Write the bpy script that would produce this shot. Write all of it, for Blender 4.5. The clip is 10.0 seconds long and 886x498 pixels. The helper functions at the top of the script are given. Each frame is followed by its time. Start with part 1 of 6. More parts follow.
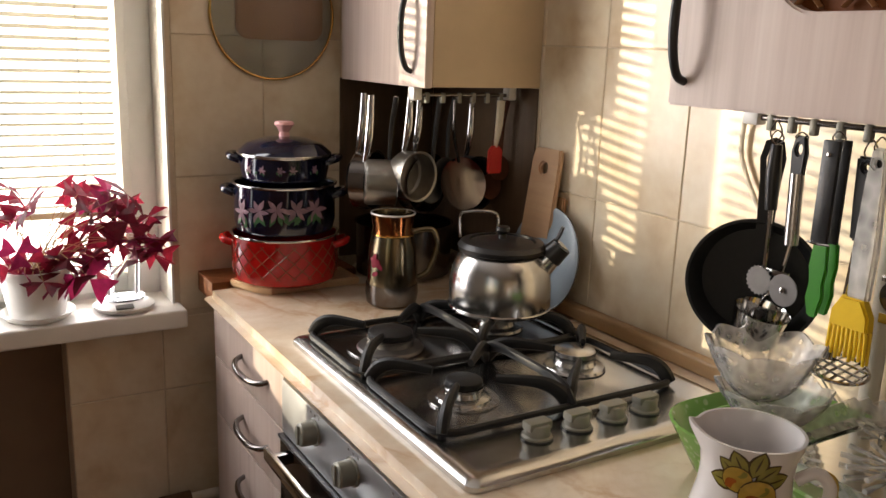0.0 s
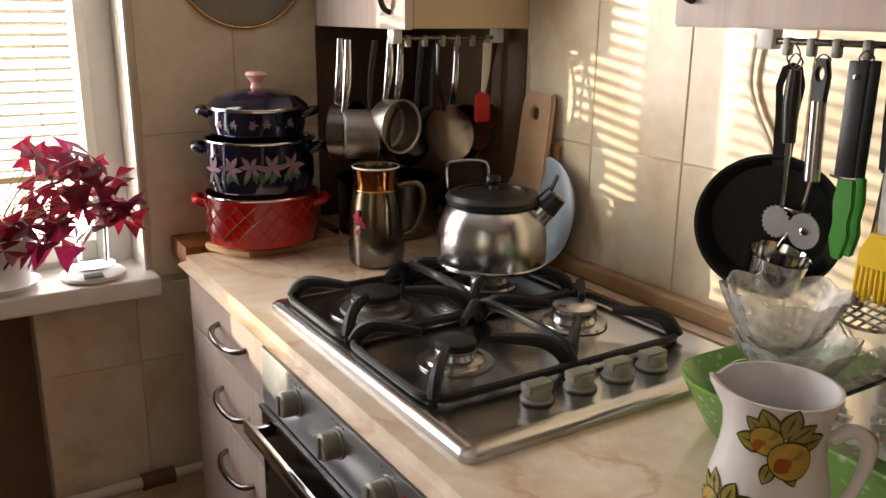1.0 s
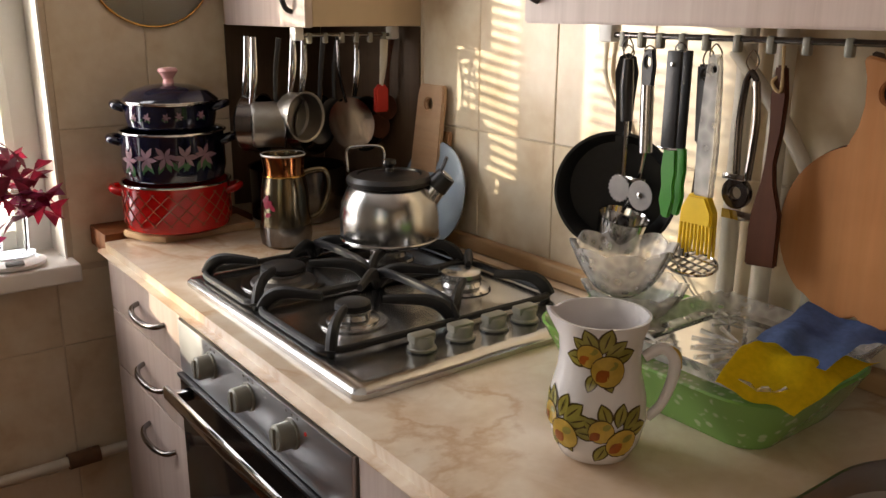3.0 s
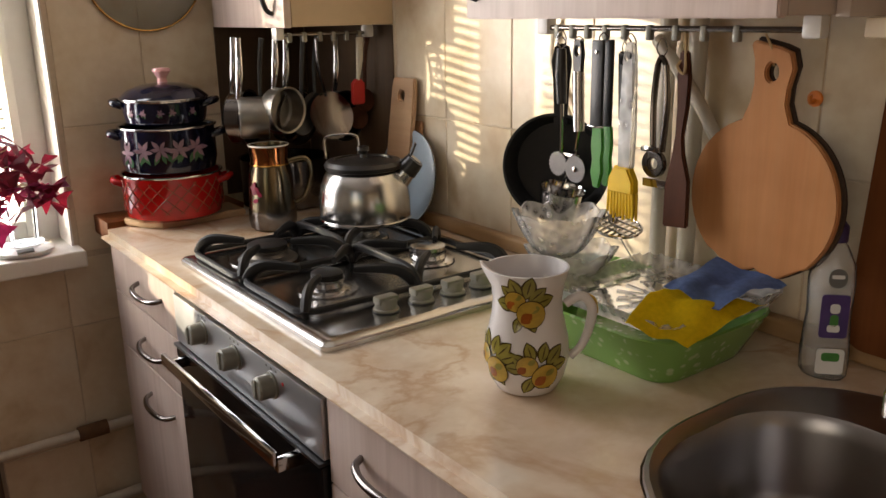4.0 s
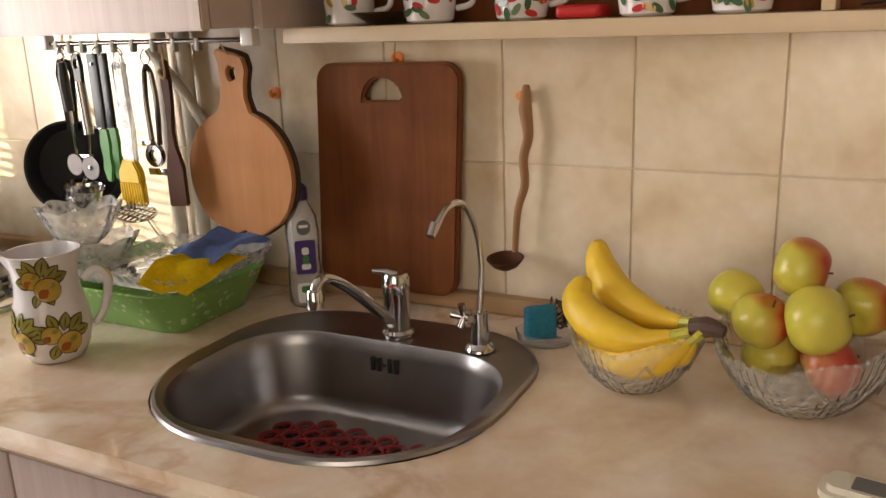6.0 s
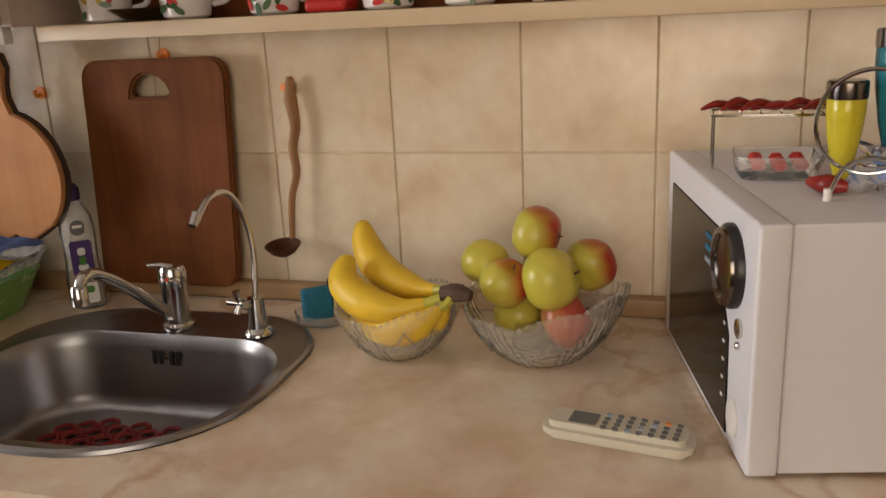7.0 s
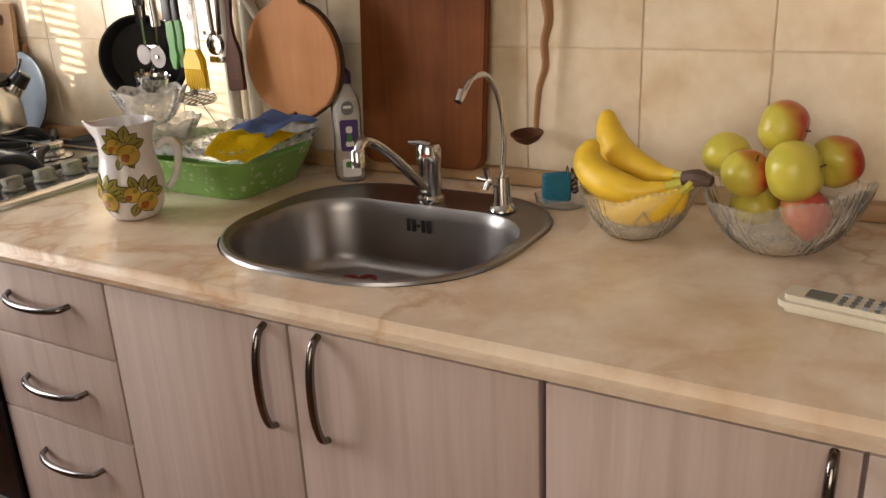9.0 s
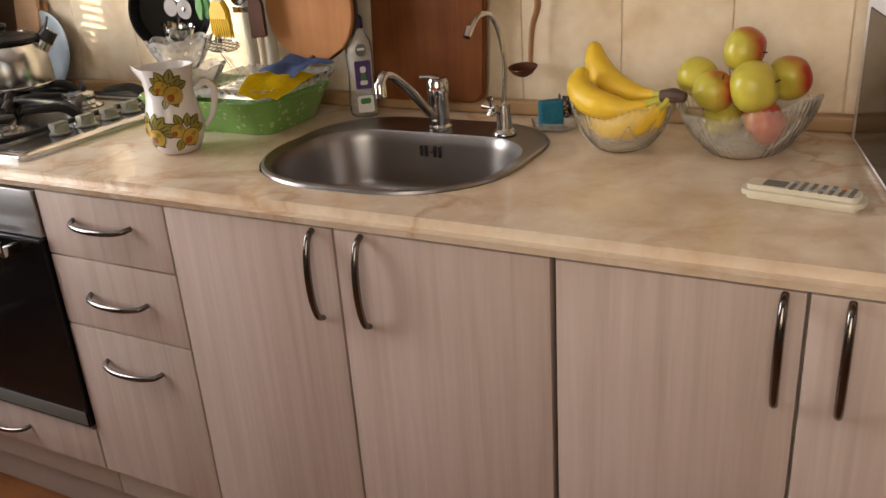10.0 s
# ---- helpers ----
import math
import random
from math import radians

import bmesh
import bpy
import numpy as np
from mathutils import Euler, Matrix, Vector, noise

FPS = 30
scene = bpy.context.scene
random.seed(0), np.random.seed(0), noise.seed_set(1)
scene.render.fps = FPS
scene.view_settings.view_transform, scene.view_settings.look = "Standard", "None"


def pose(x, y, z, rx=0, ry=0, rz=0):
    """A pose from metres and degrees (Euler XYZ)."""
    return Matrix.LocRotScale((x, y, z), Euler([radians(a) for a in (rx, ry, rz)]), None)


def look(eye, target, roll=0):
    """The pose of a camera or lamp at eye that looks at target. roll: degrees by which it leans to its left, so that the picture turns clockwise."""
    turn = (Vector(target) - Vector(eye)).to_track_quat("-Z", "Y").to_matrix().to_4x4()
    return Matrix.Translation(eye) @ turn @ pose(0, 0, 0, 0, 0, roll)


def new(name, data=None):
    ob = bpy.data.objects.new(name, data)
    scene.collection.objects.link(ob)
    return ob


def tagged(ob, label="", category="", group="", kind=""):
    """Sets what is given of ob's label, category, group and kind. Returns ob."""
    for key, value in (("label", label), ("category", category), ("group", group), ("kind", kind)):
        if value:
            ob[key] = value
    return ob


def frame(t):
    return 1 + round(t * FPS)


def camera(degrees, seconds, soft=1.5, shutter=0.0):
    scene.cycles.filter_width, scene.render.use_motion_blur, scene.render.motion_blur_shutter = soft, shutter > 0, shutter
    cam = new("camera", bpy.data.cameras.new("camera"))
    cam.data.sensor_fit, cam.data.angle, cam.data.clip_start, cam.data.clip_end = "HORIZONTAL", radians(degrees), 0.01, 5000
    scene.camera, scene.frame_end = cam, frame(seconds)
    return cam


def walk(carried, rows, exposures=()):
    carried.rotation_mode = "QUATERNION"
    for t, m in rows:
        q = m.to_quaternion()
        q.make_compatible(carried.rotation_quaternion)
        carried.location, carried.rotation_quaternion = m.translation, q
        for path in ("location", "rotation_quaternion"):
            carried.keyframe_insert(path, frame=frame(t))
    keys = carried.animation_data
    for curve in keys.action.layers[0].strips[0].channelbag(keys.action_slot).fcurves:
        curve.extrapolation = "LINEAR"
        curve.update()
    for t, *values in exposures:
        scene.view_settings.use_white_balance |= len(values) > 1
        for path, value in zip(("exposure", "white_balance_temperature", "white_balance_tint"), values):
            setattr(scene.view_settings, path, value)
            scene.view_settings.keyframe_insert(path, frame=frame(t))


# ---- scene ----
cam = camera(55.6, 10.0)
PATH = [
    (0, (-1.075, -1.796, 1.39), (-0.065, -0.133, 0.927), 2.1),
    (0.5, (-1.052, -1.773, 1.373), (-0.019, -0.132, 0.885), 1.0),
    (1, (-1.021, -1.718, 1.347), (-0.001, -0.086, 0.804), 0.6),
    (1.5, (-0.985, -1.669, 1.336), (0.047, -0.064, 0.739), 0.6),
    (2, (-0.977, -1.701, 1.333), (0.097, -0.125, 0.731), 0.0),
    (2.5, (-1.018, -1.797, 1.35), (0.131, -0.258, 0.792), 0.9),
    (2.7, (-1.039, -1.834, 1.347), (0.131, -0.307, 0.799), 0.7),
    (3.8, (-1.093, -2.0, 1.352), (0.016, -0.426, 0.81), -1.0),
    (4, (-1.097, -2.048, 1.348), (0.046, -0.501, 0.8), -1.0),
    (4.5, (-1.106, -2.155, 1.349), (0.091, -0.648, 0.804), -1.2),
    (5, (-1.154, -2.239, 1.345), (0.314, -0.988, 0.815), -1.5),
    (5.5, (-1.186, -2.298, 1.354), (0.401, -1.212, 0.804), -1.6),
    (6, (-1.192, -2.349, 1.342), (0.524, -1.47, 0.807), -2.1),
    (6.2, (-1.224, -2.427, 1.331), (0.515, -1.587, 0.811), -2.5),
    (7.3, (-1.213, -2.472, 1.336), (0.648, -2.009, 0.767), -3.1),
    (7.5, (-1.22, -2.473, 1.337), (0.643, -2.015, 0.77), -3.3),
    (7.9, (-1.247, -2.471, 1.31), (0.586, -1.964, 0.692), -4.6),
    (8, (-1.258, -2.469, 1.306), (0.548, -1.897, 0.666), -4.7),
    (8.5, (-1.333, -2.458, 1.276), (0.385, -1.706, 0.58), -4.7),
    (9, (-1.352, -2.451, 1.288), (0.275, -1.505, 0.61), -2.6),
    (9.5, (-1.454, -2.469, 1.293), (0.183, -1.563, 0.585), -3.5),
    (10, (-1.574, -2.496, 1.292), (0.048, -1.613, 0.523), -4.0),
]
EXPOSURES = [(0.0, 0.16), (2.5, 0.14), (4.5, 0.26), (5.0, 0.36), (5.5, 0.54), (6.0, 0.66), (7.5, 0.44), (8.0, 0.54), (9.0, 0.76), (10.0, 0.76)]
walk(cam, [(t, look(eye, target, roll)) for t, eye, target, roll in PATH], EXPOSURES)

# ---- light ----
SUN = Vector((1.0, -0.84, -0.125)).normalized()
world = bpy.data.worlds.new("world")
scene.world = world
world.use_nodes = True
wn = world.node_tree
sky = wn.nodes.new("ShaderNodeTexSky")
sky.sky_type = "NISHITA"
sky.sun_disc = False
sky.sun_elevation = radians(6)
sky.sun_rotation = math.atan2(-SUN.x, -SUN.y)
wn.links.new(sky.outputs[0], wn.nodes["Background"].inputs[0])
wn.nodes["Background"].inputs[1].default_value = 0.12
sun_data = bpy.data.lights.new("sun", "SUN")
sun_data.energy, sun_data.angle, sun_data.color = 5.0, radians(0.5), (1.0, 0.86, 0.62)
sun = new("sun", sun_data)
sun.matrix_world = look((-3, 3, 3), Vector((-3, 3, 3)) + SUN)


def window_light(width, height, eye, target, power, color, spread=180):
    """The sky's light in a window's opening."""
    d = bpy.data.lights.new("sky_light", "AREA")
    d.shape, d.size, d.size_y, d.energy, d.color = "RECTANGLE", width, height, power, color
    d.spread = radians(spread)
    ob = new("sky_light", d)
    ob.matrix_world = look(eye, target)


window_light(1.05, 1.25, (-1.17, 0.30, 1.475), (-1.17, -1, 1.475), 17, (1.0, 0.95, 0.88))
window_light(0.95, 1.24, (-1.17, 0.082, 1.46), (-1.17, -1, 1.46), 20, (0.93, 0.92, 0.96))
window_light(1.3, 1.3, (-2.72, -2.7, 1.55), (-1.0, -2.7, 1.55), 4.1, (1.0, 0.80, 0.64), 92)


# ---- materials ----
def nodes_of(name):
    m = bpy.data.materials.new(name)
    m.use_nodes = True
    nt = m.node_tree
    return m, nt, nt.nodes["Principled BSDF"]


def link(nt, a, b):
    nt.links.new(a, b)


def node(nt, kind, **values):
    n = nt.nodes.new(kind)
    for key, value in values.items():
        n.inputs[key].default_value = value
    return n


def ramp(nt, fac, stops):
    r = nt.nodes.new("ShaderNodeValToRGB")
    while len(r.color_ramp.elements) < len(stops):
        r.color_ramp.elements.new(0.5)
    for e, (p, c) in zip(r.color_ramp.elements, stops):
        e.position, e.color = p, (*c, 1)
    link(nt, fac, r.inputs[0])
    return r.outputs[0]


def mix(nt, fac, a, b, kind="MIX"):
    n = nt.nodes.new("ShaderNodeMix")
    n.data_type, n.blend_type = "RGBA", kind
    for sock, v in ((n.inputs[0], fac), (n.inputs[6], a), (n.inputs[7], b)):
        if isinstance(v, (int, float)):
            sock.default_value = v
        elif isinstance(v, tuple):
            sock.default_value = (*v, 1)
        else:
            link(nt, v, sock)
    return n.outputs[2]


def coords(nt, scale=(1, 1, 1), world=True):
    m = nt.nodes.new("ShaderNodeMapping")
    m.inputs["Scale"].default_value = scale
    if world:
        g = nt.nodes.new("ShaderNodeNewGeometry")
        link(nt, g.outputs["Position"], m.inputs[0])
    else:
        g = nt.nodes.new("ShaderNodeTexCoord")
        link(nt, g.outputs["Object"], m.inputs[0])
    return m.outputs[0]


def noise_tex(nt, vec, scale, detail=4.0, rough=0.55, warp=0.0):
    n = node(nt, "ShaderNodeTexNoise", Scale=scale, Detail=detail, Roughness=rough, Distortion=warp)
    link(nt, vec, n.inputs["Vector"])
    return n.outputs[0]


def bump(nt, b, height, strength, distance=0.001):
    n = node(nt, "ShaderNodeBump", Strength=strength, Distance=distance)
    link(nt, height, n.inputs["Height"])
    link(nt, n.outputs[0], b.inputs["Normal"])


def plain(name, color, rough=0.5, metal=0.0, vary=0.12, scale=40.0, relief=0.08, stretch=(1, 1, 1), coat=0.0, spec=0.5):
    """A surface with variation at two scales in colour, gloss and relief."""
    m, nt, b = nodes_of(name)
    v = coords(nt, stretch, False)
    fine, broad = noise_tex(nt, v, scale), noise_tex(nt, v, scale / 7)
    dark = tuple(c * (1 - vary) for c in color)
    light = tuple(min(1, c * (1 + vary)) for c in color)
    c = mix(nt, 0.5, ramp(nt, fine, ((0.3, dark), (0.7, light))), ramp(nt, broad, ((0.3, dark), (0.7, light))))
    link(nt, c, b.inputs["Base Color"])
    r = node(nt, "ShaderNodeMapRange")
    r.inputs[3].default_value, r.inputs[4].default_value = max(0.02, rough - 0.08), min(1, rough + 0.1)
    link(nt, broad, r.inputs[0])
    link(nt, r.outputs[0], b.inputs["Roughness"])
    b.inputs["Metallic"].default_value = metal
    b.inputs["Coat Weight"].default_value = coat
    b.inputs["Specular IOR Level"].default_value = spec
    if relief:
        bump(nt, b, fine, relief)
    return m


def glassy(name, color=(1, 1, 1), rough=0.02, ior=1.45, relief=0.0, scale=60.0):
    m, nt, b = nodes_of(name)
    b.inputs["Base Color"].default_value = (*color, 1)
    b.inputs["Roughness"].default_value, b.inputs["IOR"].default_value = rough, ior
    b.inputs["Transmission Weight"].default_value = 1.0
    if relief:
        vo = node(nt, "ShaderNodeTexVoronoi", Scale=scale)
        link(nt, coords(nt, (1, 1, 1), False), vo.inputs["Vector"])
        bump(nt, b, vo.outputs["Distance"], relief, 0.004)
    return m


def thin_glass(name, tint, cover, rough, facets=0.0, scale=60.0, body=(0.8, 0.8, 0.8), edge=1.25):
    """Glass of a thin wall: what lies behind shows through, with gloss and a little haze of its own. facets: depth of a pressed pattern."""
    m, nt, b = nodes_of(name)
    out = nt.nodes["Material Output"]
    clear = nt.nodes.new("ShaderNodeBsdfTransparent")
    clear.inputs[0].default_value = (*tint, 1)
    b.inputs["Base Color"].default_value = (*body, 1)
    b.inputs["Roughness"].default_value = rough
    gloss = nt.nodes.new("ShaderNodeBsdfGlossy")
    gloss.inputs["Roughness"].default_value = rough
    v = coords(nt, (1, 1, 1), False)
    haze = nt.nodes.new("ShaderNodeMixShader")
    cov = node(nt, "ShaderNodeMapRange")
    cov.inputs[3].default_value, cov.inputs[4].default_value = cover * 0.4, min(1, cover * 1.6)
    if facets:
        vo = node(nt, "ShaderNodeTexVoronoi", Scale=scale)
        link(nt, v, vo.inputs["Vector"])
        height = vo.outputs["Distance"]
        n = node(nt, "ShaderNodeBump", Strength=facets, Distance=0.004)
        link(nt, height, n.inputs["Height"])
        link(nt, n.outputs[0], b.inputs["Normal"])
        link(nt, n.outputs[0], gloss.inputs["Normal"])
    else:
        height = noise_tex(nt, v, 30.0, 3)
    link(nt, height, cov.inputs[0])
    link(nt, cov.outputs[0], haze.inputs[0])
    link(nt, clear.outputs[0], haze.inputs[1])
    link(nt, b.outputs[0], haze.inputs[2])
    top = nt.nodes.new("ShaderNodeMixShader")
    fr = node(nt, "ShaderNodeFresnel", IOR=edge)
    link(nt, fr.outputs[0], top.inputs[0])
    link(nt, haze.outputs[0], top.inputs[1])
    link(nt, gloss.outputs[0], top.inputs[2])
    link(nt, top.outputs[0], out.inputs[0])
    return m


def leaf_material(name, face, through_):
    m, nt, b = nodes_of(name)
    out = nt.nodes["Material Output"]
    v = coords(nt, (1, 1, 1), False)
    n = noise_tex(nt, v, 60.0, 3)
    link(nt, ramp(nt, n, ((0.3, tuple(c * 0.6 for c in face)), (0.7, face))), b.inputs["Base Color"])
    b.inputs["Roughness"].default_value = 0.45
    tr = nt.nodes.new("ShaderNodeBsdfTranslucent")
    link(nt, ramp(nt, n, ((0.3, tuple(c * 0.6 for c in through_)), (0.7, through_))), tr.inputs[0])
    mx = nt.nodes.new("ShaderNodeMixShader")
    mx.inputs[0].default_value = 0.45
    link(nt, b.outputs[0], mx.inputs[1])
    link(nt, tr.outputs[0], mx.inputs[2])
    link(nt, mx.outputs[0], out.inputs[0])
    return m


def wood(name, a, b_, rough=0.5, axis=2, scale=1.0, coat=0.0, spec=0.5):
    m, nt, b = nodes_of(name)
    s = [22 * scale] * 3
    s[axis] = 1.6 * scale
    v = coords(nt, tuple(s), False)
    n1 = noise_tex(nt, v, 1.6, 5, 0.6, 0.6)
    s2 = [160 * scale] * 3
    s2[axis] = 6 * scale
    n2 = noise_tex(nt, coords(nt, tuple(s2), False), 1.0, 3)
    c = ramp(nt, n1, ((0.28, a), (0.72, b_)))
    c = mix(nt, 0.22, c, ramp(nt, n2, ((0.35, tuple(x * 0.55 for x in a)), (0.65, b_))), "MULTIPLY")
    stain = noise_tex(nt, coords(nt, (1, 1, 1), False), 9.0, 3)
    c = mix(nt, 0.35, c, ramp(nt, stain, ((0.3, tuple(x * 0.75 for x in a)), (0.7, b_))))
    link(nt, c, b.inputs["Base Color"])
    b.inputs["Roughness"].default_value = rough
    b.inputs["Coat Weight"].default_value = coat
    b.inputs["Specular IOR Level"].default_value = spec
    bump(nt, b, n2, 0.12)
    return m


def brushed(name, color, rough, axis=1, metal=1.0):
    m, nt, b = nodes_of(name)
    s = [700.0] * 3
    s[axis] = 12.0
    n = noise_tex(nt, coords(nt, tuple(s), False), 1.0, 3)
    smear = noise_tex(nt, coords(nt, (1, 1, 1), False), 14.0, 4)
    c = ramp(nt, smear, ((0.3, tuple(x * 0.92 for x in color)), (0.7, color)))
    link(nt, c, b.inputs["Base Color"])
    r = node(nt, "ShaderNodeMapRange")
    r.inputs[3].default_value, r.inputs[4].default_value = rough - 0.08, rough + 0.12
    link(nt, smear, r.inputs[0])
    link(nt, r.outputs[0], b.inputs["Roughness"])
    b.inputs["Metallic"].default_value = metal
    bump(nt, b, n, 0.05, 0.0004)
    return m


def tile_material():
    m, nt, b = nodes_of("beige_wall_tile")
    v = coords(nt)
    info = nt.nodes.new("ShaderNodeObjectInfo")
    off = nt.nodes.new("ShaderNodeVectorMath")
    off.operation = "SCALE"
    link(nt, v, off.inputs[0])
    shift = nt.nodes.new("ShaderNodeVectorMath")
    link(nt, v, shift.inputs[0])
    cmb = nt.nodes.new("ShaderNodeCombineXYZ")
    mul = nt.nodes.new("ShaderNodeMath")
    mul.operation = "MULTIPLY"
    mul.inputs[1].default_value = 37.0
    link(nt, info.outputs["Random"], mul.inputs[0])
    for i in range(3):
        link(nt, mul.outputs[0], cmb.inputs[i])
    link(nt, cmb.outputs[0], shift.inputs[1])
    p = shift.outputs[0]
    cloud = noise_tex(nt, p, 9.0, 3, 0.5, 0.3)
    spot = noise_tex(nt, p, 42.0, 4)
    c = ramp(nt, cloud, ((0.26, (0.60, 0.44, 0.27)), (0.43, (0.76, 0.63, 0.45)), (0.62, (0.83, 0.73, 0.57))))
    c = mix(nt, 0.25, c, ramp(nt, spot, ((0.3, (0.64, 0.50, 0.34)), (0.7, (0.85, 0.76, 0.60)))))
    tint = ramp(nt, info.outputs["Random"], ((0.0, (0.93, 0.92, 0.90)), (1.0, (1.0, 1.0, 1.0))))
    c = mix(nt, 1.0, c, tint, "MULTIPLY")
    link(nt, c, b.inputs["Base Color"])
    rr = node(nt, "ShaderNodeMapRange")
    rr.inputs[3].default_value, rr.inputs[4].default_value = 0.12, 0.30
    link(nt, spot, rr.inputs[0])
    link(nt, rr.outputs[0], b.inputs["Roughness"])
    bump(nt, b, noise_tex(nt, p, 16.0, 2), 0.25, 0.002)
    return m


def marble_material():
    m, nt, b = nodes_of("marbled_worktop")
    v = coords(nt)
    cloud = noise_tex(nt, v, 5.0, 4, 0.5, 0.7)
    c = ramp(nt, cloud, ((0.25, (0.60, 0.44, 0.27)), (0.42, (0.74, 0.59, 0.43)), (0.60, (0.79, 0.69, 0.55)), (0.8, (0.68, 0.53, 0.36))))
    w = noise_tex(nt, v, 2.6, 6, 0.55, 0.6)
    d = nt.nodes.new("ShaderNodeMath")
    d.operation = "SUBTRACT"
    d.inputs[1].default_value = 0.5
    link(nt, w, d.inputs[0])
    a = nt.nodes.new("ShaderNodeMath")
    a.operation = "ABSOLUTE"
    link(nt, d.outputs[0], a.inputs[0])
    vein = ramp(nt, a.outputs[0], ((0.0, (0.50, 0.50, 0.50)), (0.007, (0.40, 0.40, 0.40)), (0.030, (0.0, 0.0, 0.0))))
    w2 = noise_tex(nt, v, 6.0, 6, 0.55, 0.6)
    d2 = nt.nodes.new("ShaderNodeMath")
    d2.operation = "SUBTRACT"
    d2.inputs[1].default_value = 0.5
    link(nt, w2, d2.inputs[0])
    a2 = nt.nodes.new("ShaderNodeMath")
    a2.operation = "ABSOLUTE"
    link(nt, d2.outputs[0], a2.inputs[0])
    hair = ramp(nt, a2.outputs[0], ((0.0, (0.09, 0.09, 0.09)), (0.025, (0.0, 0.0, 0.0))))
    patch = noise_tex(nt, v, 13.0, 3, 0.5, 0.4)
    c = mix(nt, 0.48, c, ramp(nt, patch, ((0.32, (0.58, 0.385, 0.235)), (0.52, (0.75, 0.61, 0.46)), (0.70, (0.88, 0.80, 0.68)))))
    c = mix(nt, hair, c, (0.44, 0.25, 0.11))
    gate = ramp(nt, noise_tex(nt, v, 4.0, 2), ((0.37, (0, 0, 0)), (0.51, (1, 1, 1))))
    c = mix(nt, mix(nt, 1.0, vein, gate, "MULTIPLY"), c, (0.44, 0.21, 0.075))
    fine = noise_tex(nt, v, 60.0, 4)
    c = mix(nt, 0.12, c, ramp(nt, fine, ((0.3, (0.42, 0.33, 0.22)), (0.7, (0.74, 0.66, 0.55)))))
    link(nt, c, b.inputs["Base Color"])
    rr = node(nt, "ShaderNodeMapRange")
    rr.inputs[3].default_value, rr.inputs[4].default_value = 0.08, 0.17
    link(nt, cloud, rr.inputs[0])
    link(nt, rr.outputs[0], b.inputs["Roughness"])
    bump(nt, b, fine, 0.05, 0.0006)
    return m


def front_material():
    """Pale ash-effect laminate with upright grain."""
    m, nt, b = nodes_of("ash_laminate")
    n1 = noise_tex(nt, coords(nt, (26, 26, 1.1)), 1.5, 4, 0.6, 0.3)
    n2 = noise_tex(nt, coords(nt, (150, 150, 3.5)), 1.0, 3)
    c = ramp(nt, n1, ((0.3, (0.46, 0.36, 0.305)), (0.5, (0.555, 0.442, 0.392)), (0.75, (0.61, 0.515, 0.46))))
    c = mix(nt, 0.2, c, ramp(nt, n2, ((0.35, (0.45, 0.35, 0.295)), (0.65, (0.63, 0.53, 0.46)))))
    link(nt, c, b.inputs["Base Color"])
    b.inputs["Roughness"].default_value = 0.38
    bump(nt, b, n2, 0.05, 0.0005)
    return m


def apple_material(name, base, blush, amount):
    m, nt, b = nodes_of(name)
    v = coords(nt, (1, 1, 1), False)
    side = nt.nodes.new("ShaderNodeVectorMath")
    side.operation = "DOT_PRODUCT"
    side.inputs[1].default_value = (1.2, -4.5, 5.0)
    link(nt, v, side.inputs[0])
    big = nt.nodes.new("ShaderNodeMath")
    link(nt, side.outputs["Value"], big.inputs[0])
    link(nt, noise_tex(nt, v, 13.0, 2, 0.4, 0.2), big.inputs[1])
    big = big.outputs[0]
    c = ramp(nt, big, ((amount - 0.13, base), (amount + 0.11, blush)))
    speck = noise_tex(nt, v, 260.0, 2)
    c = mix(nt, ramp(nt, speck, ((0.66, (0, 0, 0)), (0.72, (0.35, 0.35, 0.35)))), c, (0.75, 0.68, 0.32))
    link(nt, c, b.inputs["Base Color"])
    b.inputs["Roughness"].default_value = 0.33
    b.inputs["Subsurface Weight"].default_value = 0.05
    bump(nt, b, speck, 0.04, 0.0005)
    return m


def floral_material(name, ground, colors, scale=30.0, low=0.50, high=0.56, rough=0.15):
    """Painted blossoms as soft patches on a glazed ground."""
    m, nt, b = nodes_of(name)
    v = coords(nt, (1, 1, 1), False)
    vo = node(nt, "ShaderNodeTexVoronoi", Scale=scale)
    link(nt, v, vo.inputs["Vector"])
    patch = noise_tex(nt, v, scale * 0.45, 2)
    pick = ramp(nt, noise_tex(nt, v, scale * 1.5, 3), tuple((0.3 + 0.4 * i / max(1, len(colors) - 1), c) for i, c in enumerate(colors)))
    petals = ramp(nt, vo.outputs["Distance"], ((0.25, (1, 1, 1)), (0.42, (0.0, 0.0, 0.0))))
    mask = mix(nt, 1.0, petals, ramp(nt, patch, ((low, (0, 0, 0)), (high, (1, 1, 1)))), "MULTIPLY")
    c = mix(nt, mask, ground, pick)
    link(nt, c, b.inputs["Base Color"])
    b.inputs["Roughness"].default_value = rough
    return m


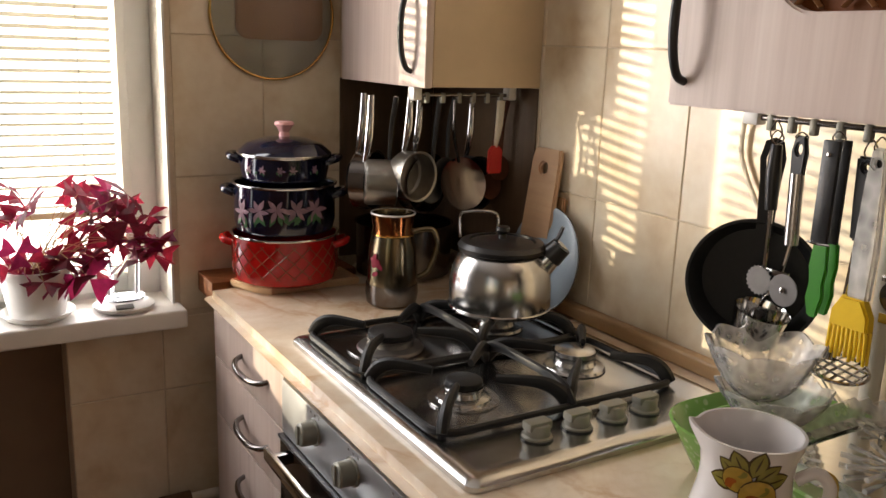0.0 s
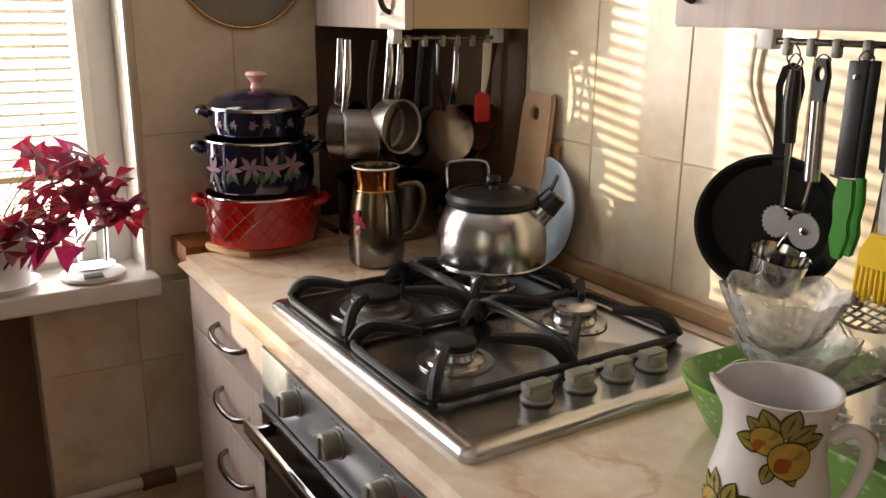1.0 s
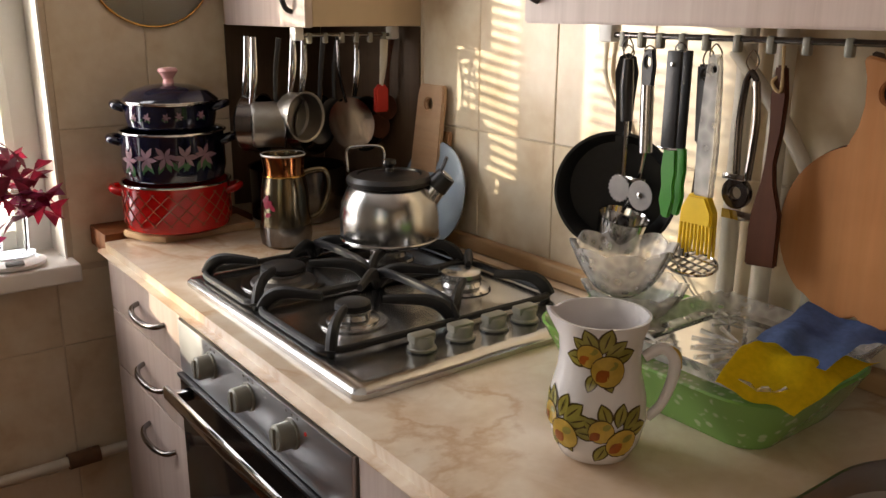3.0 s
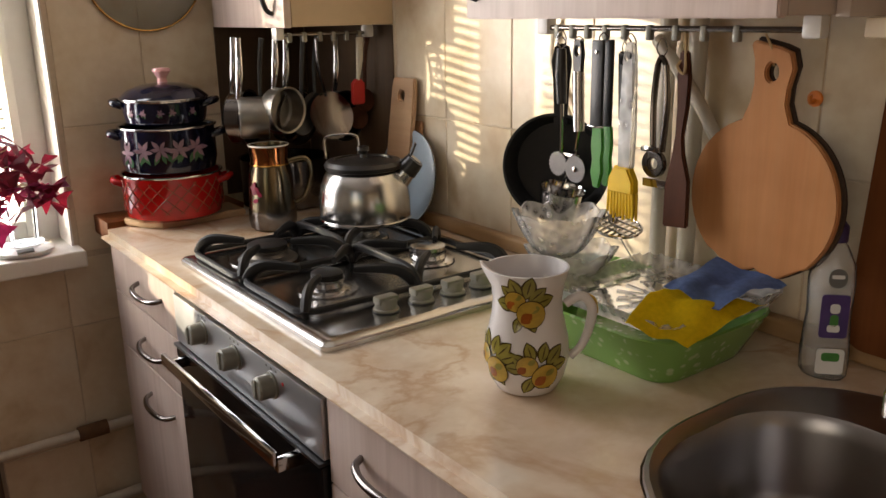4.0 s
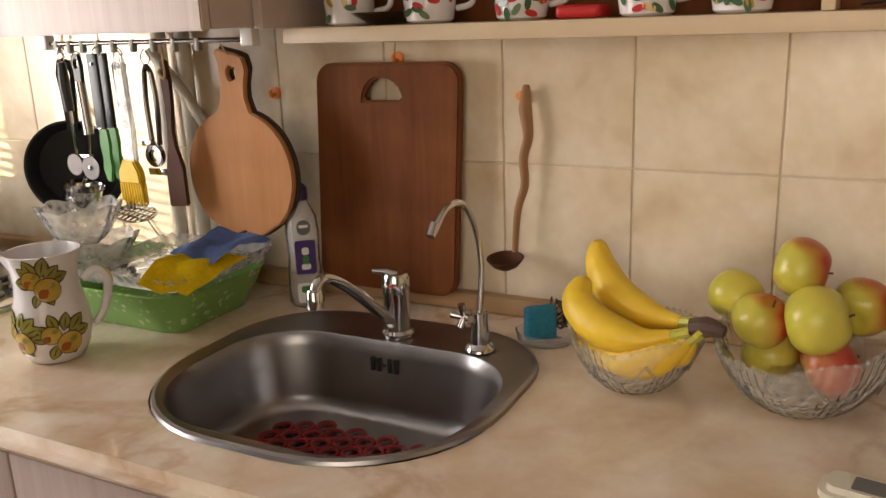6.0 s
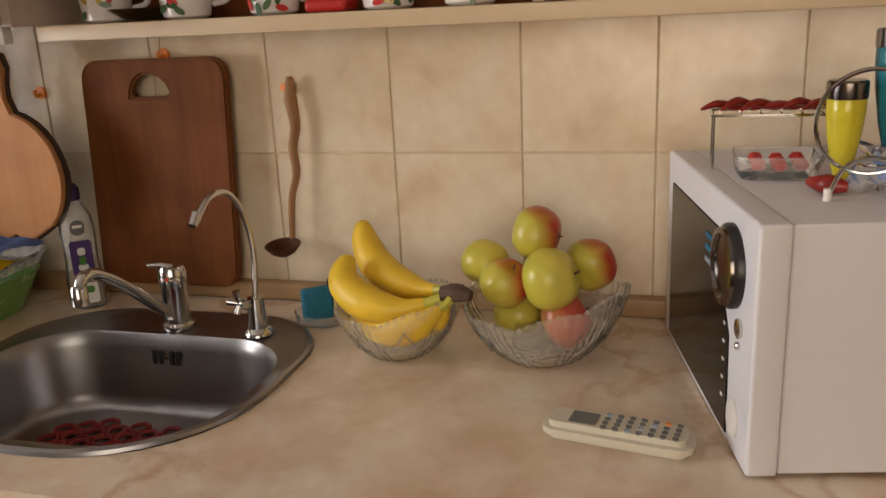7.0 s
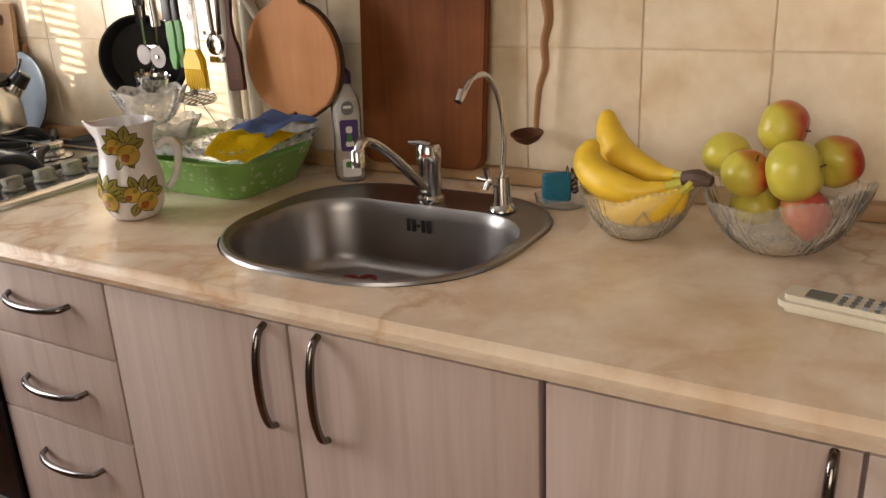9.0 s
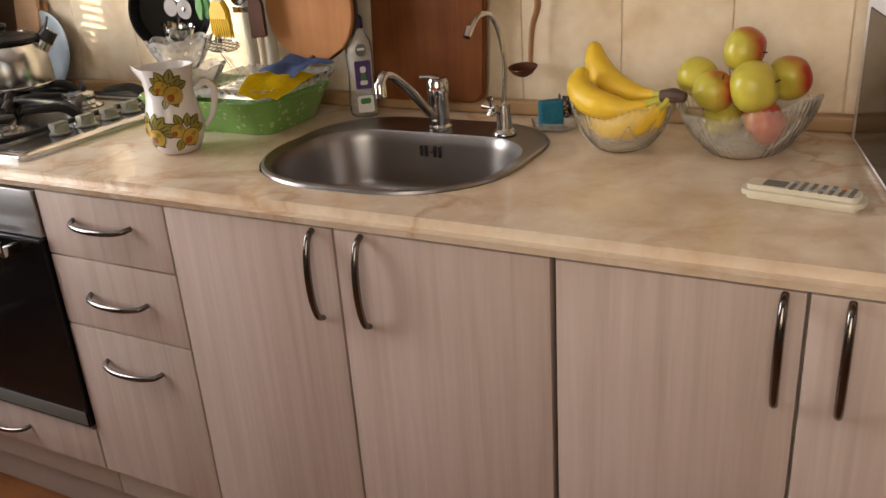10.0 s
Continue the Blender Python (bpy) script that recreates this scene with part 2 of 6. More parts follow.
M = {
    "tile": tile_material(), "marble": marble_material(), "ash": front_material(),
    "grout": plain("tile_grout", (0.64, 0.53, 0.39), 0.9, scale=90, relief=0.3),
    "ceiling": plain("white_ceiling_paint", (0.66, 0.63, 0.58), 0.85, vary=0.03, scale=20, relief=0.1),
    # wall colour kept dark so that unseen walls bounce less light into the corner
    "paint": plain("bounce_dimming_wall_paint", (0.20, 0.16, 0.12), 0.8, vary=0.04, scale=30, relief=0.1),
    "white": plain("white_plastic", (0.78, 0.76, 0.73), 0.32, vary=0.03, scale=60, relief=0.02),
    "micro": plain("white_enamel_case", (0.70, 0.69, 0.72), 0.46, vary=0.02, scale=50, relief=0.02),
    "sill": plain("white_sill_paint", (0.75, 0.72, 0.68), 0.4, vary=0.05, scale=25, relief=0.08),
    "slat": plain("cream_blind_slat", (0.60, 0.56, 0.47), 0.45, vary=0.03, scale=60, relief=0.02),
    "carcass": plain("cabinet_carcass", (0.46, 0.38, 0.32), 0.5, vary=0.06, scale=40),
    "cream": plain("cream_laminate", (0.58, 0.45, 0.29), 0.4, vary=0.05, scale=30, relief=0.03),
    "steel": brushed("brushed_steel", (0.56, 0.55, 0.54), 0.20, 0),
    "panelsteel": brushed("satin_panel", (0.62, 0.63, 0.65), 0.36, 1),
    "sinksteel": brushed("sink_steel", (0.35, 0.335, 0.33), 0.30, 1),
    "chrome": plain("chrome", (0.60, 0.59, 0.58), 0.10, 1.0, vary=0.05, scale=20, relief=0.0),
    "agedsteel": plain("aged_steel", (0.30, 0.28, 0.25), 0.34, 1.0, vary=0.2, scale=40, relief=0.03),
    "darkchrome": plain("dark_chrome", (0.20, 0.18, 0.17), 0.16, 1.0, vary=0.1, scale=30, relief=0.0),
    "dullsteel": plain("dull_steel", (0.17, 0.16, 0.155), 0.5, 1.0, vary=0.15, scale=60, relief=0.05),
    "giltband": plain("gilt_band_paint", (0.55, 0.33, 0.09), 0.15, 1.0, vary=0.2, scale=60, relief=0.0),
    "blushpaint": plain("painted_blush", (0.30, 0.085, 0.014), 0.15, vary=0.4, scale=90, relief=0.0),
    "iron": plain("cast_iron", (0.009, 0.0085, 0.0085), 0.5, 0.0, vary=0.3, scale=120, relief=0.3, spec=0.35),
    "black": plain("black_plastic", (0.016, 0.015, 0.015), 0.32, vary=0.2, scale=80, relief=0.04),
    "blackglass": plain("black_glass", (0.008, 0.007, 0.007), 0.08, vary=0.2, scale=20, relief=0.0, spec=0.28),
    "knob": plain("silver_knob", (0.25, 0.24, 0.20), 0.42, 0.3, vary=0.06, scale=80, relief=0.03),
    "trim": wood("wooden_upstand", (0.34, 0.20, 0.09), (0.50, 0.33, 0.17), 0.45, 1),
    "beech": wood("beech_board", (0.50, 0.30, 0.16), (0.62, 0.42, 0.25), 0.45, 1),
    "applewood": wood("apple_board_wood", (0.46, 0.20, 0.072), (0.58, 0.29, 0.12), 0.55, 2, spec=0.2),
    "bark": plain("dark_bark_edge", (0.05, 0.028, 0.016), 0.8, vary=0.3, scale=120, relief=0.4),
    "brown": wood("brown_board_wood", (0.125, 0.038, 0.010), (0.255, 0.088, 0.026), 0.58, 2, spec=0.15),
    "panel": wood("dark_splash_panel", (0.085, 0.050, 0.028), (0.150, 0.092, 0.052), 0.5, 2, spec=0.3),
    "walnut": wood("dark_spatula_wood", (0.065, 0.020, 0.008), (0.125, 0.042, 0.018), 0.55, 2, spec=0.2),
    "pale": wood("pale_spoon_wood", (0.36, 0.18, 0.075), (0.50, 0.28, 0.13), 0.5, 2),
    "floor": wood("parquet", (0.24, 0.08, 0.024), (0.36, 0.14, 0.045), 0.3, 1),
    "red": plain("red_enamel", (0.40, 0.006, 0.005), 0.16, vary=0.15, scale=30, relief=0.0, coat=0.15),
    "navy": plain("navy_enamel", (0.005, 0.006, 0.022), 0.09, vary=0.2, scale=30, relief=0.0, coat=0.6),
    "bluegrey": plain("blue_grey_enamel", (0.30, 0.36, 0.42), 0.25, vary=0.06, scale=30, relief=0.02),
    "pink": plain("pink_glaze", (0.78, 0.42, 0.42), 0.25, vary=0.08, scale=60, relief=0.02),
    "china": plain("white_china", (0.74, 0.71, 0.70), 0.12, vary=0.03, scale=40, relief=0.0),
    "green": floral_material("green_flowered_glaze", (0.18, 0.36, 0.085), ((0.32, 0.46, 0.20), (0.42, 0.54, 0.29)), 75.0, 0.50, 0.54),
    "greenin": plain("green_glaze", (0.22, 0.44, 0.10), 0.15, vary=0.08, scale=40, relief=0.0),
    "yellowfruit": plain("banana_skin", (0.80, 0.53, 0.035), 0.42, vary=0.10, scale=35, relief=0.06),
    "stem": plain("banana_stem", (0.09, 0.05, 0.035), 0.7, vary=0.3, scale=90, relief=0.3),
    "stemgreen": plain("banana_neck", (0.50, 0.46, 0.06), 0.5, vary=0.15, scale=60),
    "apple_green": apple_material("green_apple_skin", (0.50, 0.46, 0.05), (0.64, 0.54, 0.09), 0.5),
    "apple_blush": apple_material("blushed_apple_skin", (0.52, 0.46, 0.06), (0.48, 0.05, 0.025), 0.60),
    "apple_red": apple_material("red_apple_skin", (0.52, 0.30, 0.08), (0.50, 0.08, 0.05), 0.40),
    "glass": thin_glass("clear_glass", (0.96, 0.97, 0.96), 0.04, 0.03),
    "panes": glassy("window_glass"),
    "crystal": thin_glass("pressed_glass", (0.99, 0.985, 0.965), 0.12, 0.05, 0.16, 110.0, (0.97, 0.96, 0.92), 1.11),
    "smoked": thin_glass("frosted_glass", (0.97, 0.965, 0.96), 0.36, 0.10, 0.06, 60.0, (0.94, 0.92, 0.90), 1.12),
    "clearplastic": thin_glass("clear_plastic", (0.97, 0.97, 0.97), 0.14, 0.10, 0.12, 40.0, (0.92, 0.92, 0.91), 1.10),
    "ribbedclear": thin_glass("ribbed_clear_plastic", (0.97, 0.97, 0.96), 0.42, 0.08, 0.10, 50.0, (0.95, 0.95, 0.94), 1.25),
    "cloth_blue": plain("blue_cloth", (0.17, 0.25, 0.50), 0.95, vary=0.25, scale=150, relief=0.5, spec=0.1),
    "cloth_yellow": plain("yellow_cloth", (0.82, 0.60, 0.015), 0.95, vary=0.15, scale=150, relief=0.5, spec=0.1),
    "sponge": plain("blue_sponge", (0.02, 0.17, 0.27), 0.95, vary=0.3, scale=160, relief=0.6),
    "redrubber": plain("red_rubber", (0.24, 0.012, 0.014), 0.4, vary=0.15, scale=60),
    "redsil": plain("red_silicone", (0.48, 0.016, 0.012), 0.45, vary=0.08, scale=60),
    "greensil": plain("green_silicone", (0.035, 0.24, 0.01), 0.4, vary=0.08, scale=60),
    "yellowsil": plain("yellow_silicone", (0.85, 0.56, 0.015), 0.4, vary=0.06, scale=60),
    "orange": plain("orange_plastic", (0.80, 0.24, 0.03), 0.4, vary=0.08, scale=60),
    "chili": plain("dried_chilli", (0.26, 0.018, 0.012), 0.3, vary=0.35, scale=60, relief=0.4),
    "bluefoil": plain("blue_plastic", (0.03, 0.16, 0.55), 0.35, vary=0.2, scale=40, relief=0.2),
    "teal": thin_glass("teal_glass", (0.10, 0.50, 0.60), 0.25, 0.06, body=(0.10, 0.45, 0.55)),
    "yellowglass": plain("yellow_bath_salt", (0.56, 0.48, 0.03), 0.2, vary=0.1, scale=120, relief=0.1),
    "redglass": plain("dark_red_glass", (0.22, 0.012, 0.02), 0.12, vary=0.1, scale=60, relief=0.0),
    "leaf": leaf_material("purple_leaf", (0.095, 0.008, 0.02), (0.42, 0.02, 0.05)),
    "pinkleaf": leaf_material("pink_leaf", (0.20, 0.010, 0.06), (0.55, 0.03, 0.13)),
    # dark brown carries the deep shade of the recess below the sill
    "niche": plain("niche_shade_brown", (0.20, 0.135, 0.085), 0.7, vary=0.12, scale=12, relief=0.1),
    "stalk": plain("dry_stalk", (0.48, 0.34, 0.17), 0.6, vary=0.2, scale=80),
    "soil": plain("potting_soil", (0.035, 0.022, 0.014), 0.95, vary=0.4, scale=90, relief=0.8),
    "remote": plain("ivory_plastic", (0.62, 0.57, 0.45), 0.40, vary=0.04, scale=60, relief=0.03),
    "grey": plain("grey_rubber", (0.14, 0.14, 0.13), 0.5, vary=0.1, scale=80),
    "gold": plain("gold_lustre", (0.11, 0.072, 0.036), 0.12, 1.0, vary=0.2, scale=25, relief=0.0),
    "lustre": plain("silver_lustre", (0.21, 0.17, 0.11), 0.20, 1.0, vary=0.35, scale=45, relief=0.02),
    "redlustre": plain("red_gold_lustre", (0.42, 0.15, 0.05), 0.14, 1.0, vary=0.5, scale=40, relief=0.0),
    "pipe": plain("white_pipe_paint", (0.66, 0.60, 0.50), 0.40, vary=0.08, scale=40, relief=0.1),
    "rust": plain("rusty_joint", (0.13, 0.065, 0.03), 0.8, vary=0.4, scale=60, relief=0.4),
    "purple": plain("purple_label", (0.065, 0.03, 0.15), 0.35, vary=0.2, scale=60),
    "labelwhite": plain("white_label", (0.75, 0.74, 0.72), 0.4, vary=0.04, scale=60),
    "labelgreen": plain("green_label", (0.06, 0.22, 0.04), 0.4, vary=0.2, scale=60),
    "capviolet": plain("violet_cap", (0.035, 0.02, 0.085), 0.35, vary=0.1, scale=60),
    "fruitpaint_y": plain("painted_fruit", (0.50, 0.33, 0.05), 0.15, vary=0.35, scale=70, relief=0.0),
    "fruitpaint_g": plain("painted_leaf", (0.28, 0.245, 0.045), 0.15, vary=0.35, scale=70, relief=0.0),
    "fruitpaint_b": plain("painted_outline", (0.075, 0.05, 0.015), 0.15, vary=0.3, scale=70, relief=0.0),
    "lily": plain("painted_lily", (0.24, 0.15, 0.18), 0.15, vary=0.4, scale=80, relief=0.0),
    "lilyleaf": plain("painted_stem", (0.06, 0.13, 0.06), 0.15, vary=0.3, scale=80, relief=0.0),
    "netgold": plain("painted_net", (0.27, 0.06, 0.03), 0.2, vary=0.2, scale=80, relief=0.0),
    "rose": plain("painted_rose", (0.30, 0.03, 0.06), 0.2, vary=0.3, scale=80, relief=0.0),
}


# ---- mesh helpers ----
ORIGIN = {}


def thing(name, at, label, category, group="", kind=""):
    ob = new(name)
    ob.location = at
    ob.empty_display_size = 0.02
    ORIGIN[ob] = Vector(at)
    return tagged(ob, label, category, group, kind)


def to_object(name, bm, material, origin, smooth=True):
    bm.transform(Matrix.Translation(-origin))
    bmesh.ops.recalc_face_normals(bm, faces=bm.faces)
    me = bpy.data.meshes.new(name)
    bm.to_mesh(me)
    bm.free()
    if smooth:
        me.polygons.foreach_set("use_smooth", [True] * len(me.polygons))
        me.set_sharp_from_angle(angle=radians(38))
    me.materials.append(M[material])
    return new(name, me)


def part(name, bm, material, parent, label="", smooth=True):
    """Links a mesh, given in world places, under a thing or one of its parts."""
    origin = ORIGIN[parent]
    ob = to_object(name, bm, material, origin, smooth)
    ob.parent = parent
    ORIGIN[ob] = origin
    return tagged(ob, label)


def solo(name, bm, material, at, label, category, group="", kind="", smooth=True):
    ob = to_object(name, bm, material, Vector(at), smooth)
    ob.location = at
    ORIGIN[ob] = Vector(at)
    return tagged(ob, label, category, group, kind)


def box(x0, x1, y0, y1, z0, z1, bevel=0.002, seg=2, bm=None, m=None):
    """A bevelled block; with bm it is added to that mesh."""
    b = bmesh.new()
    bmesh.ops.create_cube(b, size=1)
    b.transform(Matrix.Translation(((x0 + x1) / 2, (y0 + y1) / 2, (z0 + z1) / 2)) @ Matrix.Diagonal((abs(x1 - x0), abs(y1 - y0), abs(z1 - z0), 1)))
    if bevel:
        bmesh.ops.bevel(b, geom=b.edges[:], offset=bevel, segments=seg, affect="EDGES", profile=0.6)
    if m is not None:
        b.transform(m)
    return join(bm, b)


def join(bm, b):
    if bm is None:
        return b
    tmp = bpy.data.meshes.new("tmp")
    b.to_mesh(tmp)
    b.free()
    bm.from_mesh(tmp)
    bpy.data.meshes.remove(tmp)
    return bm


def lathe(profile, seg=40, m=None, bm=None, wave=None):
    """Turns (radius, height) pairs about z. wave(angle, i) -> factors for radius and height."""
    b = bmesh.new()
    rings = []
    for i, (r, z) in enumerate(profile):
        ring = []
        for k in range(seg):
            a = 2 * math.pi * k / seg
            fr, dz = wave(a, i) if wave else (1, 0)
            ring.append(b.verts.new((r * fr * math.cos(a), r * fr * math.sin(a), z + dz)))
        rings.append(ring)
    for p, q in zip(rings, rings[1:]):
        for k in range(seg):
            b.faces.new((p[k], p[(k + 1) % seg], q[(k + 1) % seg], q[k]))
    if profile[0][0] > 1e-6:
        b.faces.new(rings[0][::-1])
    if profile[-1][0] > 1e-6:
        b.faces.new(rings[-1])
    bmesh.ops.remove_doubles(b, verts=b.verts, dist=1e-6)
    if m is not None:
        b.transform(m)
    return join(bm, b)


def shell(profile, thick, seg=40, m=None, wave=None):
    """A turned vessel: the outer profile from foot to rim, with a wall of that thickness."""
    inner = [(max(0.0005, r - thick), z + (thick if i == 0 else 0)) for i, (r, z) in enumerate(profile)]
    pts = [(0, profile[0][1])] + list(profile) + inner[::-1] + [(0, profile[0][1] + thick)]
    n = len(profile)
    order = [0] + list(range(n)) + list(range(n - 1, -1, -1)) + [0]
    w = (lambda a, i: wave(a, order[i])) if wave else None
    return lathe(pts, seg, m, wave=w)


def spline(points, steps=6):
    """Points of a smooth curve through the given ones."""
    p = [Vector(q) for q in points]
    if len(p) < 3:
        return p
    out = []
    for i in range(len(p) - 1):
        a, b, c, d = p[max(0, i - 1)], p[i], p[i + 1], p[min(len(p) - 1, i + 2)]
        for k in range(steps):
            t = k / steps
            out.append(0.5 * ((2 * b) + (c - a) * t + (2 * a - 5 * b + 4 * c - d) * t * t + (3 * b - a - 3 * c + d) * t ** 3))
    out.append(p[-1])
    return out


def tube(points, r, seg=10, steps=6, bm=None, flat=1.0, closed=False):
    """A round bar along points; r is one radius or one for each given point."""
    pts = spline(points, steps) if steps else [Vector(q) for q in points]
    n = len(pts)
    if isinstance(r, (int, float)):
        rad = [r] * n
    else:
        rad = [float(np.interp(i / (n - 1), np.linspace(0, 1, len(r)), r)) for i in range(n)]
    b = bmesh.new()
    up = None
    rings = []
    for i, q in enumerate(pts):
        if closed:
            d = (pts[(i + 1) % n] - pts[i - 1]).normalized()
        else:
            d = (pts[min(n - 1, i + 1)] - pts[max(0, i - 1)]).normalized()
        if up is None:
            up = d.orthogonal().normalized()
            if abs(d.z) < 0.9:
                up = (Vector((0, 0, 1)) - d * d.z).normalized()
        up = (up - d * up.dot(d)).normalized()
        side = d.cross(up)
        rings.append([b.verts.new(q + rad[i] * (math.cos(2 * math.pi * k / seg) * side + flat * math.sin(2 * math.pi * k / seg) * up)) for k in range(seg)])
    for i in range(n if closed else n - 1):
        p, q = rings[i], rings[(i + 1) % n]
        for k in range(seg):
            b.faces.new((p[k], p[(k + 1) % seg], q[(k + 1) % seg], q[k]))
    if not closed:
        b.faces.new(rings[0][::-1])
        b.faces.new(rings[-1])
    return join(bm, b)


def ring(center, r, thick, normal="z", seg=28, bm=None, ts=8):
    pts = []
    for k in range(seg):
        a = 2 * math.pi * k / seg
        u, v = r * math.cos(a), r * math.sin(a)
        pts.append(Vector(center) + (Vector((u, v, 0)) if normal == "z" else Vector((0, u, v)) if normal == "x" else Vector((u, 0, v))))
    return tube(pts, thick, ts, 0, bm, closed=True)


def slab(outline, depth, m, bevel=0.003, hole=None, bm=None, seg=2):
    """A flat board: an outline in the plane of x and y, thickened along z and laid by m. hole: a second outline cut through."""
    b = bmesh.new()
    n = len(outline)
    if hole is None:
        f = b.faces.new([b.verts.new((x, y, 0)) for x, y in outline])
        g = bmesh.ops.extrude_face_region(b, geom=[f])
        bmesh.ops.translate(b, verts=[v for v in g["geom"] if isinstance(v, bmesh.types.BMVert)], vec=(0, 0, depth))
    else:
        loops = []
        for pts in (outline, hole):
            vs = [b.verts.new((x, y, 0)) for x, y in pts]
            loops += [b.edges.new((vs[i], vs[(i + 1) % len(vs)])) for i in range(len(vs))]
        fill = bmesh.ops.triangle_fill(b, use_beauty=True, use_dissolve=False, edges=loops)
        faces = [f for f in fill["geom"] if isinstance(f, bmesh.types.BMFace)]
        g = bmesh.ops.extrude_face_region(b, geom=faces)
        bmesh.ops.translate(b, verts=[v for v in g["geom"] if isinstance(v, bmesh.types.BMVert)], vec=(0, 0, depth))
    bmesh.ops.recalc_face_normals(b, faces=b.faces)
    if bevel:
        sharp = [e for e in b.edges if len(e.link_faces) == 2 and e.calc_face_angle(0) > 1.2]
        bmesh.ops.bevel(b, geom=sharp, offset=bevel, segments=seg, affect="EDGES")
    b.transform(m)
    return join(bm, b)


def rounded(w, h, r, n=6, cx=0.0, cy=0.0):
    pts = []
    for sx, sy, a0 in ((1, 1, 0), (-1, 1, 90), (-1, -1, 180), (1, -1, 270)):
        for k in range(n + 1):
            a = radians(a0 + 90 * k / n)
            pts.append((cx + sx * (w / 2 - r) + r * math.cos(a), cy + sy * (h / 2 - r) + r * math.sin(a)))
    return pts


def disc(r, n=32, cx=0.0, cy=0.0, sx=1.0, sy=1.0):
    return [(cx + sx * r * math.cos(2 * math.pi * k / n), cy + sy * r * math.sin(2 * math.pi * k / n)) for k in range(n)]


# on a wall that faces -x: plane x runs towards -y, plane y up, thickness towards the room
def on_east(x, y, z):
    return Matrix(((0, 0, -1, x), (-1, 0, 0, y), (0, 1, 0, z), (0, 0, 0, 1)))


# on a wall that faces -y: plane x runs towards +x, plane y up, thickness towards the room
def on_north(x, y, z):
    return Matrix(((1, 0, 0, x), (0, 0, -1, y), (0, 1, 0, z), (0, 0, 0, 1)))


def flat_on(z, x=0.0, y=0.0, turn=0.0):
    return pose(x, y, z, 0, 0, turn)


# ---- the room ----
WT = 0.877          # worktop level
WEST, SOUTH, TOP = -2.7, -4.3, 2.5
NY = 0.045          # face of the window wall
REVEAL = -0.652     # right edge of the window's opening
TE, TN = 0.008, 0.008   # thickness of the tiles

floor = solo("floor", box(WEST, 0, SOUTH, 0.2, -0.05, 0, 0), "floor", (0, 0, 0), "warm brown wooden parquet floor", "floor", kind="structure")
solo("ceiling", box(WEST - 0.1, 0.2, SOUTH - 0.1, 0.3, TOP, TOP + 0.1, 0), "ceiling", (0, 0, TOP), "plain white painted ceiling", "ceiling", kind="structure")
wall_east = solo("wall_east", box(0.0025, 0.15, SOUTH, 0.05, 0, TOP, 0), "grout", (0, 0, 0), "kitchen wall covered in beige marbled tiles", "wall", kind="structure")
wall_north = thing("wall_north", (0, 0, 0), "window wall covered in beige marbled tiles", "wall", kind="structure")
WL, WR, WB, WH = -1.72, REVEAL, 0.79, 2.15
part("wall_body", box(WR, 0.15, NY + 0.0025, 0.30, 0, TOP, 0), "grout", wall_north)
part("wall_body", box(-0.880, WR, NY + 0.0025, 0.30, 0, WB, 0), "grout", wall_north)
part("wall_body", box(WEST, -0.880, 0.14, 0.30, 0, WB, 0), "niche", wall_north, "recessed niche under the sill, its shade put into a brown colour")
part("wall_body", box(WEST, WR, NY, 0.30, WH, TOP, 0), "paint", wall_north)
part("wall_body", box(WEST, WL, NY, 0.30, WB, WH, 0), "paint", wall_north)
part("reveal", box(WR - 0.006, WR - 0.001, NY - 0.006, 0.17, WB, WH, 0), "white", wall_north, "white plastic window reveal")
# unseen walls close the room; their darkened colour holds down the fill light
wall_west = thing("wall_west", (WEST, 0, 0), "plain painted wall with a second window opposite the worktop", "wall", kind="structure")
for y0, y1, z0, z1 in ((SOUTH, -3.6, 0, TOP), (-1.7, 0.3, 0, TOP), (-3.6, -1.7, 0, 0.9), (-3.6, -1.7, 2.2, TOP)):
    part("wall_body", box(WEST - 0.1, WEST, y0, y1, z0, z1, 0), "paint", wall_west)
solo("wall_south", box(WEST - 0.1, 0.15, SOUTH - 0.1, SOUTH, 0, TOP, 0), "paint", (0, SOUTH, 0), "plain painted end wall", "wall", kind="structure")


def window():
    w = thing("window_1", (-1.3, 0.17, WB), "white plastic casement window in a deep reveal", "window", kind="structure")
    y0, y1 = 0.15, 0.21
    f = bmesh.new()
    for x0, x1, z0, z1 in ((-0.716, WR - 0.0065, WB, WH), (WL, -1.67, WB, WH), (-1.67, -0.716, WB, WB + 0.05), (-1.67, -0.716, WH - 0.05, WH), (-1.17, -1.11, WB + 0.05, WH - 0.05)):
        box(x0, x1, y0, y1, z0, z1, 0.004, bm=f)
    part("window_frame", f, "white", w)
    for x0, x1 in ((-1.112, -0.714), (-1.672, -1.168)):
        s = bmesh.new()
        z0, z1 = WB + 0.045, WH - 0.045
        for a, b, c, d in ((x0, x0 + 0.05, z0, z1), (x1 - 0.02, x1, z0, z1), (x0 + 0.05, x1 - 0.02, z0, z0 + 0.04), (x0 + 0.05, x1 - 0.02, z1 - 0.05, z1)):
            box(a, b, y0 - 0.018, y1 - 0.012, c, d, 0.005, bm=s)
        part("sash", s, "white", w)
        p = part("pane", box(x0 + 0.05, x1 - 0.02, 0.172, 0.176, z0 + 0.04, z1 - 0.05, 0), "panes", w)
        p.visible_shadow = False


window()
SILL = 0.818
solo("window_sill", box(WL - 0.05, -0.640, -0.02, 0.155, SILL - 0.04, SILL, 0.006, 3), "sill", (-1.3, 0, SILL), "white painted window sill with a rounded edge", "sill", kind="structure")


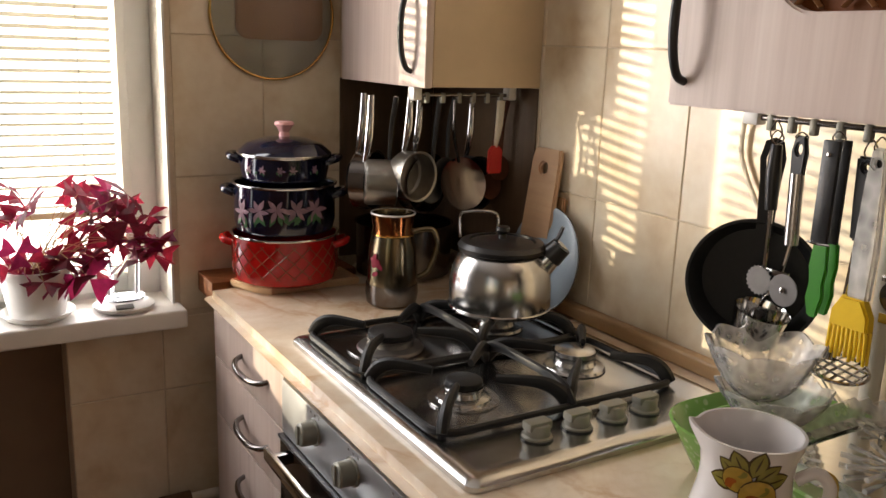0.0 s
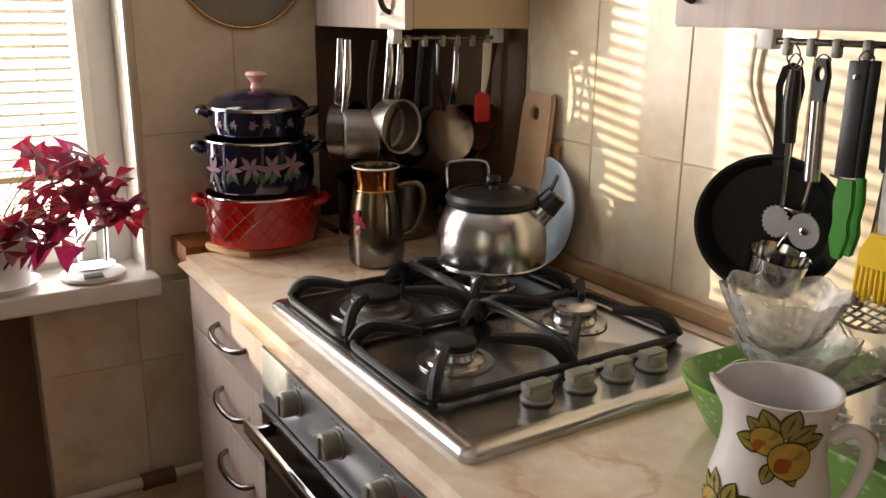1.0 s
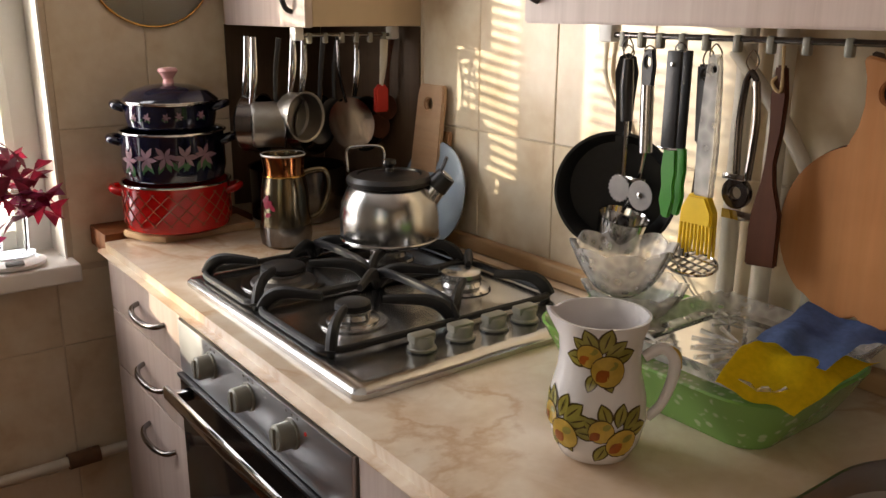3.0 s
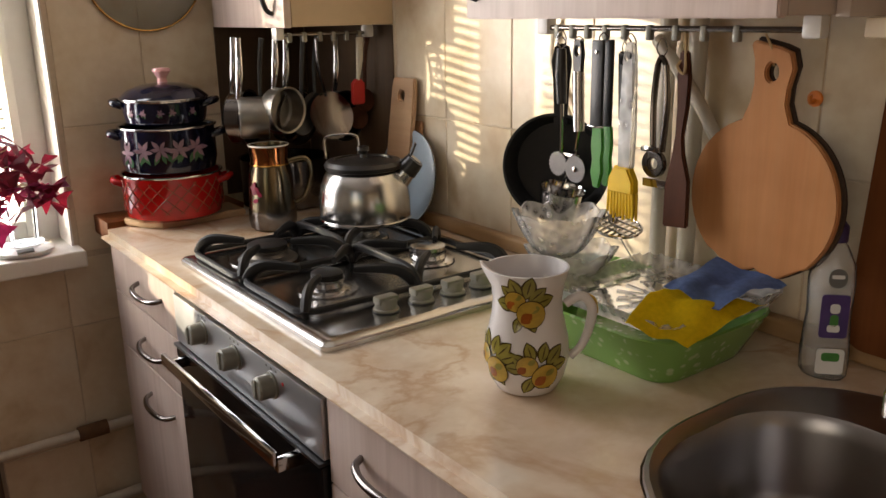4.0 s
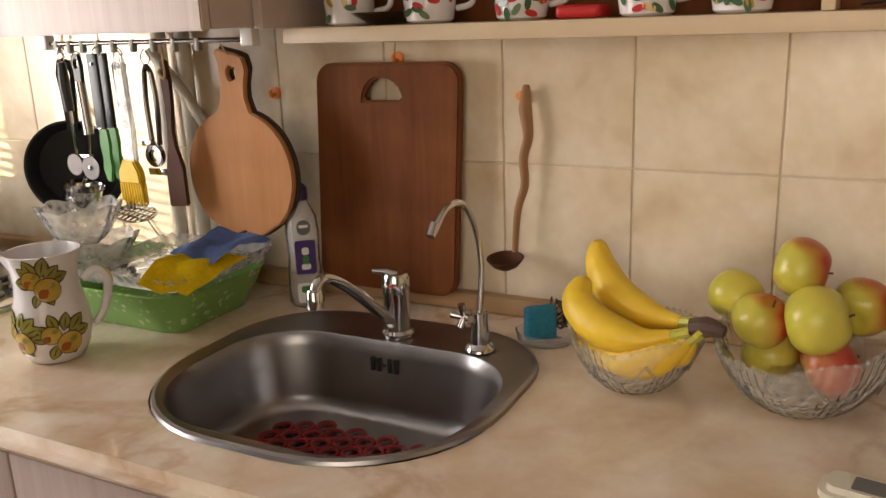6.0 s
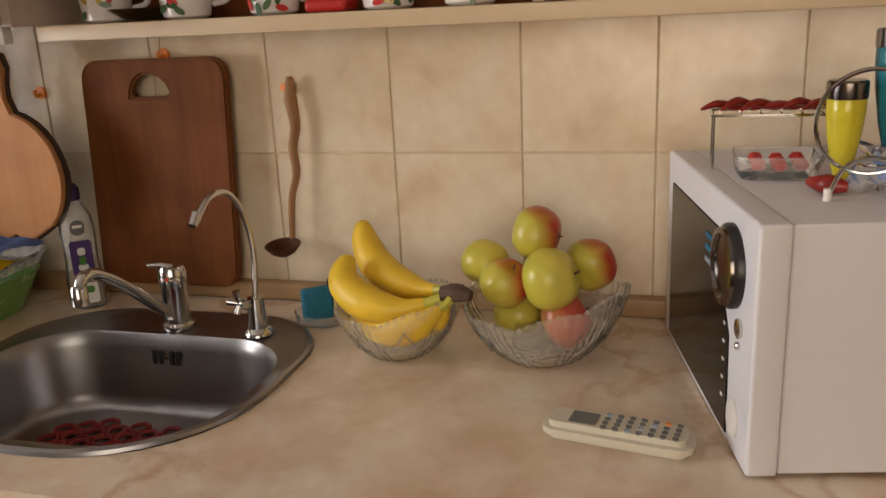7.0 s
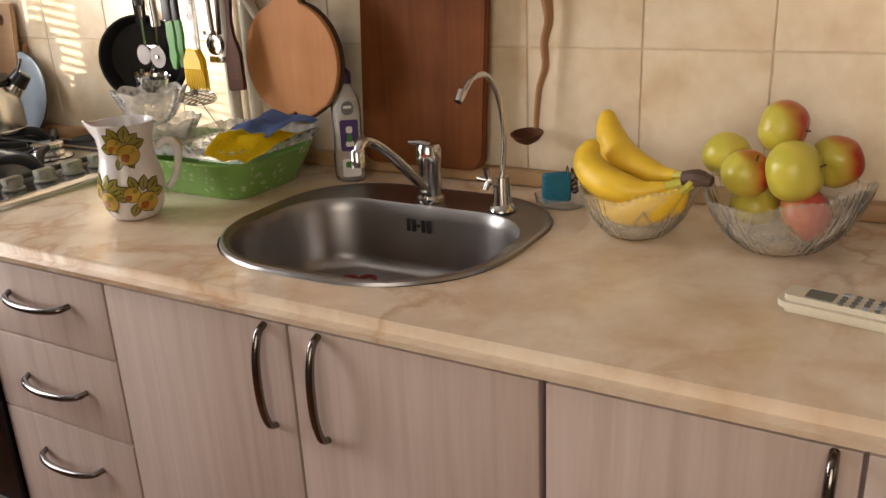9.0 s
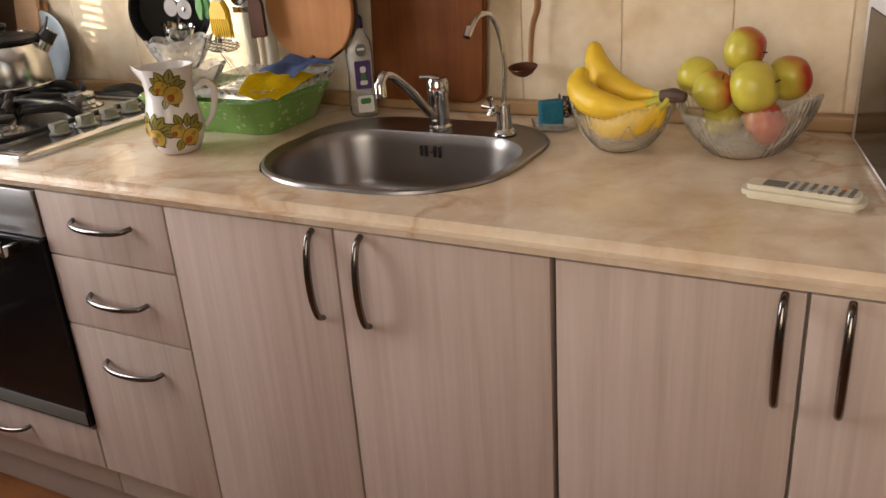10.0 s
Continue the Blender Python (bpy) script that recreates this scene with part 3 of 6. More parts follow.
def blind(x0, x1, z0, z1):
    t = thing("venetian_blind", ((x0 + x1) / 2, 0.10, z1), "cream venetian blind with half-open slats before the window", "blind", "window blinds")
    part("headrail", box(x0, x1, 0.085, 0.115, z1, z1 + 0.03, 0.003), "slat", t)
    part("bottom_rail", box(x0, x1, 0.090, 0.112, z0 - 0.012, z0, 0.004), "slat", t)
    n = int((z1 - z0) / 0.0215)
    first = None
    for k in range(n):
        z = z0 + 0.012 + k * 0.0215
        if first is None:
            b = bmesh.new()
            rows = []
            for i in range(5):
                u = -0.0125 + 0.025 * i / 4
                h = 0.0025 * (1 - (u / 0.0125) ** 2)
                a = radians(-20)
                yy, zz = u * math.cos(a) - h * math.sin(a), u * math.sin(a) + h * math.cos(a)
                rows.append([b.verts.new((x, 0.10 + yy, z + zz)) for x in (x0 + 0.003, x1 - 0.003)])
            for p, q in zip(rows, rows[1:]):
                b.faces.new((p[0], p[1], q[1], q[0]))
            bmesh.ops.solidify(b, geom=b.faces[:], thickness=0.0004)
            first = part("slat", b, "slat", t)
        else:
            o = new("slat", first.data)
            o.parent = t
            o.location = (0, 0, k * 0.0215)
    for x in (x0 + 0.07, x1 - 0.07):
        part("ladder_cord", tube([(x, 0.086, z0), (x, 0.086, z1)], 0.0008, 5, 0), "slat", t)
    return t


blind(-1.085, -0.746, 1.027, 2.06)
blind(-1.64, -1.172, 1.027, 2.06)

# ---- worktop and base units ----
FRONT = -0.605      # face of doors and drawers
Y_END = -3.10
SINK_C = (-0.3215, -1.743)


def rrect(w, h, r, n=8):
    return rounded(w, h, r, n)


def worktop():
    x_nose = -0.623
    sink_hole = [(x + SINK_C[0], y + SINK_C[1]) for x, y in rrect(0.40, 0.455, 0.165)]
    outline = [(-0.002, 0.02), (-0.25, 0.02), (-0.25, -0.075), (x_nose + 0.02, -0.075)] + [(x_nose + 0.02 - 0.02 * math.sin(radians(a)), -0.095 + 0.02 * math.cos(radians(a))) for a in (30, 60, 90)] + [(x_nose, Y_END), (-0.002, Y_END)]
    b = slab(outline, 0.034, flat_on(WT - 0.034), 0.0165, hole=sink_hole, seg=6)
    solo("worktop", b, "marble", (-0.3, -1.5, WT - 0.034), "cream marbled laminate worktop with a rounded front edge", "worktop")
    b = box(-0.026, -0.002, Y_END, -0.10, WT + 0.0005, WT + 0.030, 0.006, 3)
    solo("wooden_upstand", b, "trim", (-0.014, -1.5, WT), "brown wooden strip along the back of the worktop", "trim", kind="structure")


worktop()
CAB_TOP = WT - 0.036


def bow_handle(parent, a, b, out=(-0.026, 0, 0), material="darkchrome", width=0.0055):
    """An arched bar handle from a to b."""
    a, b, o = Vector(a), Vector(b), Vector(out)
    pts = [a, a + (b - a) * 0.06 + o * 0.55, a + (b - a) * 0.25 + o * 0.9, (a + b) / 2 + o, a + (b - a) * 0.75 + o * 0.9, b - (b - a) * 0.06 + o * 0.55, b]
    return part("handle", tube(pts, [width * 0.9, width, width * 1.05, width * 1.1, width * 1.05, width, width * 0.9], 10, 5), material, parent, "dark chrome bow handle")


def base_unit(y0, y1, label, fronts, body_top=CAB_TOP, group="base units"):
    """fronts: (name, y0, y1, z0, z1, handle) with y running from the window; handle ('h', z) lies at z, ('v', y) stands at y."""
    t = thing("base_cabinet", (-0.3, (y0 + y1) / 2, 0.1), label, "cabinet", group)
    part("body", box(-0.58, -0.03, y1 + 0.001, y0 - 0.001, 0.12, body_top, 0.001), "carcass", t)
    for name, a, b, c, d, h in fronts:
        f = part(name, box(FRONT, -0.582, b + 0.002, a - 0.002, c + 0.0015, d - 0.0015, 0.0025), "ash", t)
        if h and h[0] == "h":
            mid, zz = (-0.360 if a > -0.5 else -1.270), h[1]
            bow_handle(f, (FRONT, mid + 0.074, zz), (FRONT, mid - 0.074, zz), (-0.028, 0, -0.006))
        elif h:
            bow_handle(f, (FRONT, h[1], 0.835), (FRONT, h[1], 0.683))
    if body_top < CAB_TOP:
        part("rail_board", box(-0.58, -0.56, y1 + 0.001, y0 - 0.001, 0.7005, CAB_TOP, 0.001), "carcass", t)
    part("plinth", box(-0.545, -0.53, y1, y0, 0.0, 0.12, 0.001), "carcass", t)
    return t


D = "drawer_front"
base_unit(-0.09, -0.515, "pale ash-effect drawer unit with three drawers by the window", [(D, -0.095, -0.515, 0.735, CAB_TOP, ("h", 0.797)), (D, -0.095, -0.515, 0.605, 0.735, ("h", 0.670)), (D, -0.095, -0.515, 0.20, 0.605, ("h", 0.540))])
base_unit(-0.517, -1.103, "low pale drawer under the built-in oven", [])
base_unit(-1.105, -1.431, "pale ash-effect drawer unit with three drawers beside the oven", [(D, -1.105, -1.431, 0.710, CAB_TOP, ("h", 0.789)), (D, -1.105, -1.431, 0.560, 0.710, ("h", 0.637)), (D, -1.105, -1.431, 0.20, 0.560, ("h", 0.491))])
base_unit(-1.431, -2.131, "pale ash-effect sink cabinet with two doors", [("door", -1.431, -1.779, 0.20, CAB_TOP, ("v", -1.742)), ("door", -1.779, -2.131, 0.20, CAB_TOP, ("v", -1.830))], 0.70)
base_unit(-2.135, -2.83, "pale ash-effect cabinet with two doors under the microwave", [("door", -2.135, -2.450, 0.20, CAB_TOP, ("v", -2.424)), ("door", -2.450, -2.83, 0.20, CAB_TOP, ("v", -2.497))])


# ---- hob ----
def hob():
    t = thing("gas_hob", (-0.330, -0.757, WT), "stainless steel gas hob with four burners and cast-iron grates", "hob")
    x0, x1, y0, y1 = -0.572, -0.072, -1.052, -0.462
    b = bmesh.new()
    loops = []
    for inset, z in ((0.0, WT + 0.0005), (0.0, WT + 0.008), (0.004, WT + 0.012), (0.022, WT + 0.0145), (0.03, WT + 0.013)):
        o = rounded(x1 - x0 - 2 * inset, y1 - y0 - 2 * inset, max(0.006, 0.016 - inset * 0.3), 4, (x0 + x1) / 2, (y0 + y1) / 2)
        loops.append([b.verts.new((x, y, z)) for x, y in o])
    for p, q in zip(loops, loops[1:]):
        for k in range(len(p)):
            b.faces.new((p[k], p[(k + 1) % len(p)], q[(k + 1) % len(p)], q[k]))
    b.faces.new(loops[-1])
    b.faces.new(loops[0][::-1])
    part("top_plate", b, "steel", t)
    for k, (bx, by, s) in enumerate(((-0.442, -0.592, 1.0), (-0.444, -0.830, 0.72), (-0.212, -0.802, 0.88), (-0.215, -0.578, 0.88))):
        m = pose(bx, by, WT + 0.013)
        if k in (0, 1):
            part("drip_dish", slab(disc(0.074 * s, 36), 0.002, pose(bx, by, WT + 0.0135), 0.0008), "steel", t, "raised steel burner dish")
        u = part("burner", lathe([(0.058 * s, 0.002), (0.055 * s, 0.006), (0.040 * s, 0.009), (0.036 * s, 0.016), (0.040 * s, 0.018), (0.040 * s, 0.022), (0, 0.022)], 36, m), "steel" if k else "dullsteel", t)
        part("burner_cap", lathe([(0.036 * s, 0.0222), (0.039 * s, 0.024), (0.038 * s, 0.031), (0.034 * s, 0.033), (0, 0.0335)], 36, m), "iron" if k != 2 else "steel", u, "round burner cap")
        part("igniter", lathe([(0.003, 0.006), (0.003, 0.022), (0, 0.023)], 8, pose(bx + 0.040 * s, by + 0.018, WT + 0.011)), "china", u, "white igniter tip")
    gx0, gx1, cx = -0.550, -0.118, -0.328
    zf, zt = WT + 0.022, WT + 0.050
    for ya, yb in ((-0.480, -0.700), (-0.708, -0.938)):
        g = bmesh.new()
        cy = (ya + yb) / 2
        frame_line = rounded(gx1 - gx0, ya - yb, 0.035, 5, (gx0 + gx1) / 2, cy)
        tube([(x, y, zf) for x, y in frame_line], 0.0058, 8, 0, g, closed=True)
        # a raised spine between the two burners
        tube([(cx, ya, zf), (cx, ya - 0.020, zt - 0.008), (cx, ya - 0.060, zt), (cx, yb + 0.060, zt), (cx, yb + 0.020, zt - 0.008), (cx, yb, zf)], [0.0075, 0.0075, 0.006, 0.006, 0.0075, 0.0075], 8, 4, g, flat=1.3)
        # curved fingers from the corners towards each burner
        for bx, xa, xb in ((-0.443, gx0 + 0.010, cx), (-0.213, cx, gx1 - 0.010)):
            for ex in (xa, xb):
                for ey in (ya - 0.008, yb + 0.008):
                    d = Vector((bx - ex, cy - ey, 0))
                    e = Vector((ex, ey, 0))
                    pts = [e + Vector((0, 0, zf - 0.002)), e + d * 0.10 + Vector((0, 0, zt - 0.010)), e + d * 0.28 + Vector((0, 0, zt)), e + d * 0.68 + Vector((0, 0, zt - 0.002))]
                    tube(pts, [0.0085, 0.0090, 0.0075, 0.0050], 8, 4, g, flat=1.35)
        for fx in (gx0 + 0.012, gx1 - 0.012):
            for fy in (ya - 0.012, yb + 0.012):
                tube([(fx, fy, WT + 0.0125), (fx, fy, zf)], 0.006, 8, 0, g)
        part("grate", g, "iron", t, "black cast-iron pan support")
    for kx in (-0.423, -0.354, -0.290, -0.228):
        m = pose(kx, -0.981, WT + 0.013)
        k = part("knob", lathe([(0.021, 0.0), (0.021, 0.004), (0.018, 0.006), (0.0175, 0.018), (0.015, 0.021), (0, 0.022)], 30, m), "knob", t, "silver control knob")
        part("grip", box(kx - 0.0185, kx + 0.0185, -0.991, -0.971, WT + 0.026, WT + 0.038, 0.003), "knob", k)
        part("skirt", lathe([(0.0225, 0.0), (0.0225, 0.0015), (0, 0.002)], 30, m), "black", k, "black knob ring")


hob()


def oven():
    y0, y1 = -1.101, -0.521
    t = thing("built_in_oven", (-0.3, (y0 + y1) / 2, 0.30), "built-in oven with steel control panel and black glass door", "oven")
    part("body", box(-0.582, -0.05, y0 + 0.01, y1 - 0.01, 0.30, CAB_TOP - 0.002, 0.001), "black", t)
    part("control_panel", box(FRONT - 0.006, -0.582, y0, y1, 0.742, CAB_TOP - 0.003, 0.003), "panelsteel", t, "brushed steel control panel")
    for ky in (-0.668, -0.809, -0.947):
        m = pose(FRONT - 0.006, ky, 0.803, 0, -90, 0)
        k = part("oven_knob", lathe([(0.022, 0), (0.022, 0.003), (0.019, 0.004), (0.0185, 0.024), (0.016, 0.027), (0, 0.0275)], 30, m), "knob", t, "silver oven knob")
        part("pointer", box(FRONT - 0.036, FRONT - 0.030, ky - 0.003, ky + 0.003, 0.788, 0.819, 0.001), "knob", k)
        for dy in (-0.016, 0.0, 0.016):
            part("dial_mark", box(FRONT - 0.0066, FRONT - 0.0058, ky + dy - 0.002, ky + dy + 0.002, 0.829, 0.832, 0), "grey", k)
    part("pilot_lamp", lathe([(0.003, 0), (0.003, 0.001), (0, 0.002)], 12, pose(FRONT - 0.006, -0.985, 0.818, 0, -90, 0)), "redsil", t, "small red pilot lamp")
    d = part("oven_door", box(FRONT - 0.010, -0.582, y0, y1, 0.312, 0.732, 0.003), "blackglass", t, "black glass oven door")
    part("door_rail", box(FRONT - 0.013, FRONT - 0.0105, y0 + 0.002, y1 - 0.002, 0.318, 0.350, 0.001), "grey", d, "grey lower door trim")
    part("door_edge", box(FRONT - 0.014, -0.584, y0, y1, 0.7335, 0.7395, 0.001), "black", d)
    h = box(-0.660, -0.650, -1.036, -0.566, 0.720, 0.742, 0.003)
    for yy in (-1.029, -0.573):
        box(-0.652, FRONT - 0.0101, yy - 0.007, yy + 0.007, 0.708, 0.728, 0.002, bm=h)
    part("oven_handle", h, "chrome", d, "chrome bar handle")
    u = thing("oven_drawer", (-0.3, (y0 + y1) / 2, 0.20), "narrow pale drawer front beneath the oven", "drawer")
    f = part("drawer_front", box(FRONT, -0.582, -1.101, -0.519, 0.20, 0.300, 0.0025), "ash", u)
    bow_handle(f, (FRONT, -0.72, 0.255), (FRONT, -0.88, 0.255), (-0.028, 0, -0.006))


oven()


# ---- sink ----
def loop_sheet(loops):
    b = bmesh.new()
    vs = [[b.verts.new(p) for p in lp] for lp in loops]
    for p, q in zip(vs, vs[1:]):
        for k in range(len(p)):
            b.faces.new((p[k], p[(k + 1) % len(p)], q[(k + 1) % len(p)], q[k]))
    b.faces.new(vs[-1])
    return b


SINK_W, SINK_H = 0.443, 0.493


def sink():
    t = thing("kitchen_sink", (*SINK_C, WT), "inset stainless steel sink with a wide rounded bowl", "sink")
    cx, cy = SINK_C

    def o(w, h, r, z, dx=0.0, dy=0.0):
        # the front corners are rounder than those by the wall
        pts = []
        for sx, sy, a0 in ((1, 1, 0), (-1, 1, 90), (-1, -1, 180), (1, -1, 270)):
            q = r if sx > 0 else min(r * 1.32, h / 2 - 0.001, w / 2 - 0.001)
            for n in range(11):
                a = radians(a0 + 9 * n)
                pts.append((cx + dx + sx * (w / 2 - q) + q * math.cos(a), cy + dy + sy * (h / 2 - q) + q * math.sin(a), z))
        return pts
    k = (-0.0335, 0.0)
    loops = [o(SINK_W, SINK_H, 0.152, WT + 0.0006), o(SINK_W - 0.004, SINK_H - 0.004, 0.150, WT + 0.005), o(SINK_W - 0.014, SINK_H - 0.014, 0.146, WT + 0.007),
             o(SINK_W - 0.030, SINK_H - 0.030, 0.139, WT + 0.003), o(0.322, 0.436, 0.110, WT + 0.002, *k), o(0.314, 0.428, 0.107, WT - 0.004, *k), o(0.308, 0.420, 0.104, WT - 0.020, *k),
             o(0.292, 0.400, 0.098, WT - 0.095, *k), o(0.281, 0.388, 0.094, WT - 0.112, *k), o(0.258, 0.364, 0.085, WT - 0.120, *k), o(0.08, 0.08, 0.0399, WT - 0.126, *k)]
    part("basin", loop_sheet(loops), "sinksteel", t)
    part("strainer", lathe([(0.039, 0), (0.036, 0.003), (0.012, 0.001), (0.008, 0.005), (0, 0.006)], 28, pose(cx - 0.0335, cy, WT - 0.125)), "chrome", t, "round drain strainer")
    xb = cx - 0.0335 + 0.1525
    for dy in (-0.020, -0.009, 0.009, 0.020):
        part("overflow_slot", box(xb - 0.0035, xb - 0.0005, cy + dy - 0.003 + 0.005, cy + dy + 0.003 + 0.005, WT - 0.043, WT - 0.021, 0.0005, m=None), "black", t, "dark overflow slot")
    part("overflow_screw", lathe([(0.003, 0), (0.003, 0.002), (0, 0.003)], 10, pose(xb - 0.0005, cy + 0.005, WT - 0.032, 0, -90, 0)), "chrome", t)


sink()


# ---- wall cabinets and shelf ----
def wall_cabinets():
    t = thing("wall_cabinet", (-0.14, -0.17, 1.32), "cream wall cabinet hung in the corner beside the window", "cabinet", "wall cabinets")
    part("body", box(-0.256, -0.001, -0.388, NY - 0.003, 1.318, 2.05, 0.0015), "cream", t)
    d = part("door", box(-0.274, -0.2565, -0.388, -0.005, 1.316, 2.05, 0.003), "ash", t)
    bow_handle(d, (-0.274, -0.335, 1.345), (-0.274, -0.335, 1.50), (-0.026, 0, 0), "black")
    t = thing("wall_cabinet", (-0.15, -1.29, 1.334), "pale wall cabinet with a wooden lattice panel in its door", "cabinet", "wall cabinets")
    part("body", box(-0.286, -0.001, -1.548, -1.042, 1.336, 2.05, 0.0015), "carcass", t)
    # the door has a rounded opening with a lattice
    y0, y1, z0, z1 = -1.548, -1.042, 1.334, 2.05
    cy, cz = (y0 + y1) / 2, (z0 + z1) / 2
    out = [(-x, y) for x, y in ((-(y1 - y0) / 2, -(z1 - z0) / 2), ((y1 - y0) / 2, -(z1 - z0) / 2), ((y1 - y0) / 2, (z1 - z0) / 2), (-(y1 - y0) / 2, (z1 - z0) / 2))]
    hole = rounded(0.30, 0.50, 0.05, 6, 0.035, -0.027 + 0.025)
    d = part("door", slab(out, 0.018, on_east(-0.2865, cy, cz), 0.0025, hole), "ash", t)
    lat = bmesh.new()
    for s, dz in ((1, 0.0), (-1, 0.003)):
        for k in range(-8, 9):
            a = Vector((0, cy - 0.035 + k * 0.058 - 0.27 * s, cz - 0.27))
            b = Vector((0, cy - 0.035 + k * 0.058 + 0.27 * s, cz + 0.27))
            pts = []
            n = 24
            for i in range(n + 1):
                p = a + (b - a) * i / n
                if abs(p.y - (cy - 0.035)) < 0.152 and abs(p.z - cz) < 0.252:
                    pts.append(p)
            if len(pts) > 1:
                tube([(-0.2915 - dz, q.y, q.z) for q in (pts[0], pts[-1])], 0.0055, 6, 0, lat, flat=0.35)
    part("lattice", lat, "pale", d, "wooden lattice panel")
    part("lattice_back", box(-0.2875, -0.2868, cy - 0.19, cy + 0.12, cz - 0.255, cz + 0.255, 0), "brown", d, "dark cloth backing")
    bow_handle(d, (-0.3046, -1.067, 1.362), (-0.3046, -1.067, 1.50), (-0.026, 0, 0), "black")


wall_cabinets()
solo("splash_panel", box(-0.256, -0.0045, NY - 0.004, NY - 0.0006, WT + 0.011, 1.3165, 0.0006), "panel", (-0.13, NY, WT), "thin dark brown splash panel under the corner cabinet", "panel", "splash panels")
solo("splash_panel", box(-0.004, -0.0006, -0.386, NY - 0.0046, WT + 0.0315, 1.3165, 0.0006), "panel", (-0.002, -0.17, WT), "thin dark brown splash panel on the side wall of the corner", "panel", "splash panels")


def open_shelf():
    t = thing("open_shelf", (-0.07, -2.3, 1.313), "cream open wall shelf with raised sides above the worktop", "shelf")
    part("board", box(-0.135, -0.001, -3.05, -1.549, 1.309, 1.332, 0.003), "cream", t)
    part("back_panel", box(-0.008, -0.001, -3.05, -1.56, 1.3325, 2.05, 0.001), "brown", t, "dark back panel")
    part("side_panel", box(-0.200, -0.0095, -1.566, -1.5495, 1.333, 2.05, 0.002), "carcass", t)
    part("divider", box(-0.130, -0.0095, -2.305, -2.290, 1.3325, 1.62, 0.002), "cream", t)
    part("board", box(-0.135, -0.0095, -3.05, -1.567, 1.62, 1.638, 0.003), "cream", t)


open_shelf()


def mug(y, x=-0.085):
    t = thing("painted_mug", (x, y, 1.3325), "white mug painted with sunflowers and green leaves on the shelf", "mug", "mugs on the shelf")
    b = part("mug_body", shell([(0.028, 0), (0.034, 0.004), (0.038, 0.03), (0.037, 0.07), (0.039, 0.085)], 0.003, 32, pose(x, y, 1.3325)), "china", t)
    rnd = random.Random(int(-y * 1000))
    for k in range(16):
        a = radians(120 + k * 9 + rnd.uniform(-5, 5))
        z = 1.3325 + rnd.uniform(0.008, 0.06)
        r = 0.0372
        m = pose(x + r * math.cos(a), y + r * math.sin(a), z) @ Euler((0, radians(90), a)).to_matrix().to_4x4() @ pose(0, 0, 0, 0, 0, rnd.uniform(0, 180))
        m = Matrix.Translation((x + r * math.cos(a), y + r * math.sin(a), z)) @ Matrix.Rotation(a, 4, "Z") @ Matrix.Rotation(radians(90), 4, "Y") @ Matrix.Rotation(rnd.uniform(0, 3), 4, "Z")
        part("painted_leaf", slab(disc(0.009, 12, sx=1.0, sy=0.5), 0.0008, m, 0), ("lilyleaf", "fruitpaint_y", "lilyleaf", "redsil")[k % 4], b)
    part("mug_handle", tube([(x + 0.02, y - 0.033, 1.40), (x + 0.02, y - 0.058, 1.395), (x + 0.02, y - 0.058, 1.36), (x + 0.02, y - 0.033, 1.352)], 0.0045, 8, 5), "china", t)


for yy in (-1.64, -1.775, -1.915, -2.085, -2.20):
    mug(yy)
solo("saucer", shell([(0.022, 0), (0.03, 0.003), (0.05, 0.014), (0.054, 0.018)], 0.004, 36, pose(-0.085, -1.705, 1.3325)), "gold", (-0.085, -1.705, 1.3325), "gilt-edged saucer standing on the shelf", "saucer")
solo("red_napkin", box(-0.11, -0.05, -2.03, -1.97, 1.3325, 1.350, 0.008, 3), "redsil", (-0.08, -2.0, 1.3325), "folded red napkin on the shelf", "napkin")
for k, (ya, mat_) in enumerate(((-2.33, "black"), (-2.37, "steel"), (-2.41, "black"))):
    solo("cutlery", tube([(-0.10, ya, 1.338), (-0.09, ya - 0.05, 1.342), (-0.095, ya - 0.09, 1.338)], 0.004, 8, 4, flat=0.5), mat_, (-0.1, ya, 1.3325), "loose metal cutlery lying on the shelf", "cutlery", "cutlery on the shelf")
solo("wooden_pot", shell([(0.035, 0), (0.042, 0.01), (0.045, 0.06)], 0.005, 28, pose(-0.07, -2.50, 1.3325)), "pale", (-0.07, -2.50, 1.3325), "turned pale wooden pot on the shelf", "pot")
t = thing("carton", (-0.085, -2.65, 1.3325), "white carton with grey printing on the shelf", "box")
part("carton_body", box(-0.150, -0.03, -2.735, -2.578, 1.3325, 1.43, 0.002), "white", t)
part("print_bar", box(-0.1508, -0.1502, -2.70, -2.62, 1.342, 1.349, 0), "bluegrey", t)


# ---- rails and what hangs on them ----
RX = -0.150


def rail(points, label, hooks):
    a, b = Vector(points[0]), Vector(points[1])
    t = thing("utensil_rail", (a + b) / 2, label, "rail", "utensil rails")
    part("rail_bar", tube([a, b], 0.004, 10, 0), "darkchrome", t)
    for p in (a, b):
        d = (b - a).normalized() * 0.012
        q = bmesh.new()
        box(p.x - 0.010, p.x + 0.010, p.y - 0.012, p.y + 0.012, p.z - 0.010, 1.335 if a.y < -0.9 else 1.317, 0.004, bm=q)
        part("rail_end", q, "white", t, "white plastic rail end")
    for f in hooks:
        p = a + (b - a) * f
        part("hook", box(p.x - 0.005, p.x + 0.005, p.y - 0.005, p.y + 0.005, p.z - 0.016, p.z + 0.005, 0.003), "knob", t, "pale sliding hook")
    return t


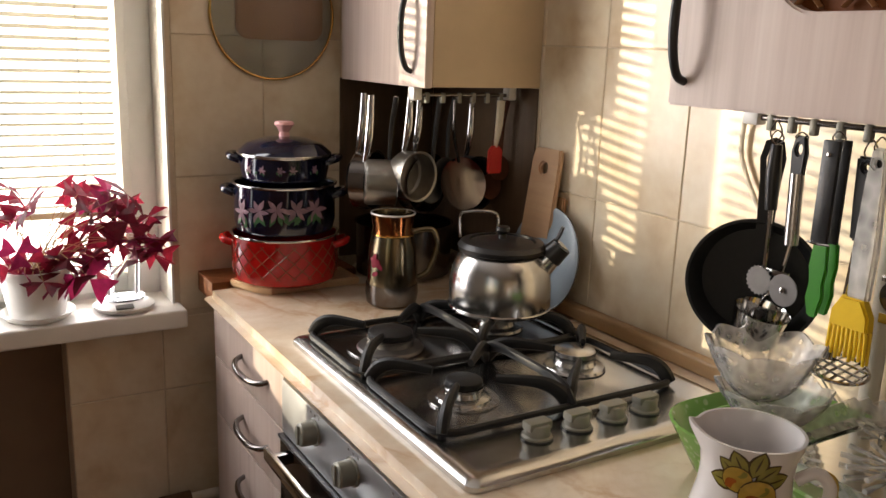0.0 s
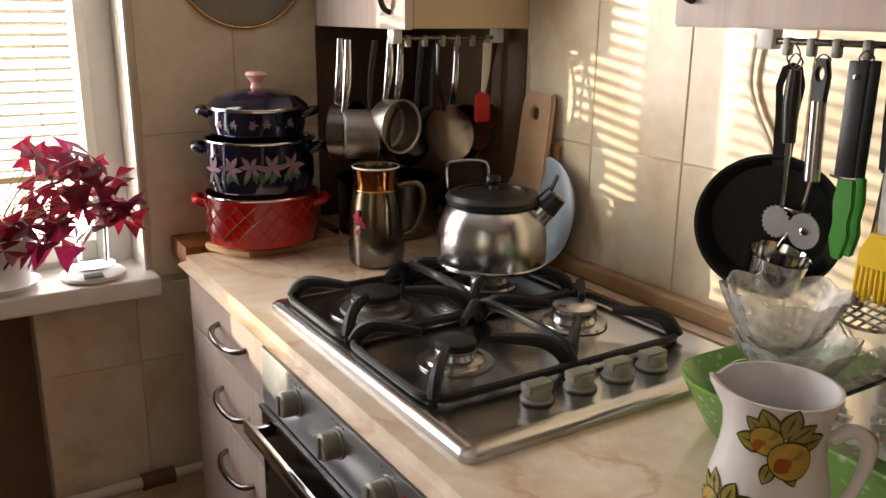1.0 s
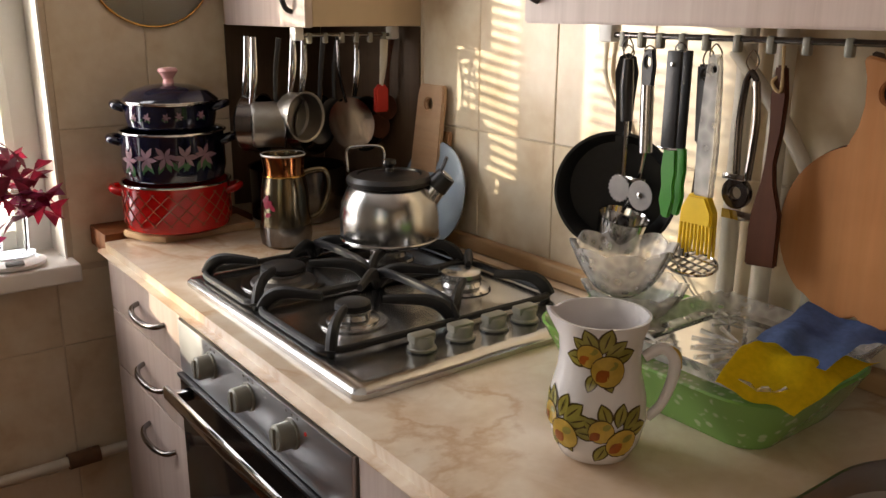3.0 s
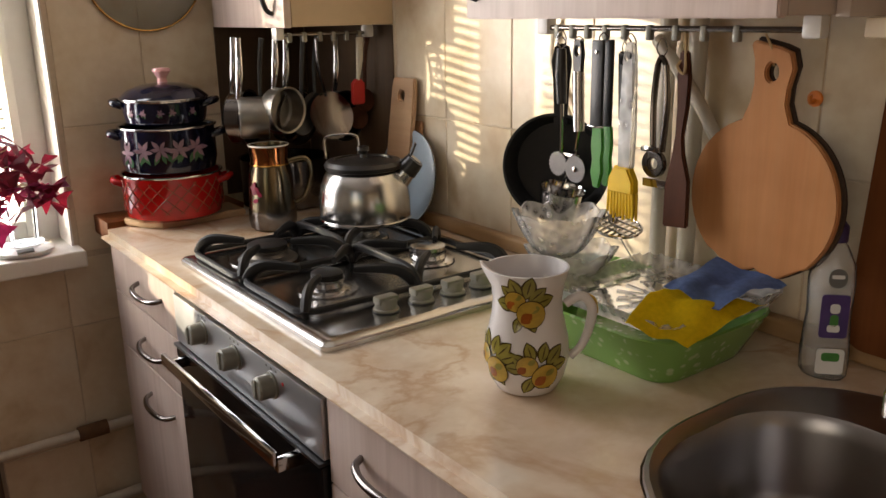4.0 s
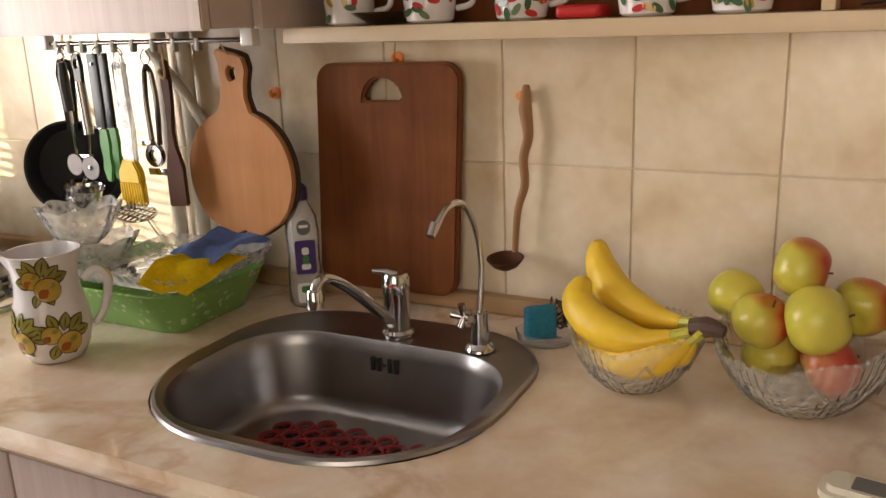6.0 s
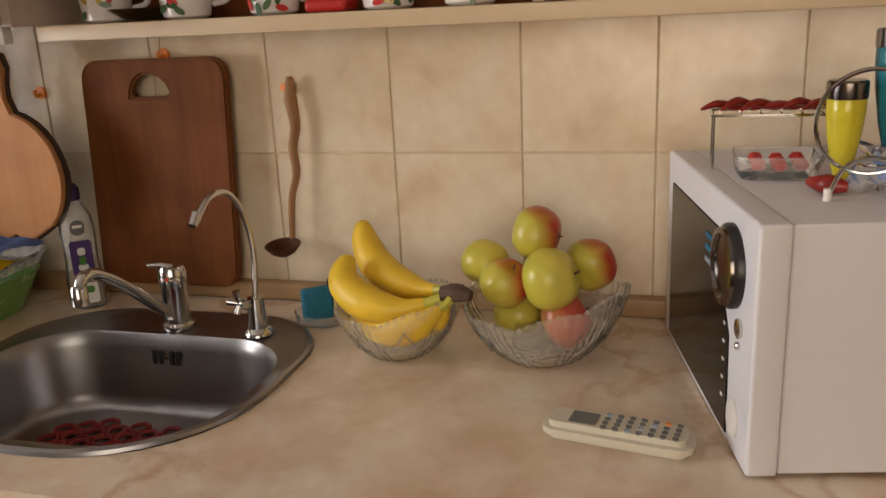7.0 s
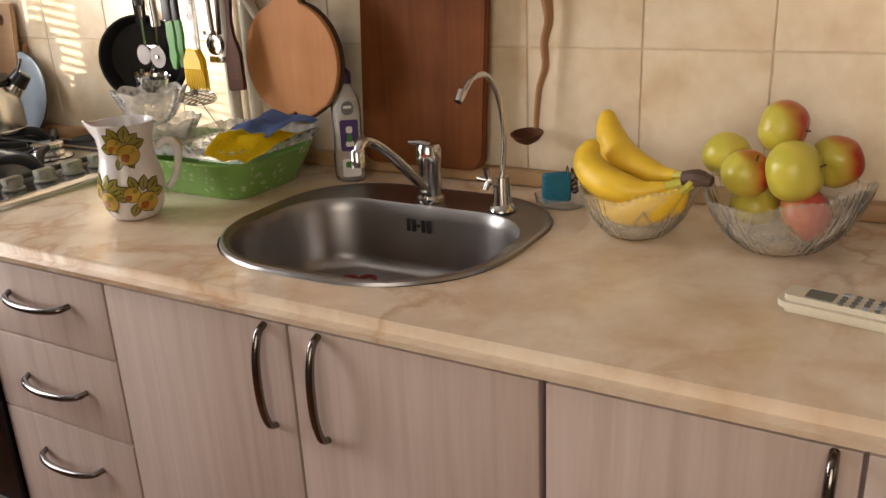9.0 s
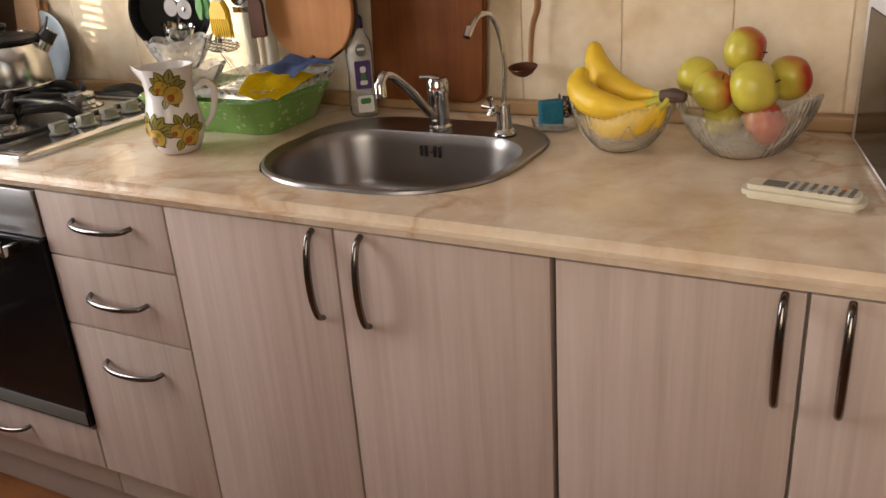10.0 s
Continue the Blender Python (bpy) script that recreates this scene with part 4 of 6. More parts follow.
def wire(parent, x, y, z0, z1=1.306):
    return part("hanging_loop", tube([(x, y, z0), (x - 0.004, y + 0.006, (z0 + z1) / 2), (x, y + 0.001, z1), (x + 0.004, y - 0.006, (z0 + z1) / 2), (x, y, z0)], 0.0011, 6, 5), "chrome", parent)


rail(((RX, -1.050, 1.318), (RX, -1.500, 1.318)), "thin metal utensil rail with white hooks under a wall cabinet", (0.06, 0.13, 0.20, 0.28, 0.36, 0.46, 0.56, 0.66, 0.77))


def pan():
    x, cy, cz = -0.135, -1.070, 1.100
    t = thing("frying_pan", (x, cy, 1.02), "black cast-iron frying pan hanging by its handle", "pan", "hanging utensils")
    m = Matrix.Translation((x, cy, cz)) @ Matrix.Rotation(radians(32), 4, "Z")
    part("pan_body", shell([(0.068, 0), (0.074, 0.003), (0.086, 0.026), (0.088, 0.028)], 0.004, 56, m @ Matrix.Rotation(radians(-90), 4, "Y")), "iron", t)
    out = [(-0.010, 0.0), (0.010, 0.0), (0.013, 0.07), (0.016, 0.100), (0.011, 0.122), (0.0, 0.127), (-0.011, 0.122), (-0.016, 0.100), (-0.013, 0.07)]
    part("pan_handle", slab(out, 0.008, m @ on_east(-0.018, -0.006, 0.068), 0.002, hole=disc(0.016, 16, 0, 0.096, 0.5, 1.0)), "iron", t)
    wire(t, x - 0.02, cy - 0.02, 1.286, 1.316)


pan()


def pizza_wheel():
    x, y = -0.168, -1.103
    t = thing("pastry_wheel", (x, y, 1.08), "pastry wheel with two metal discs and a black handle", "utensil", "hanging utensils")
    part("grip", tube([(x, y, 1.288), (x, y, 1.25), (x, y - 0.003, 1.205)], [0.007, 0.0095, 0.0075], 12, 5), "black", t)
    part("shank", tube([(x, y - 0.003, 1.206), (x, y - 0.004, 1.16), (x, y - 0.004, 1.12)], 0.0035, 8, 4), "chrome", t)
    out = []
    for k in range(40):
        r = 0.0205 if k % 2 else 0.0175
        out.append((r * math.cos(k * math.pi / 20), r * math.sin(k * math.pi / 20)))
    part("wheel", slab(out, 0.0015, on_east(x - 0.004, y - 0.002, 1.112), 0.0003), "dullsteel", t, "toothed cutting wheel")
    part("wheel", slab(disc(0.021, 36), 0.0015, on_east(x - 0.004, y - 0.040, 1.108), 0.0003), "dullsteel", t, "smooth cutting wheel")
    part("axle", lathe([(0.004, 0), (0.004, 0.003), (0, 0.004)], 12, Matrix.Translation((x - 0.005, y - 0.040, 1.108)) @ Matrix.Rotation(radians(-90), 4, "Y")), "chrome", t)
    part("fork", box(x - 0.002, x + 0.002, y - 0.042, y + 0.002, 1.122, 1.130, 0.001), "chrome", t)
    wire(t, x, y, 1.286)


pizza_wheel()


def steel_ladle():
    x, y = -0.160, -1.132
    t = thing("measuring_ladle", (x, y, 1.03), "steel measuring cup on a tubular handle with black tip", "utensil", "hanging utensils")
    part("grip_tip", slab([(-0.009, 0), (0.009, 0), (0.011, 0.03), (0.007, 0.05), (-0.007, 0.05), (-0.011, 0.03)], 0.008, on_east(x + 0.004, y, 1.252), 0.002, hole=disc(0.006, 12, 0, 0.033, 0.7, 1.2)), "black", t)
    part("grip", tube([(x, y, 1.255), (x, y - 0.004, 1.165)], 0.009, 12, 0), "steel", t, "brushed steel tube handle")
    part("shank", tube([(x, y - 0.004, 1.17), (x + 0.005, y + 0.01, 1.12), (x, y + 0.03, 1.075)], 0.003, 8, 5), "chrome", t)
    part("cup", shell([(0.026, 0), (0.030, 0.004), (0.036, 0.045), (0.037, 0.047)], 0.0015, 36, Matrix.Translation((x - 0.01, y + 0.028, 1.028)) @ Matrix.Rotation(radians(14), 4, "X")), "chrome", t, "shiny steel cup")
    wire(t, x, y, 1.294)


steel_ladle()


def tongs():
    x, y = -0.160, -1.182
    t = thing("kitchen_tongs", (x, y, 1.08), "kitchen tongs with black handles and green silicone tips", "tongs", "hanging utensils")
    for dx in (-0.012, 0.008):
        part("arm", box(x + dx - 0.002, x + dx + 0.004, y - 0.011, y + 0.011, 1.175, 1.302, 0.002), "black", t, "black handle arm")
        out = [(-0.010, 0), (0.010, 0), (0.0125, -0.03), (0.010, -0.05), (0.012, -0.065), (0.006, -0.092), (-0.006, -0.092), (-0.012, -0.07), (-0.0095, -0.05), (-0.0125, -0.03)]
        part("tip", slab(out, 0.006, on_east(x + dx + 0.004, y - 0.004, 1.178), 0.002), "greensil", t, "green silicone tip")
    part("rivet", lathe([(0.003, 0), (0.003, 0.002), (0, 0.003)], 10, Matrix.Translation((x - 0.014, y, 1.285)) @ Matrix.Rotation(radians(-90), 4, "Y")), "chrome", t)
    part("clip", tube([(x - 0.013, y - 0.015, 1.178), (x - 0.015, y, 1.177), (x - 0.013, y + 0.015, 1.178)], 0.0015, 6, 4), "chrome", t)
    wire(t, x, y, 1.296, 1.312)


tongs()


def masher():
    x, y = -0.150, -1.218
    t = thing("potato_masher", (x, y, 1.03), "steel potato masher with a black handle and pierced foot", "utensil", "hanging utensils")
    part("grip", slab([(-0.009, 0), (0.009, 0), (0.012, 0.05), (0.014, 0.10), (-0.014, 0.10), (-0.012, 0.05)], 0.012, on_east(x + 0.006, y, 1.186), 0.003, hole=disc(0.005, 10, 0, 0.088)), "black", t)
    part("shank", tube([(x, y, 1.19), (x, y + 0.004, 1.10), (x - 0.006, y + 0.010, 1.035)], [0.004, 0.006, 0.008], 8, 5, flat=0.4), "chrome", t)
    fm = pose(x - 0.01, y - 0.004, 1.030, 8, -12, 0)
    part("foot", tube([fm @ Vector((0.031 * math.cos(k * 0.2094), 0.038 * math.sin(k * 0.2094), 0)) for k in range(30)], 0.0022, 6, 0, closed=True), "chrome", t, "oval steel foot")
    for k in range(-3, 4):
        w = 0.030 * math.sqrt(1 - (k / 3.8) ** 2)
        part("foot_bar", tube([fm @ Vector((-w, k * 0.010, 0)), fm @ Vector((w, k * 0.010, 0))], 0.0018, 6, 0), "chrome", t)
    for k in (-1, 0, 1):
        part("foot_bar", tube([fm @ Vector((k * 0.014, -0.034, 0.001)), fm @ Vector((k * 0.014, 0.034, 0.001))], 0.0016, 6, 0), "chrome", t)
    wire(t, x, y, 1.276)


masher()


def pastry_brush():
    x, y = -0.172, -1.243
    t = thing("basting_brush", (x, y, 1.04), "basting brush with clear handle and yellow silicone bristles", "brush", "hanging utensils")
    part("grip", slab([(-0.013, 0), (0.013, 0), (0.015, 0.06), (0.012, 0.14), (0.008, 0.178), (-0.008, 0.178), (-0.012, 0.14), (-0.015, 0.06)], 0.011, on_east(x + 0.006, y, 1.122), 0.003, hole=disc(0.005, 12, 0, 0.160)), "ribbedclear", t, "clear ribbed plastic handle")
    part("core", box(x - 0.002, x + 0.002, y - 0.004, y + 0.004, 1.126, 1.27, 0.001), "labelwhite", t)
    part("head", slab([(-0.013, 0.022), (0.013, 0.022), (0.024, 0.002), (0.025, -0.018), (-0.025, -0.018), (-0.024, 0.002)], 0.016, on_east(x + 0.008, y + 0.004, 1.104), 0.003), "yellowsil", t, "yellow silicone head")
    for k in range(9):
        yy = y + 0.004 + (k - 4) * 0.0056
        for dx in (-0.004, 0.004):
            part("bristle", tube([(x + dx, yy, 1.088), (x + dx, yy * 1.0 + (k - 4) * 0.0004, 1.048 + 0.004 * (k % 3))], [0.0028, 0.002], 6, 0), "yellowsil", t)
    wire(t, x, y, 1.288, 1.312)


pastry_brush()


def opener():
    x, y = -0.150, -1.280
    t = thing("can_opener", (x, y, 1.09), "metal can opener with a turning key", "utensil", "hanging utensils")
    b = bmesh.new()
    tube([(x, y - 0.008, 1.27), (x, y - 0.013, 1.22), (x, y - 0.009, 1.15)], 0.0045, 8, 5, b, 0.6)
    tube([(x, y + 0.006, 1.27), (x, y + 0.010, 1.22), (x, y + 0.007, 1.15)], 0.0045, 8, 5, b, 0.6)
    tube([(x, y - 0.008, 1.27), (x, y, 1.28), (x, y + 0.006, 1.27)], 0.004, 8, 5, b)
    part("handle_arm", b, "darkchrome", t)
    part("head", slab(disc(0.020, 28), 0.010, on_east(x + 0.005, y + 0.004, 1.132), 0.002, hole=disc(0.008, 14)), "darkchrome", t)
    part("key", box(x - 0.014, x - 0.010, y - 0.012, y + 0.018, 1.150, 1.158, 0.0015), "chrome", t)
    part("blade", box(x - 0.002, x + 0.002, y - 0.03, y + 0.022, 1.098, 1.110, 0.001), "chrome", t)
    wire(t, x, y, 1.278)


opener()
x_, y_ = -0.150, -1.318
t = thing("wooden_spatula", (x_, y_, 1.045), "dark wooden spatula hanging on a string", "spatula", "hanging utensils")
part("spatula_body", slab([(-0.020, 0.0), (0.022, 0.004), (0.021, 0.07), (0.010, 0.105), (0.007, 0.13), (0.012, 0.17), (0.013, 0.21), (0.008, 0.245), (-0.006, 0.245), (-0.009, 0.21), (-0.006, 0.17), (-0.007, 0.13), (-0.010, 0.105), (-0.020, 0.06)], 0.008, on_east(x_ + 0.004, y_, 1.045), 0.0025), "walnut", t)
part("string", tube([(x_, y_, 1.28), (x_ - 0.007, y_ + 0.006, 1.27), (x_ - 0.006, y_ - 0.006, 1.262), (x_, y_, 1.312)], 0.002, 6, 5), "stalk", t, "knotted string")


def apple_board():
    x = -0.112
    cy, cz = -1.427, 1.100
    out = []
    n = 56
    for k in range(n):
        a = 2 * math.pi * k / n
        s, c = math.sin(a), math.cos(a)
        r = 0.100 + 0.008 * abs(c)
        u, v = r * c, r * 1.06 * s
        if s < -0.75:
            v += 0.016 * max(0.0, 1 - abs(u) / 0.026)
            v -= 0.004 * math.cos(u * 50)
        out.append((u, v))
    # the neck takes the place of the topmost points
    i0 = [i for i, (u, v) in enumerate(out) if v > 0 and abs(u) < 0.030]
    neck = [(0.032, 0.108), (0.026, 0.125), (0.027, 0.145), (0.033, 0.170), (0.027, 0.190), (0.012, 0.196), (-0.006, 0.200), (-0.024, 0.204), (-0.030, 0.200), (-0.024, 0.180), (-0.022, 0.150), (-0.026, 0.125), (-0.034, 0.108)]
    out = out[:i0[0]] + neck + out[i0[-1] + 1:]
    t = thing("apple_shaped_board", (x, cy, 0.98), "apple-shaped wooden cutting board with bark edge", "cutting board", "hanging utensils")
    m = on_east(x + 0.008, cy, cz)
    hole = disc(0.010, 14, 0.003, 0.165, 0.9, 1.2)
    part("board_face", slab(out, 0.010, on_east(x + 0.002, cy, cz), 0.002, hole), "applewood", t)
    grow = [(u * 1.025, v * 1.02) for u, v in out]
    part("bark_edge", slab(grow, 0.010, on_east(x + 0.013, cy, cz), 0.003, hole), "bark", t, "dark bark edge")
    part("string", tube([(x, cy, 1.272), (x - 0.005, cy, 1.29), (x - 0.02, cy + 0.002, 1.312)], 0.0015, 6, 4), "stalk", t)


apple_board()

# the short rail under the corner cabinet
CY = -0.330
rail(((-0.262, CY, 1.300), (-0.035, CY, 1.300)), "thin utensil rail with white hooks under the corner cabinet", (0.12, 0.28, 0.45, 0.6, 0.75, 0.9))


def saucepan(x, y, z, r, h, lean, mat_, label):
    t = thing("small_saucepan", (x, y, z), label, "saucepan", "pans in the corner")
    m = Matrix.Translation((x, y, z)) @ Matrix.Rotation(radians(lean), 4, "Z") @ Matrix.Rotation(radians(90), 4, "X")
    part("pan_body", shell([(r * 0.92, 0), (r, 0.006), (r, h), (r + 0.003, h + 0.002)], 0.002, 40, m), mat_, t)
    part("pan_handle", tube([(x, y, z + r * 0.9), (x + 0.004, y - 0.01, z + r + 0.05), (x + 0.012, y, min(1.296, z + r + 0.13))], [0.005, 0.008, 0.006], 10, 5, flat=0.5), "chrome", t)


saucepan(-0.268, CY + 0.03, 1.140, 0.048, 0.045, 15, "agedsteel", "small steel saucepan hanging from a rail")
saucepan(-0.345, CY + 0.05, 1.124, 0.046, 0.060, 70, "agedsteel", "steel ladle pot hanging in the dark corner")
saucepan(-0.215, CY + 0.085, 1.115, 0.062, 0.040, 20, "darkchrome", "dark frying pan hanging behind the steel saucepans")
saucepan(-0.330, CY + 0.115, 1.120, 0.060, 0.040, 40, "darkchrome", "dark round pan hanging deep in the corner")
saucepan(-0.075, CY + 0.100, 1.105, 0.058, 0.040, 10, "iron", "black pan hanging deep in the corner")
t = thing("skimmer", (-0.125, -0.30, 1.05), "dull metal skimmer hanging in the corner", "utensil", "pans in the corner")
part("skimmer_dish", lathe([(0, 0), (0.035, 0.003), (0.055, 0.012), (0.056, 0.014), (0.034, 0.006), (0, 0.003)], 36, Matrix.Translation((-0.130, -0.300, 1.112)) @ Matrix.Rotation(radians(75), 4, "X")), "darkchrome", t)
part("shank", tube([(-0.140, -0.308, 1.16), (-0.160, -0.318, 1.22), (-0.17, CY, 1.29)], 0.0035, 8, 5), "darkchrome", t)
t = thing("silicone_brush", (-0.075, CY - 0.02, 1.14), "basting brush with red silicone head and pale handle", "brush", "pans in the corner")
part("grip", tube([(-0.078, CY - 0.02, 1.195), (-0.072, CY - 0.02, 1.24), (-0.066, CY - 0.015, 1.29)], [0.004, 0.008, 0.009], 10, 5, flat=0.6), "remote", t)
part("head", slab([(-0.008, 0.03), (0.008, 0.03), (0.017, 0.02), (0.017, -0.028), (-0.017, -0.028), (-0.017, 0.02)], 0.010, on_north(-0.079, CY - 0.015, 1.168), 0.003), "redsil", t, "red silicone head")
for k, (xx, zz, mat_) in enumerate(((-0.30, 1.13, "black"), (-0.20, 1.10, "black"), (-0.165, 1.14, "black"), (-0.05, 1.10, "walnut"), (-0.03, 1.14, "walnut"))):
    t = thing("ladle", (xx, CY + 0.04, zz), ("black plastic ladle", "black serving spoon", "black kitchen spoon", "dark wooden serving spoon", "dark wooden spoon")[k] + " hanging in the corner", "utensil", "pans in the corner")
    part("shank", tube([(xx, CY + 0.03, zz + 0.03), (xx + 0.003, CY + 0.03, zz + 0.10), (xx + 0.008, CY + 0.02, 1.295)], [0.004, 0.005, 0.006], 8, 4, flat=0.6), mat_, t)
    part("spoon_bowl", lathe([(0, 0), (0.018, 0.003), (0.028, 0.012), (0.026, 0.013), (0, 0.005)], 24, Matrix.Translation((xx, CY + 0.045, zz)) @ Matrix.Rotation(radians(80), 4, "X")), mat_, t)

# ---- on the window wall ----
LX, LZ = -0.418, 1.451
t = thing("pan_lid", (LX, NY - 0.02, LZ), "large clear glass pan lid with metal rim hung on the tiles", "lid")
part("lid_glass", lathe([(0.139, 0.0), (0.10, 0.012), (0.03, 0.022), (0, 0.023), (0, 0.020), (0.03, 0.019), (0.10, 0.009), (0.137, -0.003)], 56, Matrix.Translation((LX, NY - 0.006, LZ)) @ Matrix.Rotation(radians(90), 4, "X")), "glass", t)
part("lid_rim", ring((LX, NY - 0.006, LZ), 0.140, 0.0026, "y", 56), "giltband", t, "brassy metal rim")
solo("round_board", slab(rounded(0.20, 0.34, 0.03), 0.010, on_north(LX + 0.015, NY - 0.001, LZ + 0.115), 0.003), "pale", (LX, NY, LZ), "brown wooden board hanging behind a glass lid", "cutting board")

# pots on a wooden block
t = thing("wooden_block", (-0.44, -0.07, WT), "small wooden board under the stacked pots", "board")
part("block", slab([(-0.560, -0.068), (-0.30, -0.068), (-0.30, -0.170), (-0.505, -0.176), (-0.530, -0.148), (-0.560, -0.09)], 0.016, flat_on(WT + 0.0005), 0.003), "beech", t)
solo("wooden_plank", box(-0.60, -0.262, -0.071, NY - 0.002, WT - 0.034, WT + 0.010, 0.003), "brown", (-0.43, 0.01, WT), "brown wooden filler strip between worktop and window wall", "trim", kind="structure")
PX, PY = -0.448, -0.104


def pot_decor(parent, r, z0, z1, kind, cx, cy):
    rnd = random.Random(int(z0 * 1000))
    if kind == "net":
        for k in range(-7, 8):
            for s in (1, -1):
                pts = []
                for i in range(7):
                    f = i / 6
                    a = radians(-118 + k * 17 + s * (f - 0.5) * 38)
                    pts.append((cx + (r + 0.0004) * math.cos(a), cy + (r + 0.0004) * math.sin(a), z0 + (z1 - z0) * f))
                part("net_line", tube(pts, 0.0011, 5, 0), "netgold", parent)
        return
    mid, high = (z0 + z1) / 2, z1 - z0

    def petal(a, z, turn, size, mat_):
        m = Matrix.Translation((cx + r * math.cos(a), cy + r * math.sin(a), z)) @ Matrix.Rotation(a, 4, "Z") @ Matrix.Rotation(radians(90), 4, "Y") @ Matrix.Rotation(turn, 4, "Z")
        part("painted_petal", slab([(0, 0), (0.16 * size, 0.30 * size), (0.19 * size, 0.55 * size), (0, 1.0 * size), (-0.19 * size, 0.55 * size), (-0.16 * size, 0.30 * size)], 0.0010, m, 0), mat_, parent)
    # sprays of lilies with narrow leaves below them
    for k, da in enumerate((-44, -22, 0, 20, 42)):
        a = radians(-116 + da + rnd.uniform(-4, 4))
        z = mid + high * rnd.uniform(-0.12, 0.10)
        for q in range(6):
            petal(a, z, radians(60 * q + rnd.uniform(-12, 12)), min(0.030, high * 0.46) * rnd.uniform(0.75, 1.0), "lily")
        for q in range(3):
            petal(a + radians(rnd.uniform(-7, 7)), z - high * 0.10, radians(-90 + rnd.uniform(-50, 50)), high * rnd.uniform(0.30, 0.42), "lilyleaf")


def pot(z, r, h, mat_, label, lid=False, decor="lily"):
    t = thing("enamel_pot", (PX, PY, z), label, "pot", "stacked enamel pots")
    b = part("pot_body", shell([(r * 0.86, 0), (r * 0.95, 0.006), (r, 0.03), (r * 0.985, h - 0.006), (r, h)], 0.003, 56, pose(PX, PY, z)), mat_, t)
    part("rim", ring((PX, PY, z + h), r + 0.001, 0.0028, "z", 56), "chrome", t, "bright steel rim")
    for s in (-1, 1):
        d = Vector((math.cos(radians(-28)), math.sin(radians(-28)), 0)) * s
        e = Vector((-d.y, d.x, 0))
        c = Vector((PX, PY, z + h * 0.78)) + d * r * 0.96
        part("handle", tube([c - e * 0.026, c - e * 0.024 + d * 0.018 + Vector((0, 0, 0.006)), c + d * 0.026 + Vector((0, 0, 0.008)), c + e * 0.024 + d * 0.018 + Vector((0, 0, 0.006)), c + e * 0.026], 0.008, 10, 5), mat_, t)
    pot_decor(b, r * 1.0, z + 0.02, z + h - 0.012, decor, PX, PY)
    if lid:
        l = part("lid", lathe([(r + 0.004, 0.002), (r + 0.005, 0.005), (r * 0.85, 0.022), (r * 0.5, 0.033), (0, 0.038)], 56, pose(PX, PY, z + h)), mat_, t)
        part("lid_edge", ring((PX, PY, z + h + 0.003), r + 0.004, 0.002, "z", 56), "chrome", l)
        part("lid_knob", lathe([(0.012, 0.036), (0.010, 0.046), (0.016, 0.056), (0.021, 0.062), (0.018, 0.068), (0, 0.070)], 32, pose(PX, PY, z + h)), "pink", l, "pink knob")


Z1 = WT + 0.017
pot(Z1, 0.112, 0.102, "red", "red enamel pot with a golden net pattern on a board", decor="net")
pot(Z1 + 0.1055, 0.107, 0.104, "navy", "navy enamel pot painted with pale lilies, stacked on another")
pot(Z1 + 0.213, 0.093, 0.056, "navy", "small navy enamel pot with lily decor and lid", True)


def lustre_jug():
    x, y = -0.302, -0.326
    t = thing("lustre_jug", (x, y, WT), "golden lustre jug with a painted rose on the worktop", "jug")
    m = pose(x, y, WT + 0.0005)
    b = part("jug_body", shell([(0.044, 0), (0.050, 0.006), (0.0525, 0.025), (0.0515, 0.05), (0.048, 0.12), (0.042, 0.145), (0.040, 0.160), (0.044, 0.190)], 0.003, 44, m, wave=lambda a, i: (1 + (0.010 * math.cos(8 * a) if i < 5 else 0), 0)), "lustre", t)
    part("neck_glaze", lathe([(0.0425, 0.146), (0.0408, 0.160), (0.0445, 0.187), (0.0440, 0.1875), (0.0400, 0.160), (0.0415, 0.146), (0.0425, 0.146)], 44, m), "redlustre", t, "red and gold lustre neck")
    part("gilt_band", ring((x, y, WT + 0.148), 0.0420, 0.0022, "z", 44), "giltband", t, "gilt band round the neck")
    part("gilt_band", ring((x, y, WT + 0.190), 0.0440, 0.0018, "z", 44), "china", t, "pale rim")
    part("foot_band", lathe([(0.0512, 0.006), (0.0540, 0.025), (0.0532, 0.045), (0.0510, 0.045), (0.0490, 0.006)], 44, m), "darkchrome", t, "smoky grey foot")
    part("jug_handle", tube([(x + 0.035, y - 0.012, WT + 0.15), (x + 0.075, y - 0.03, WT + 0.155), (x + 0.085, y - 0.034, WT + 0.12), (x + 0.07, y - 0.028, WT + 0.07), (x + 0.050, y - 0.02, WT + 0.055)], 0.006, 10, 6), "lustre", t)
    rnd = random.Random(3)
    for k in range(10):
        a = radians(-155 + rnd.uniform(-12, 12))
        z = WT + 0.088 + rnd.uniform(-0.018, 0.018)
        r = 0.0503
        mm = Matrix.Translation((x + r * math.cos(a), y + r * math.sin(a), z)) @ Matrix.Rotation(a, 4, "Z") @ Matrix.Rotation(radians(90), 4, "Y") @ Matrix.Rotation(rnd.uniform(0, 6), 4, "Z")
        part("painted_petal", slab(disc(0.008, 10, sy=0.6), 0.001, mm, 0), "rose", b)


lustre_jug()
t = thing("stock_pot", (-0.16, -0.11, WT), "dull steel stock pot standing in the dark corner", "pot")
part("pot_body", shell([(0.10, 0), (0.11, 0.005), (0.112, 0.12), (0.115, 0.122)], 0.003, 48, pose(-0.16, -0.11, WT + 0.0005)), "darkchrome", t)


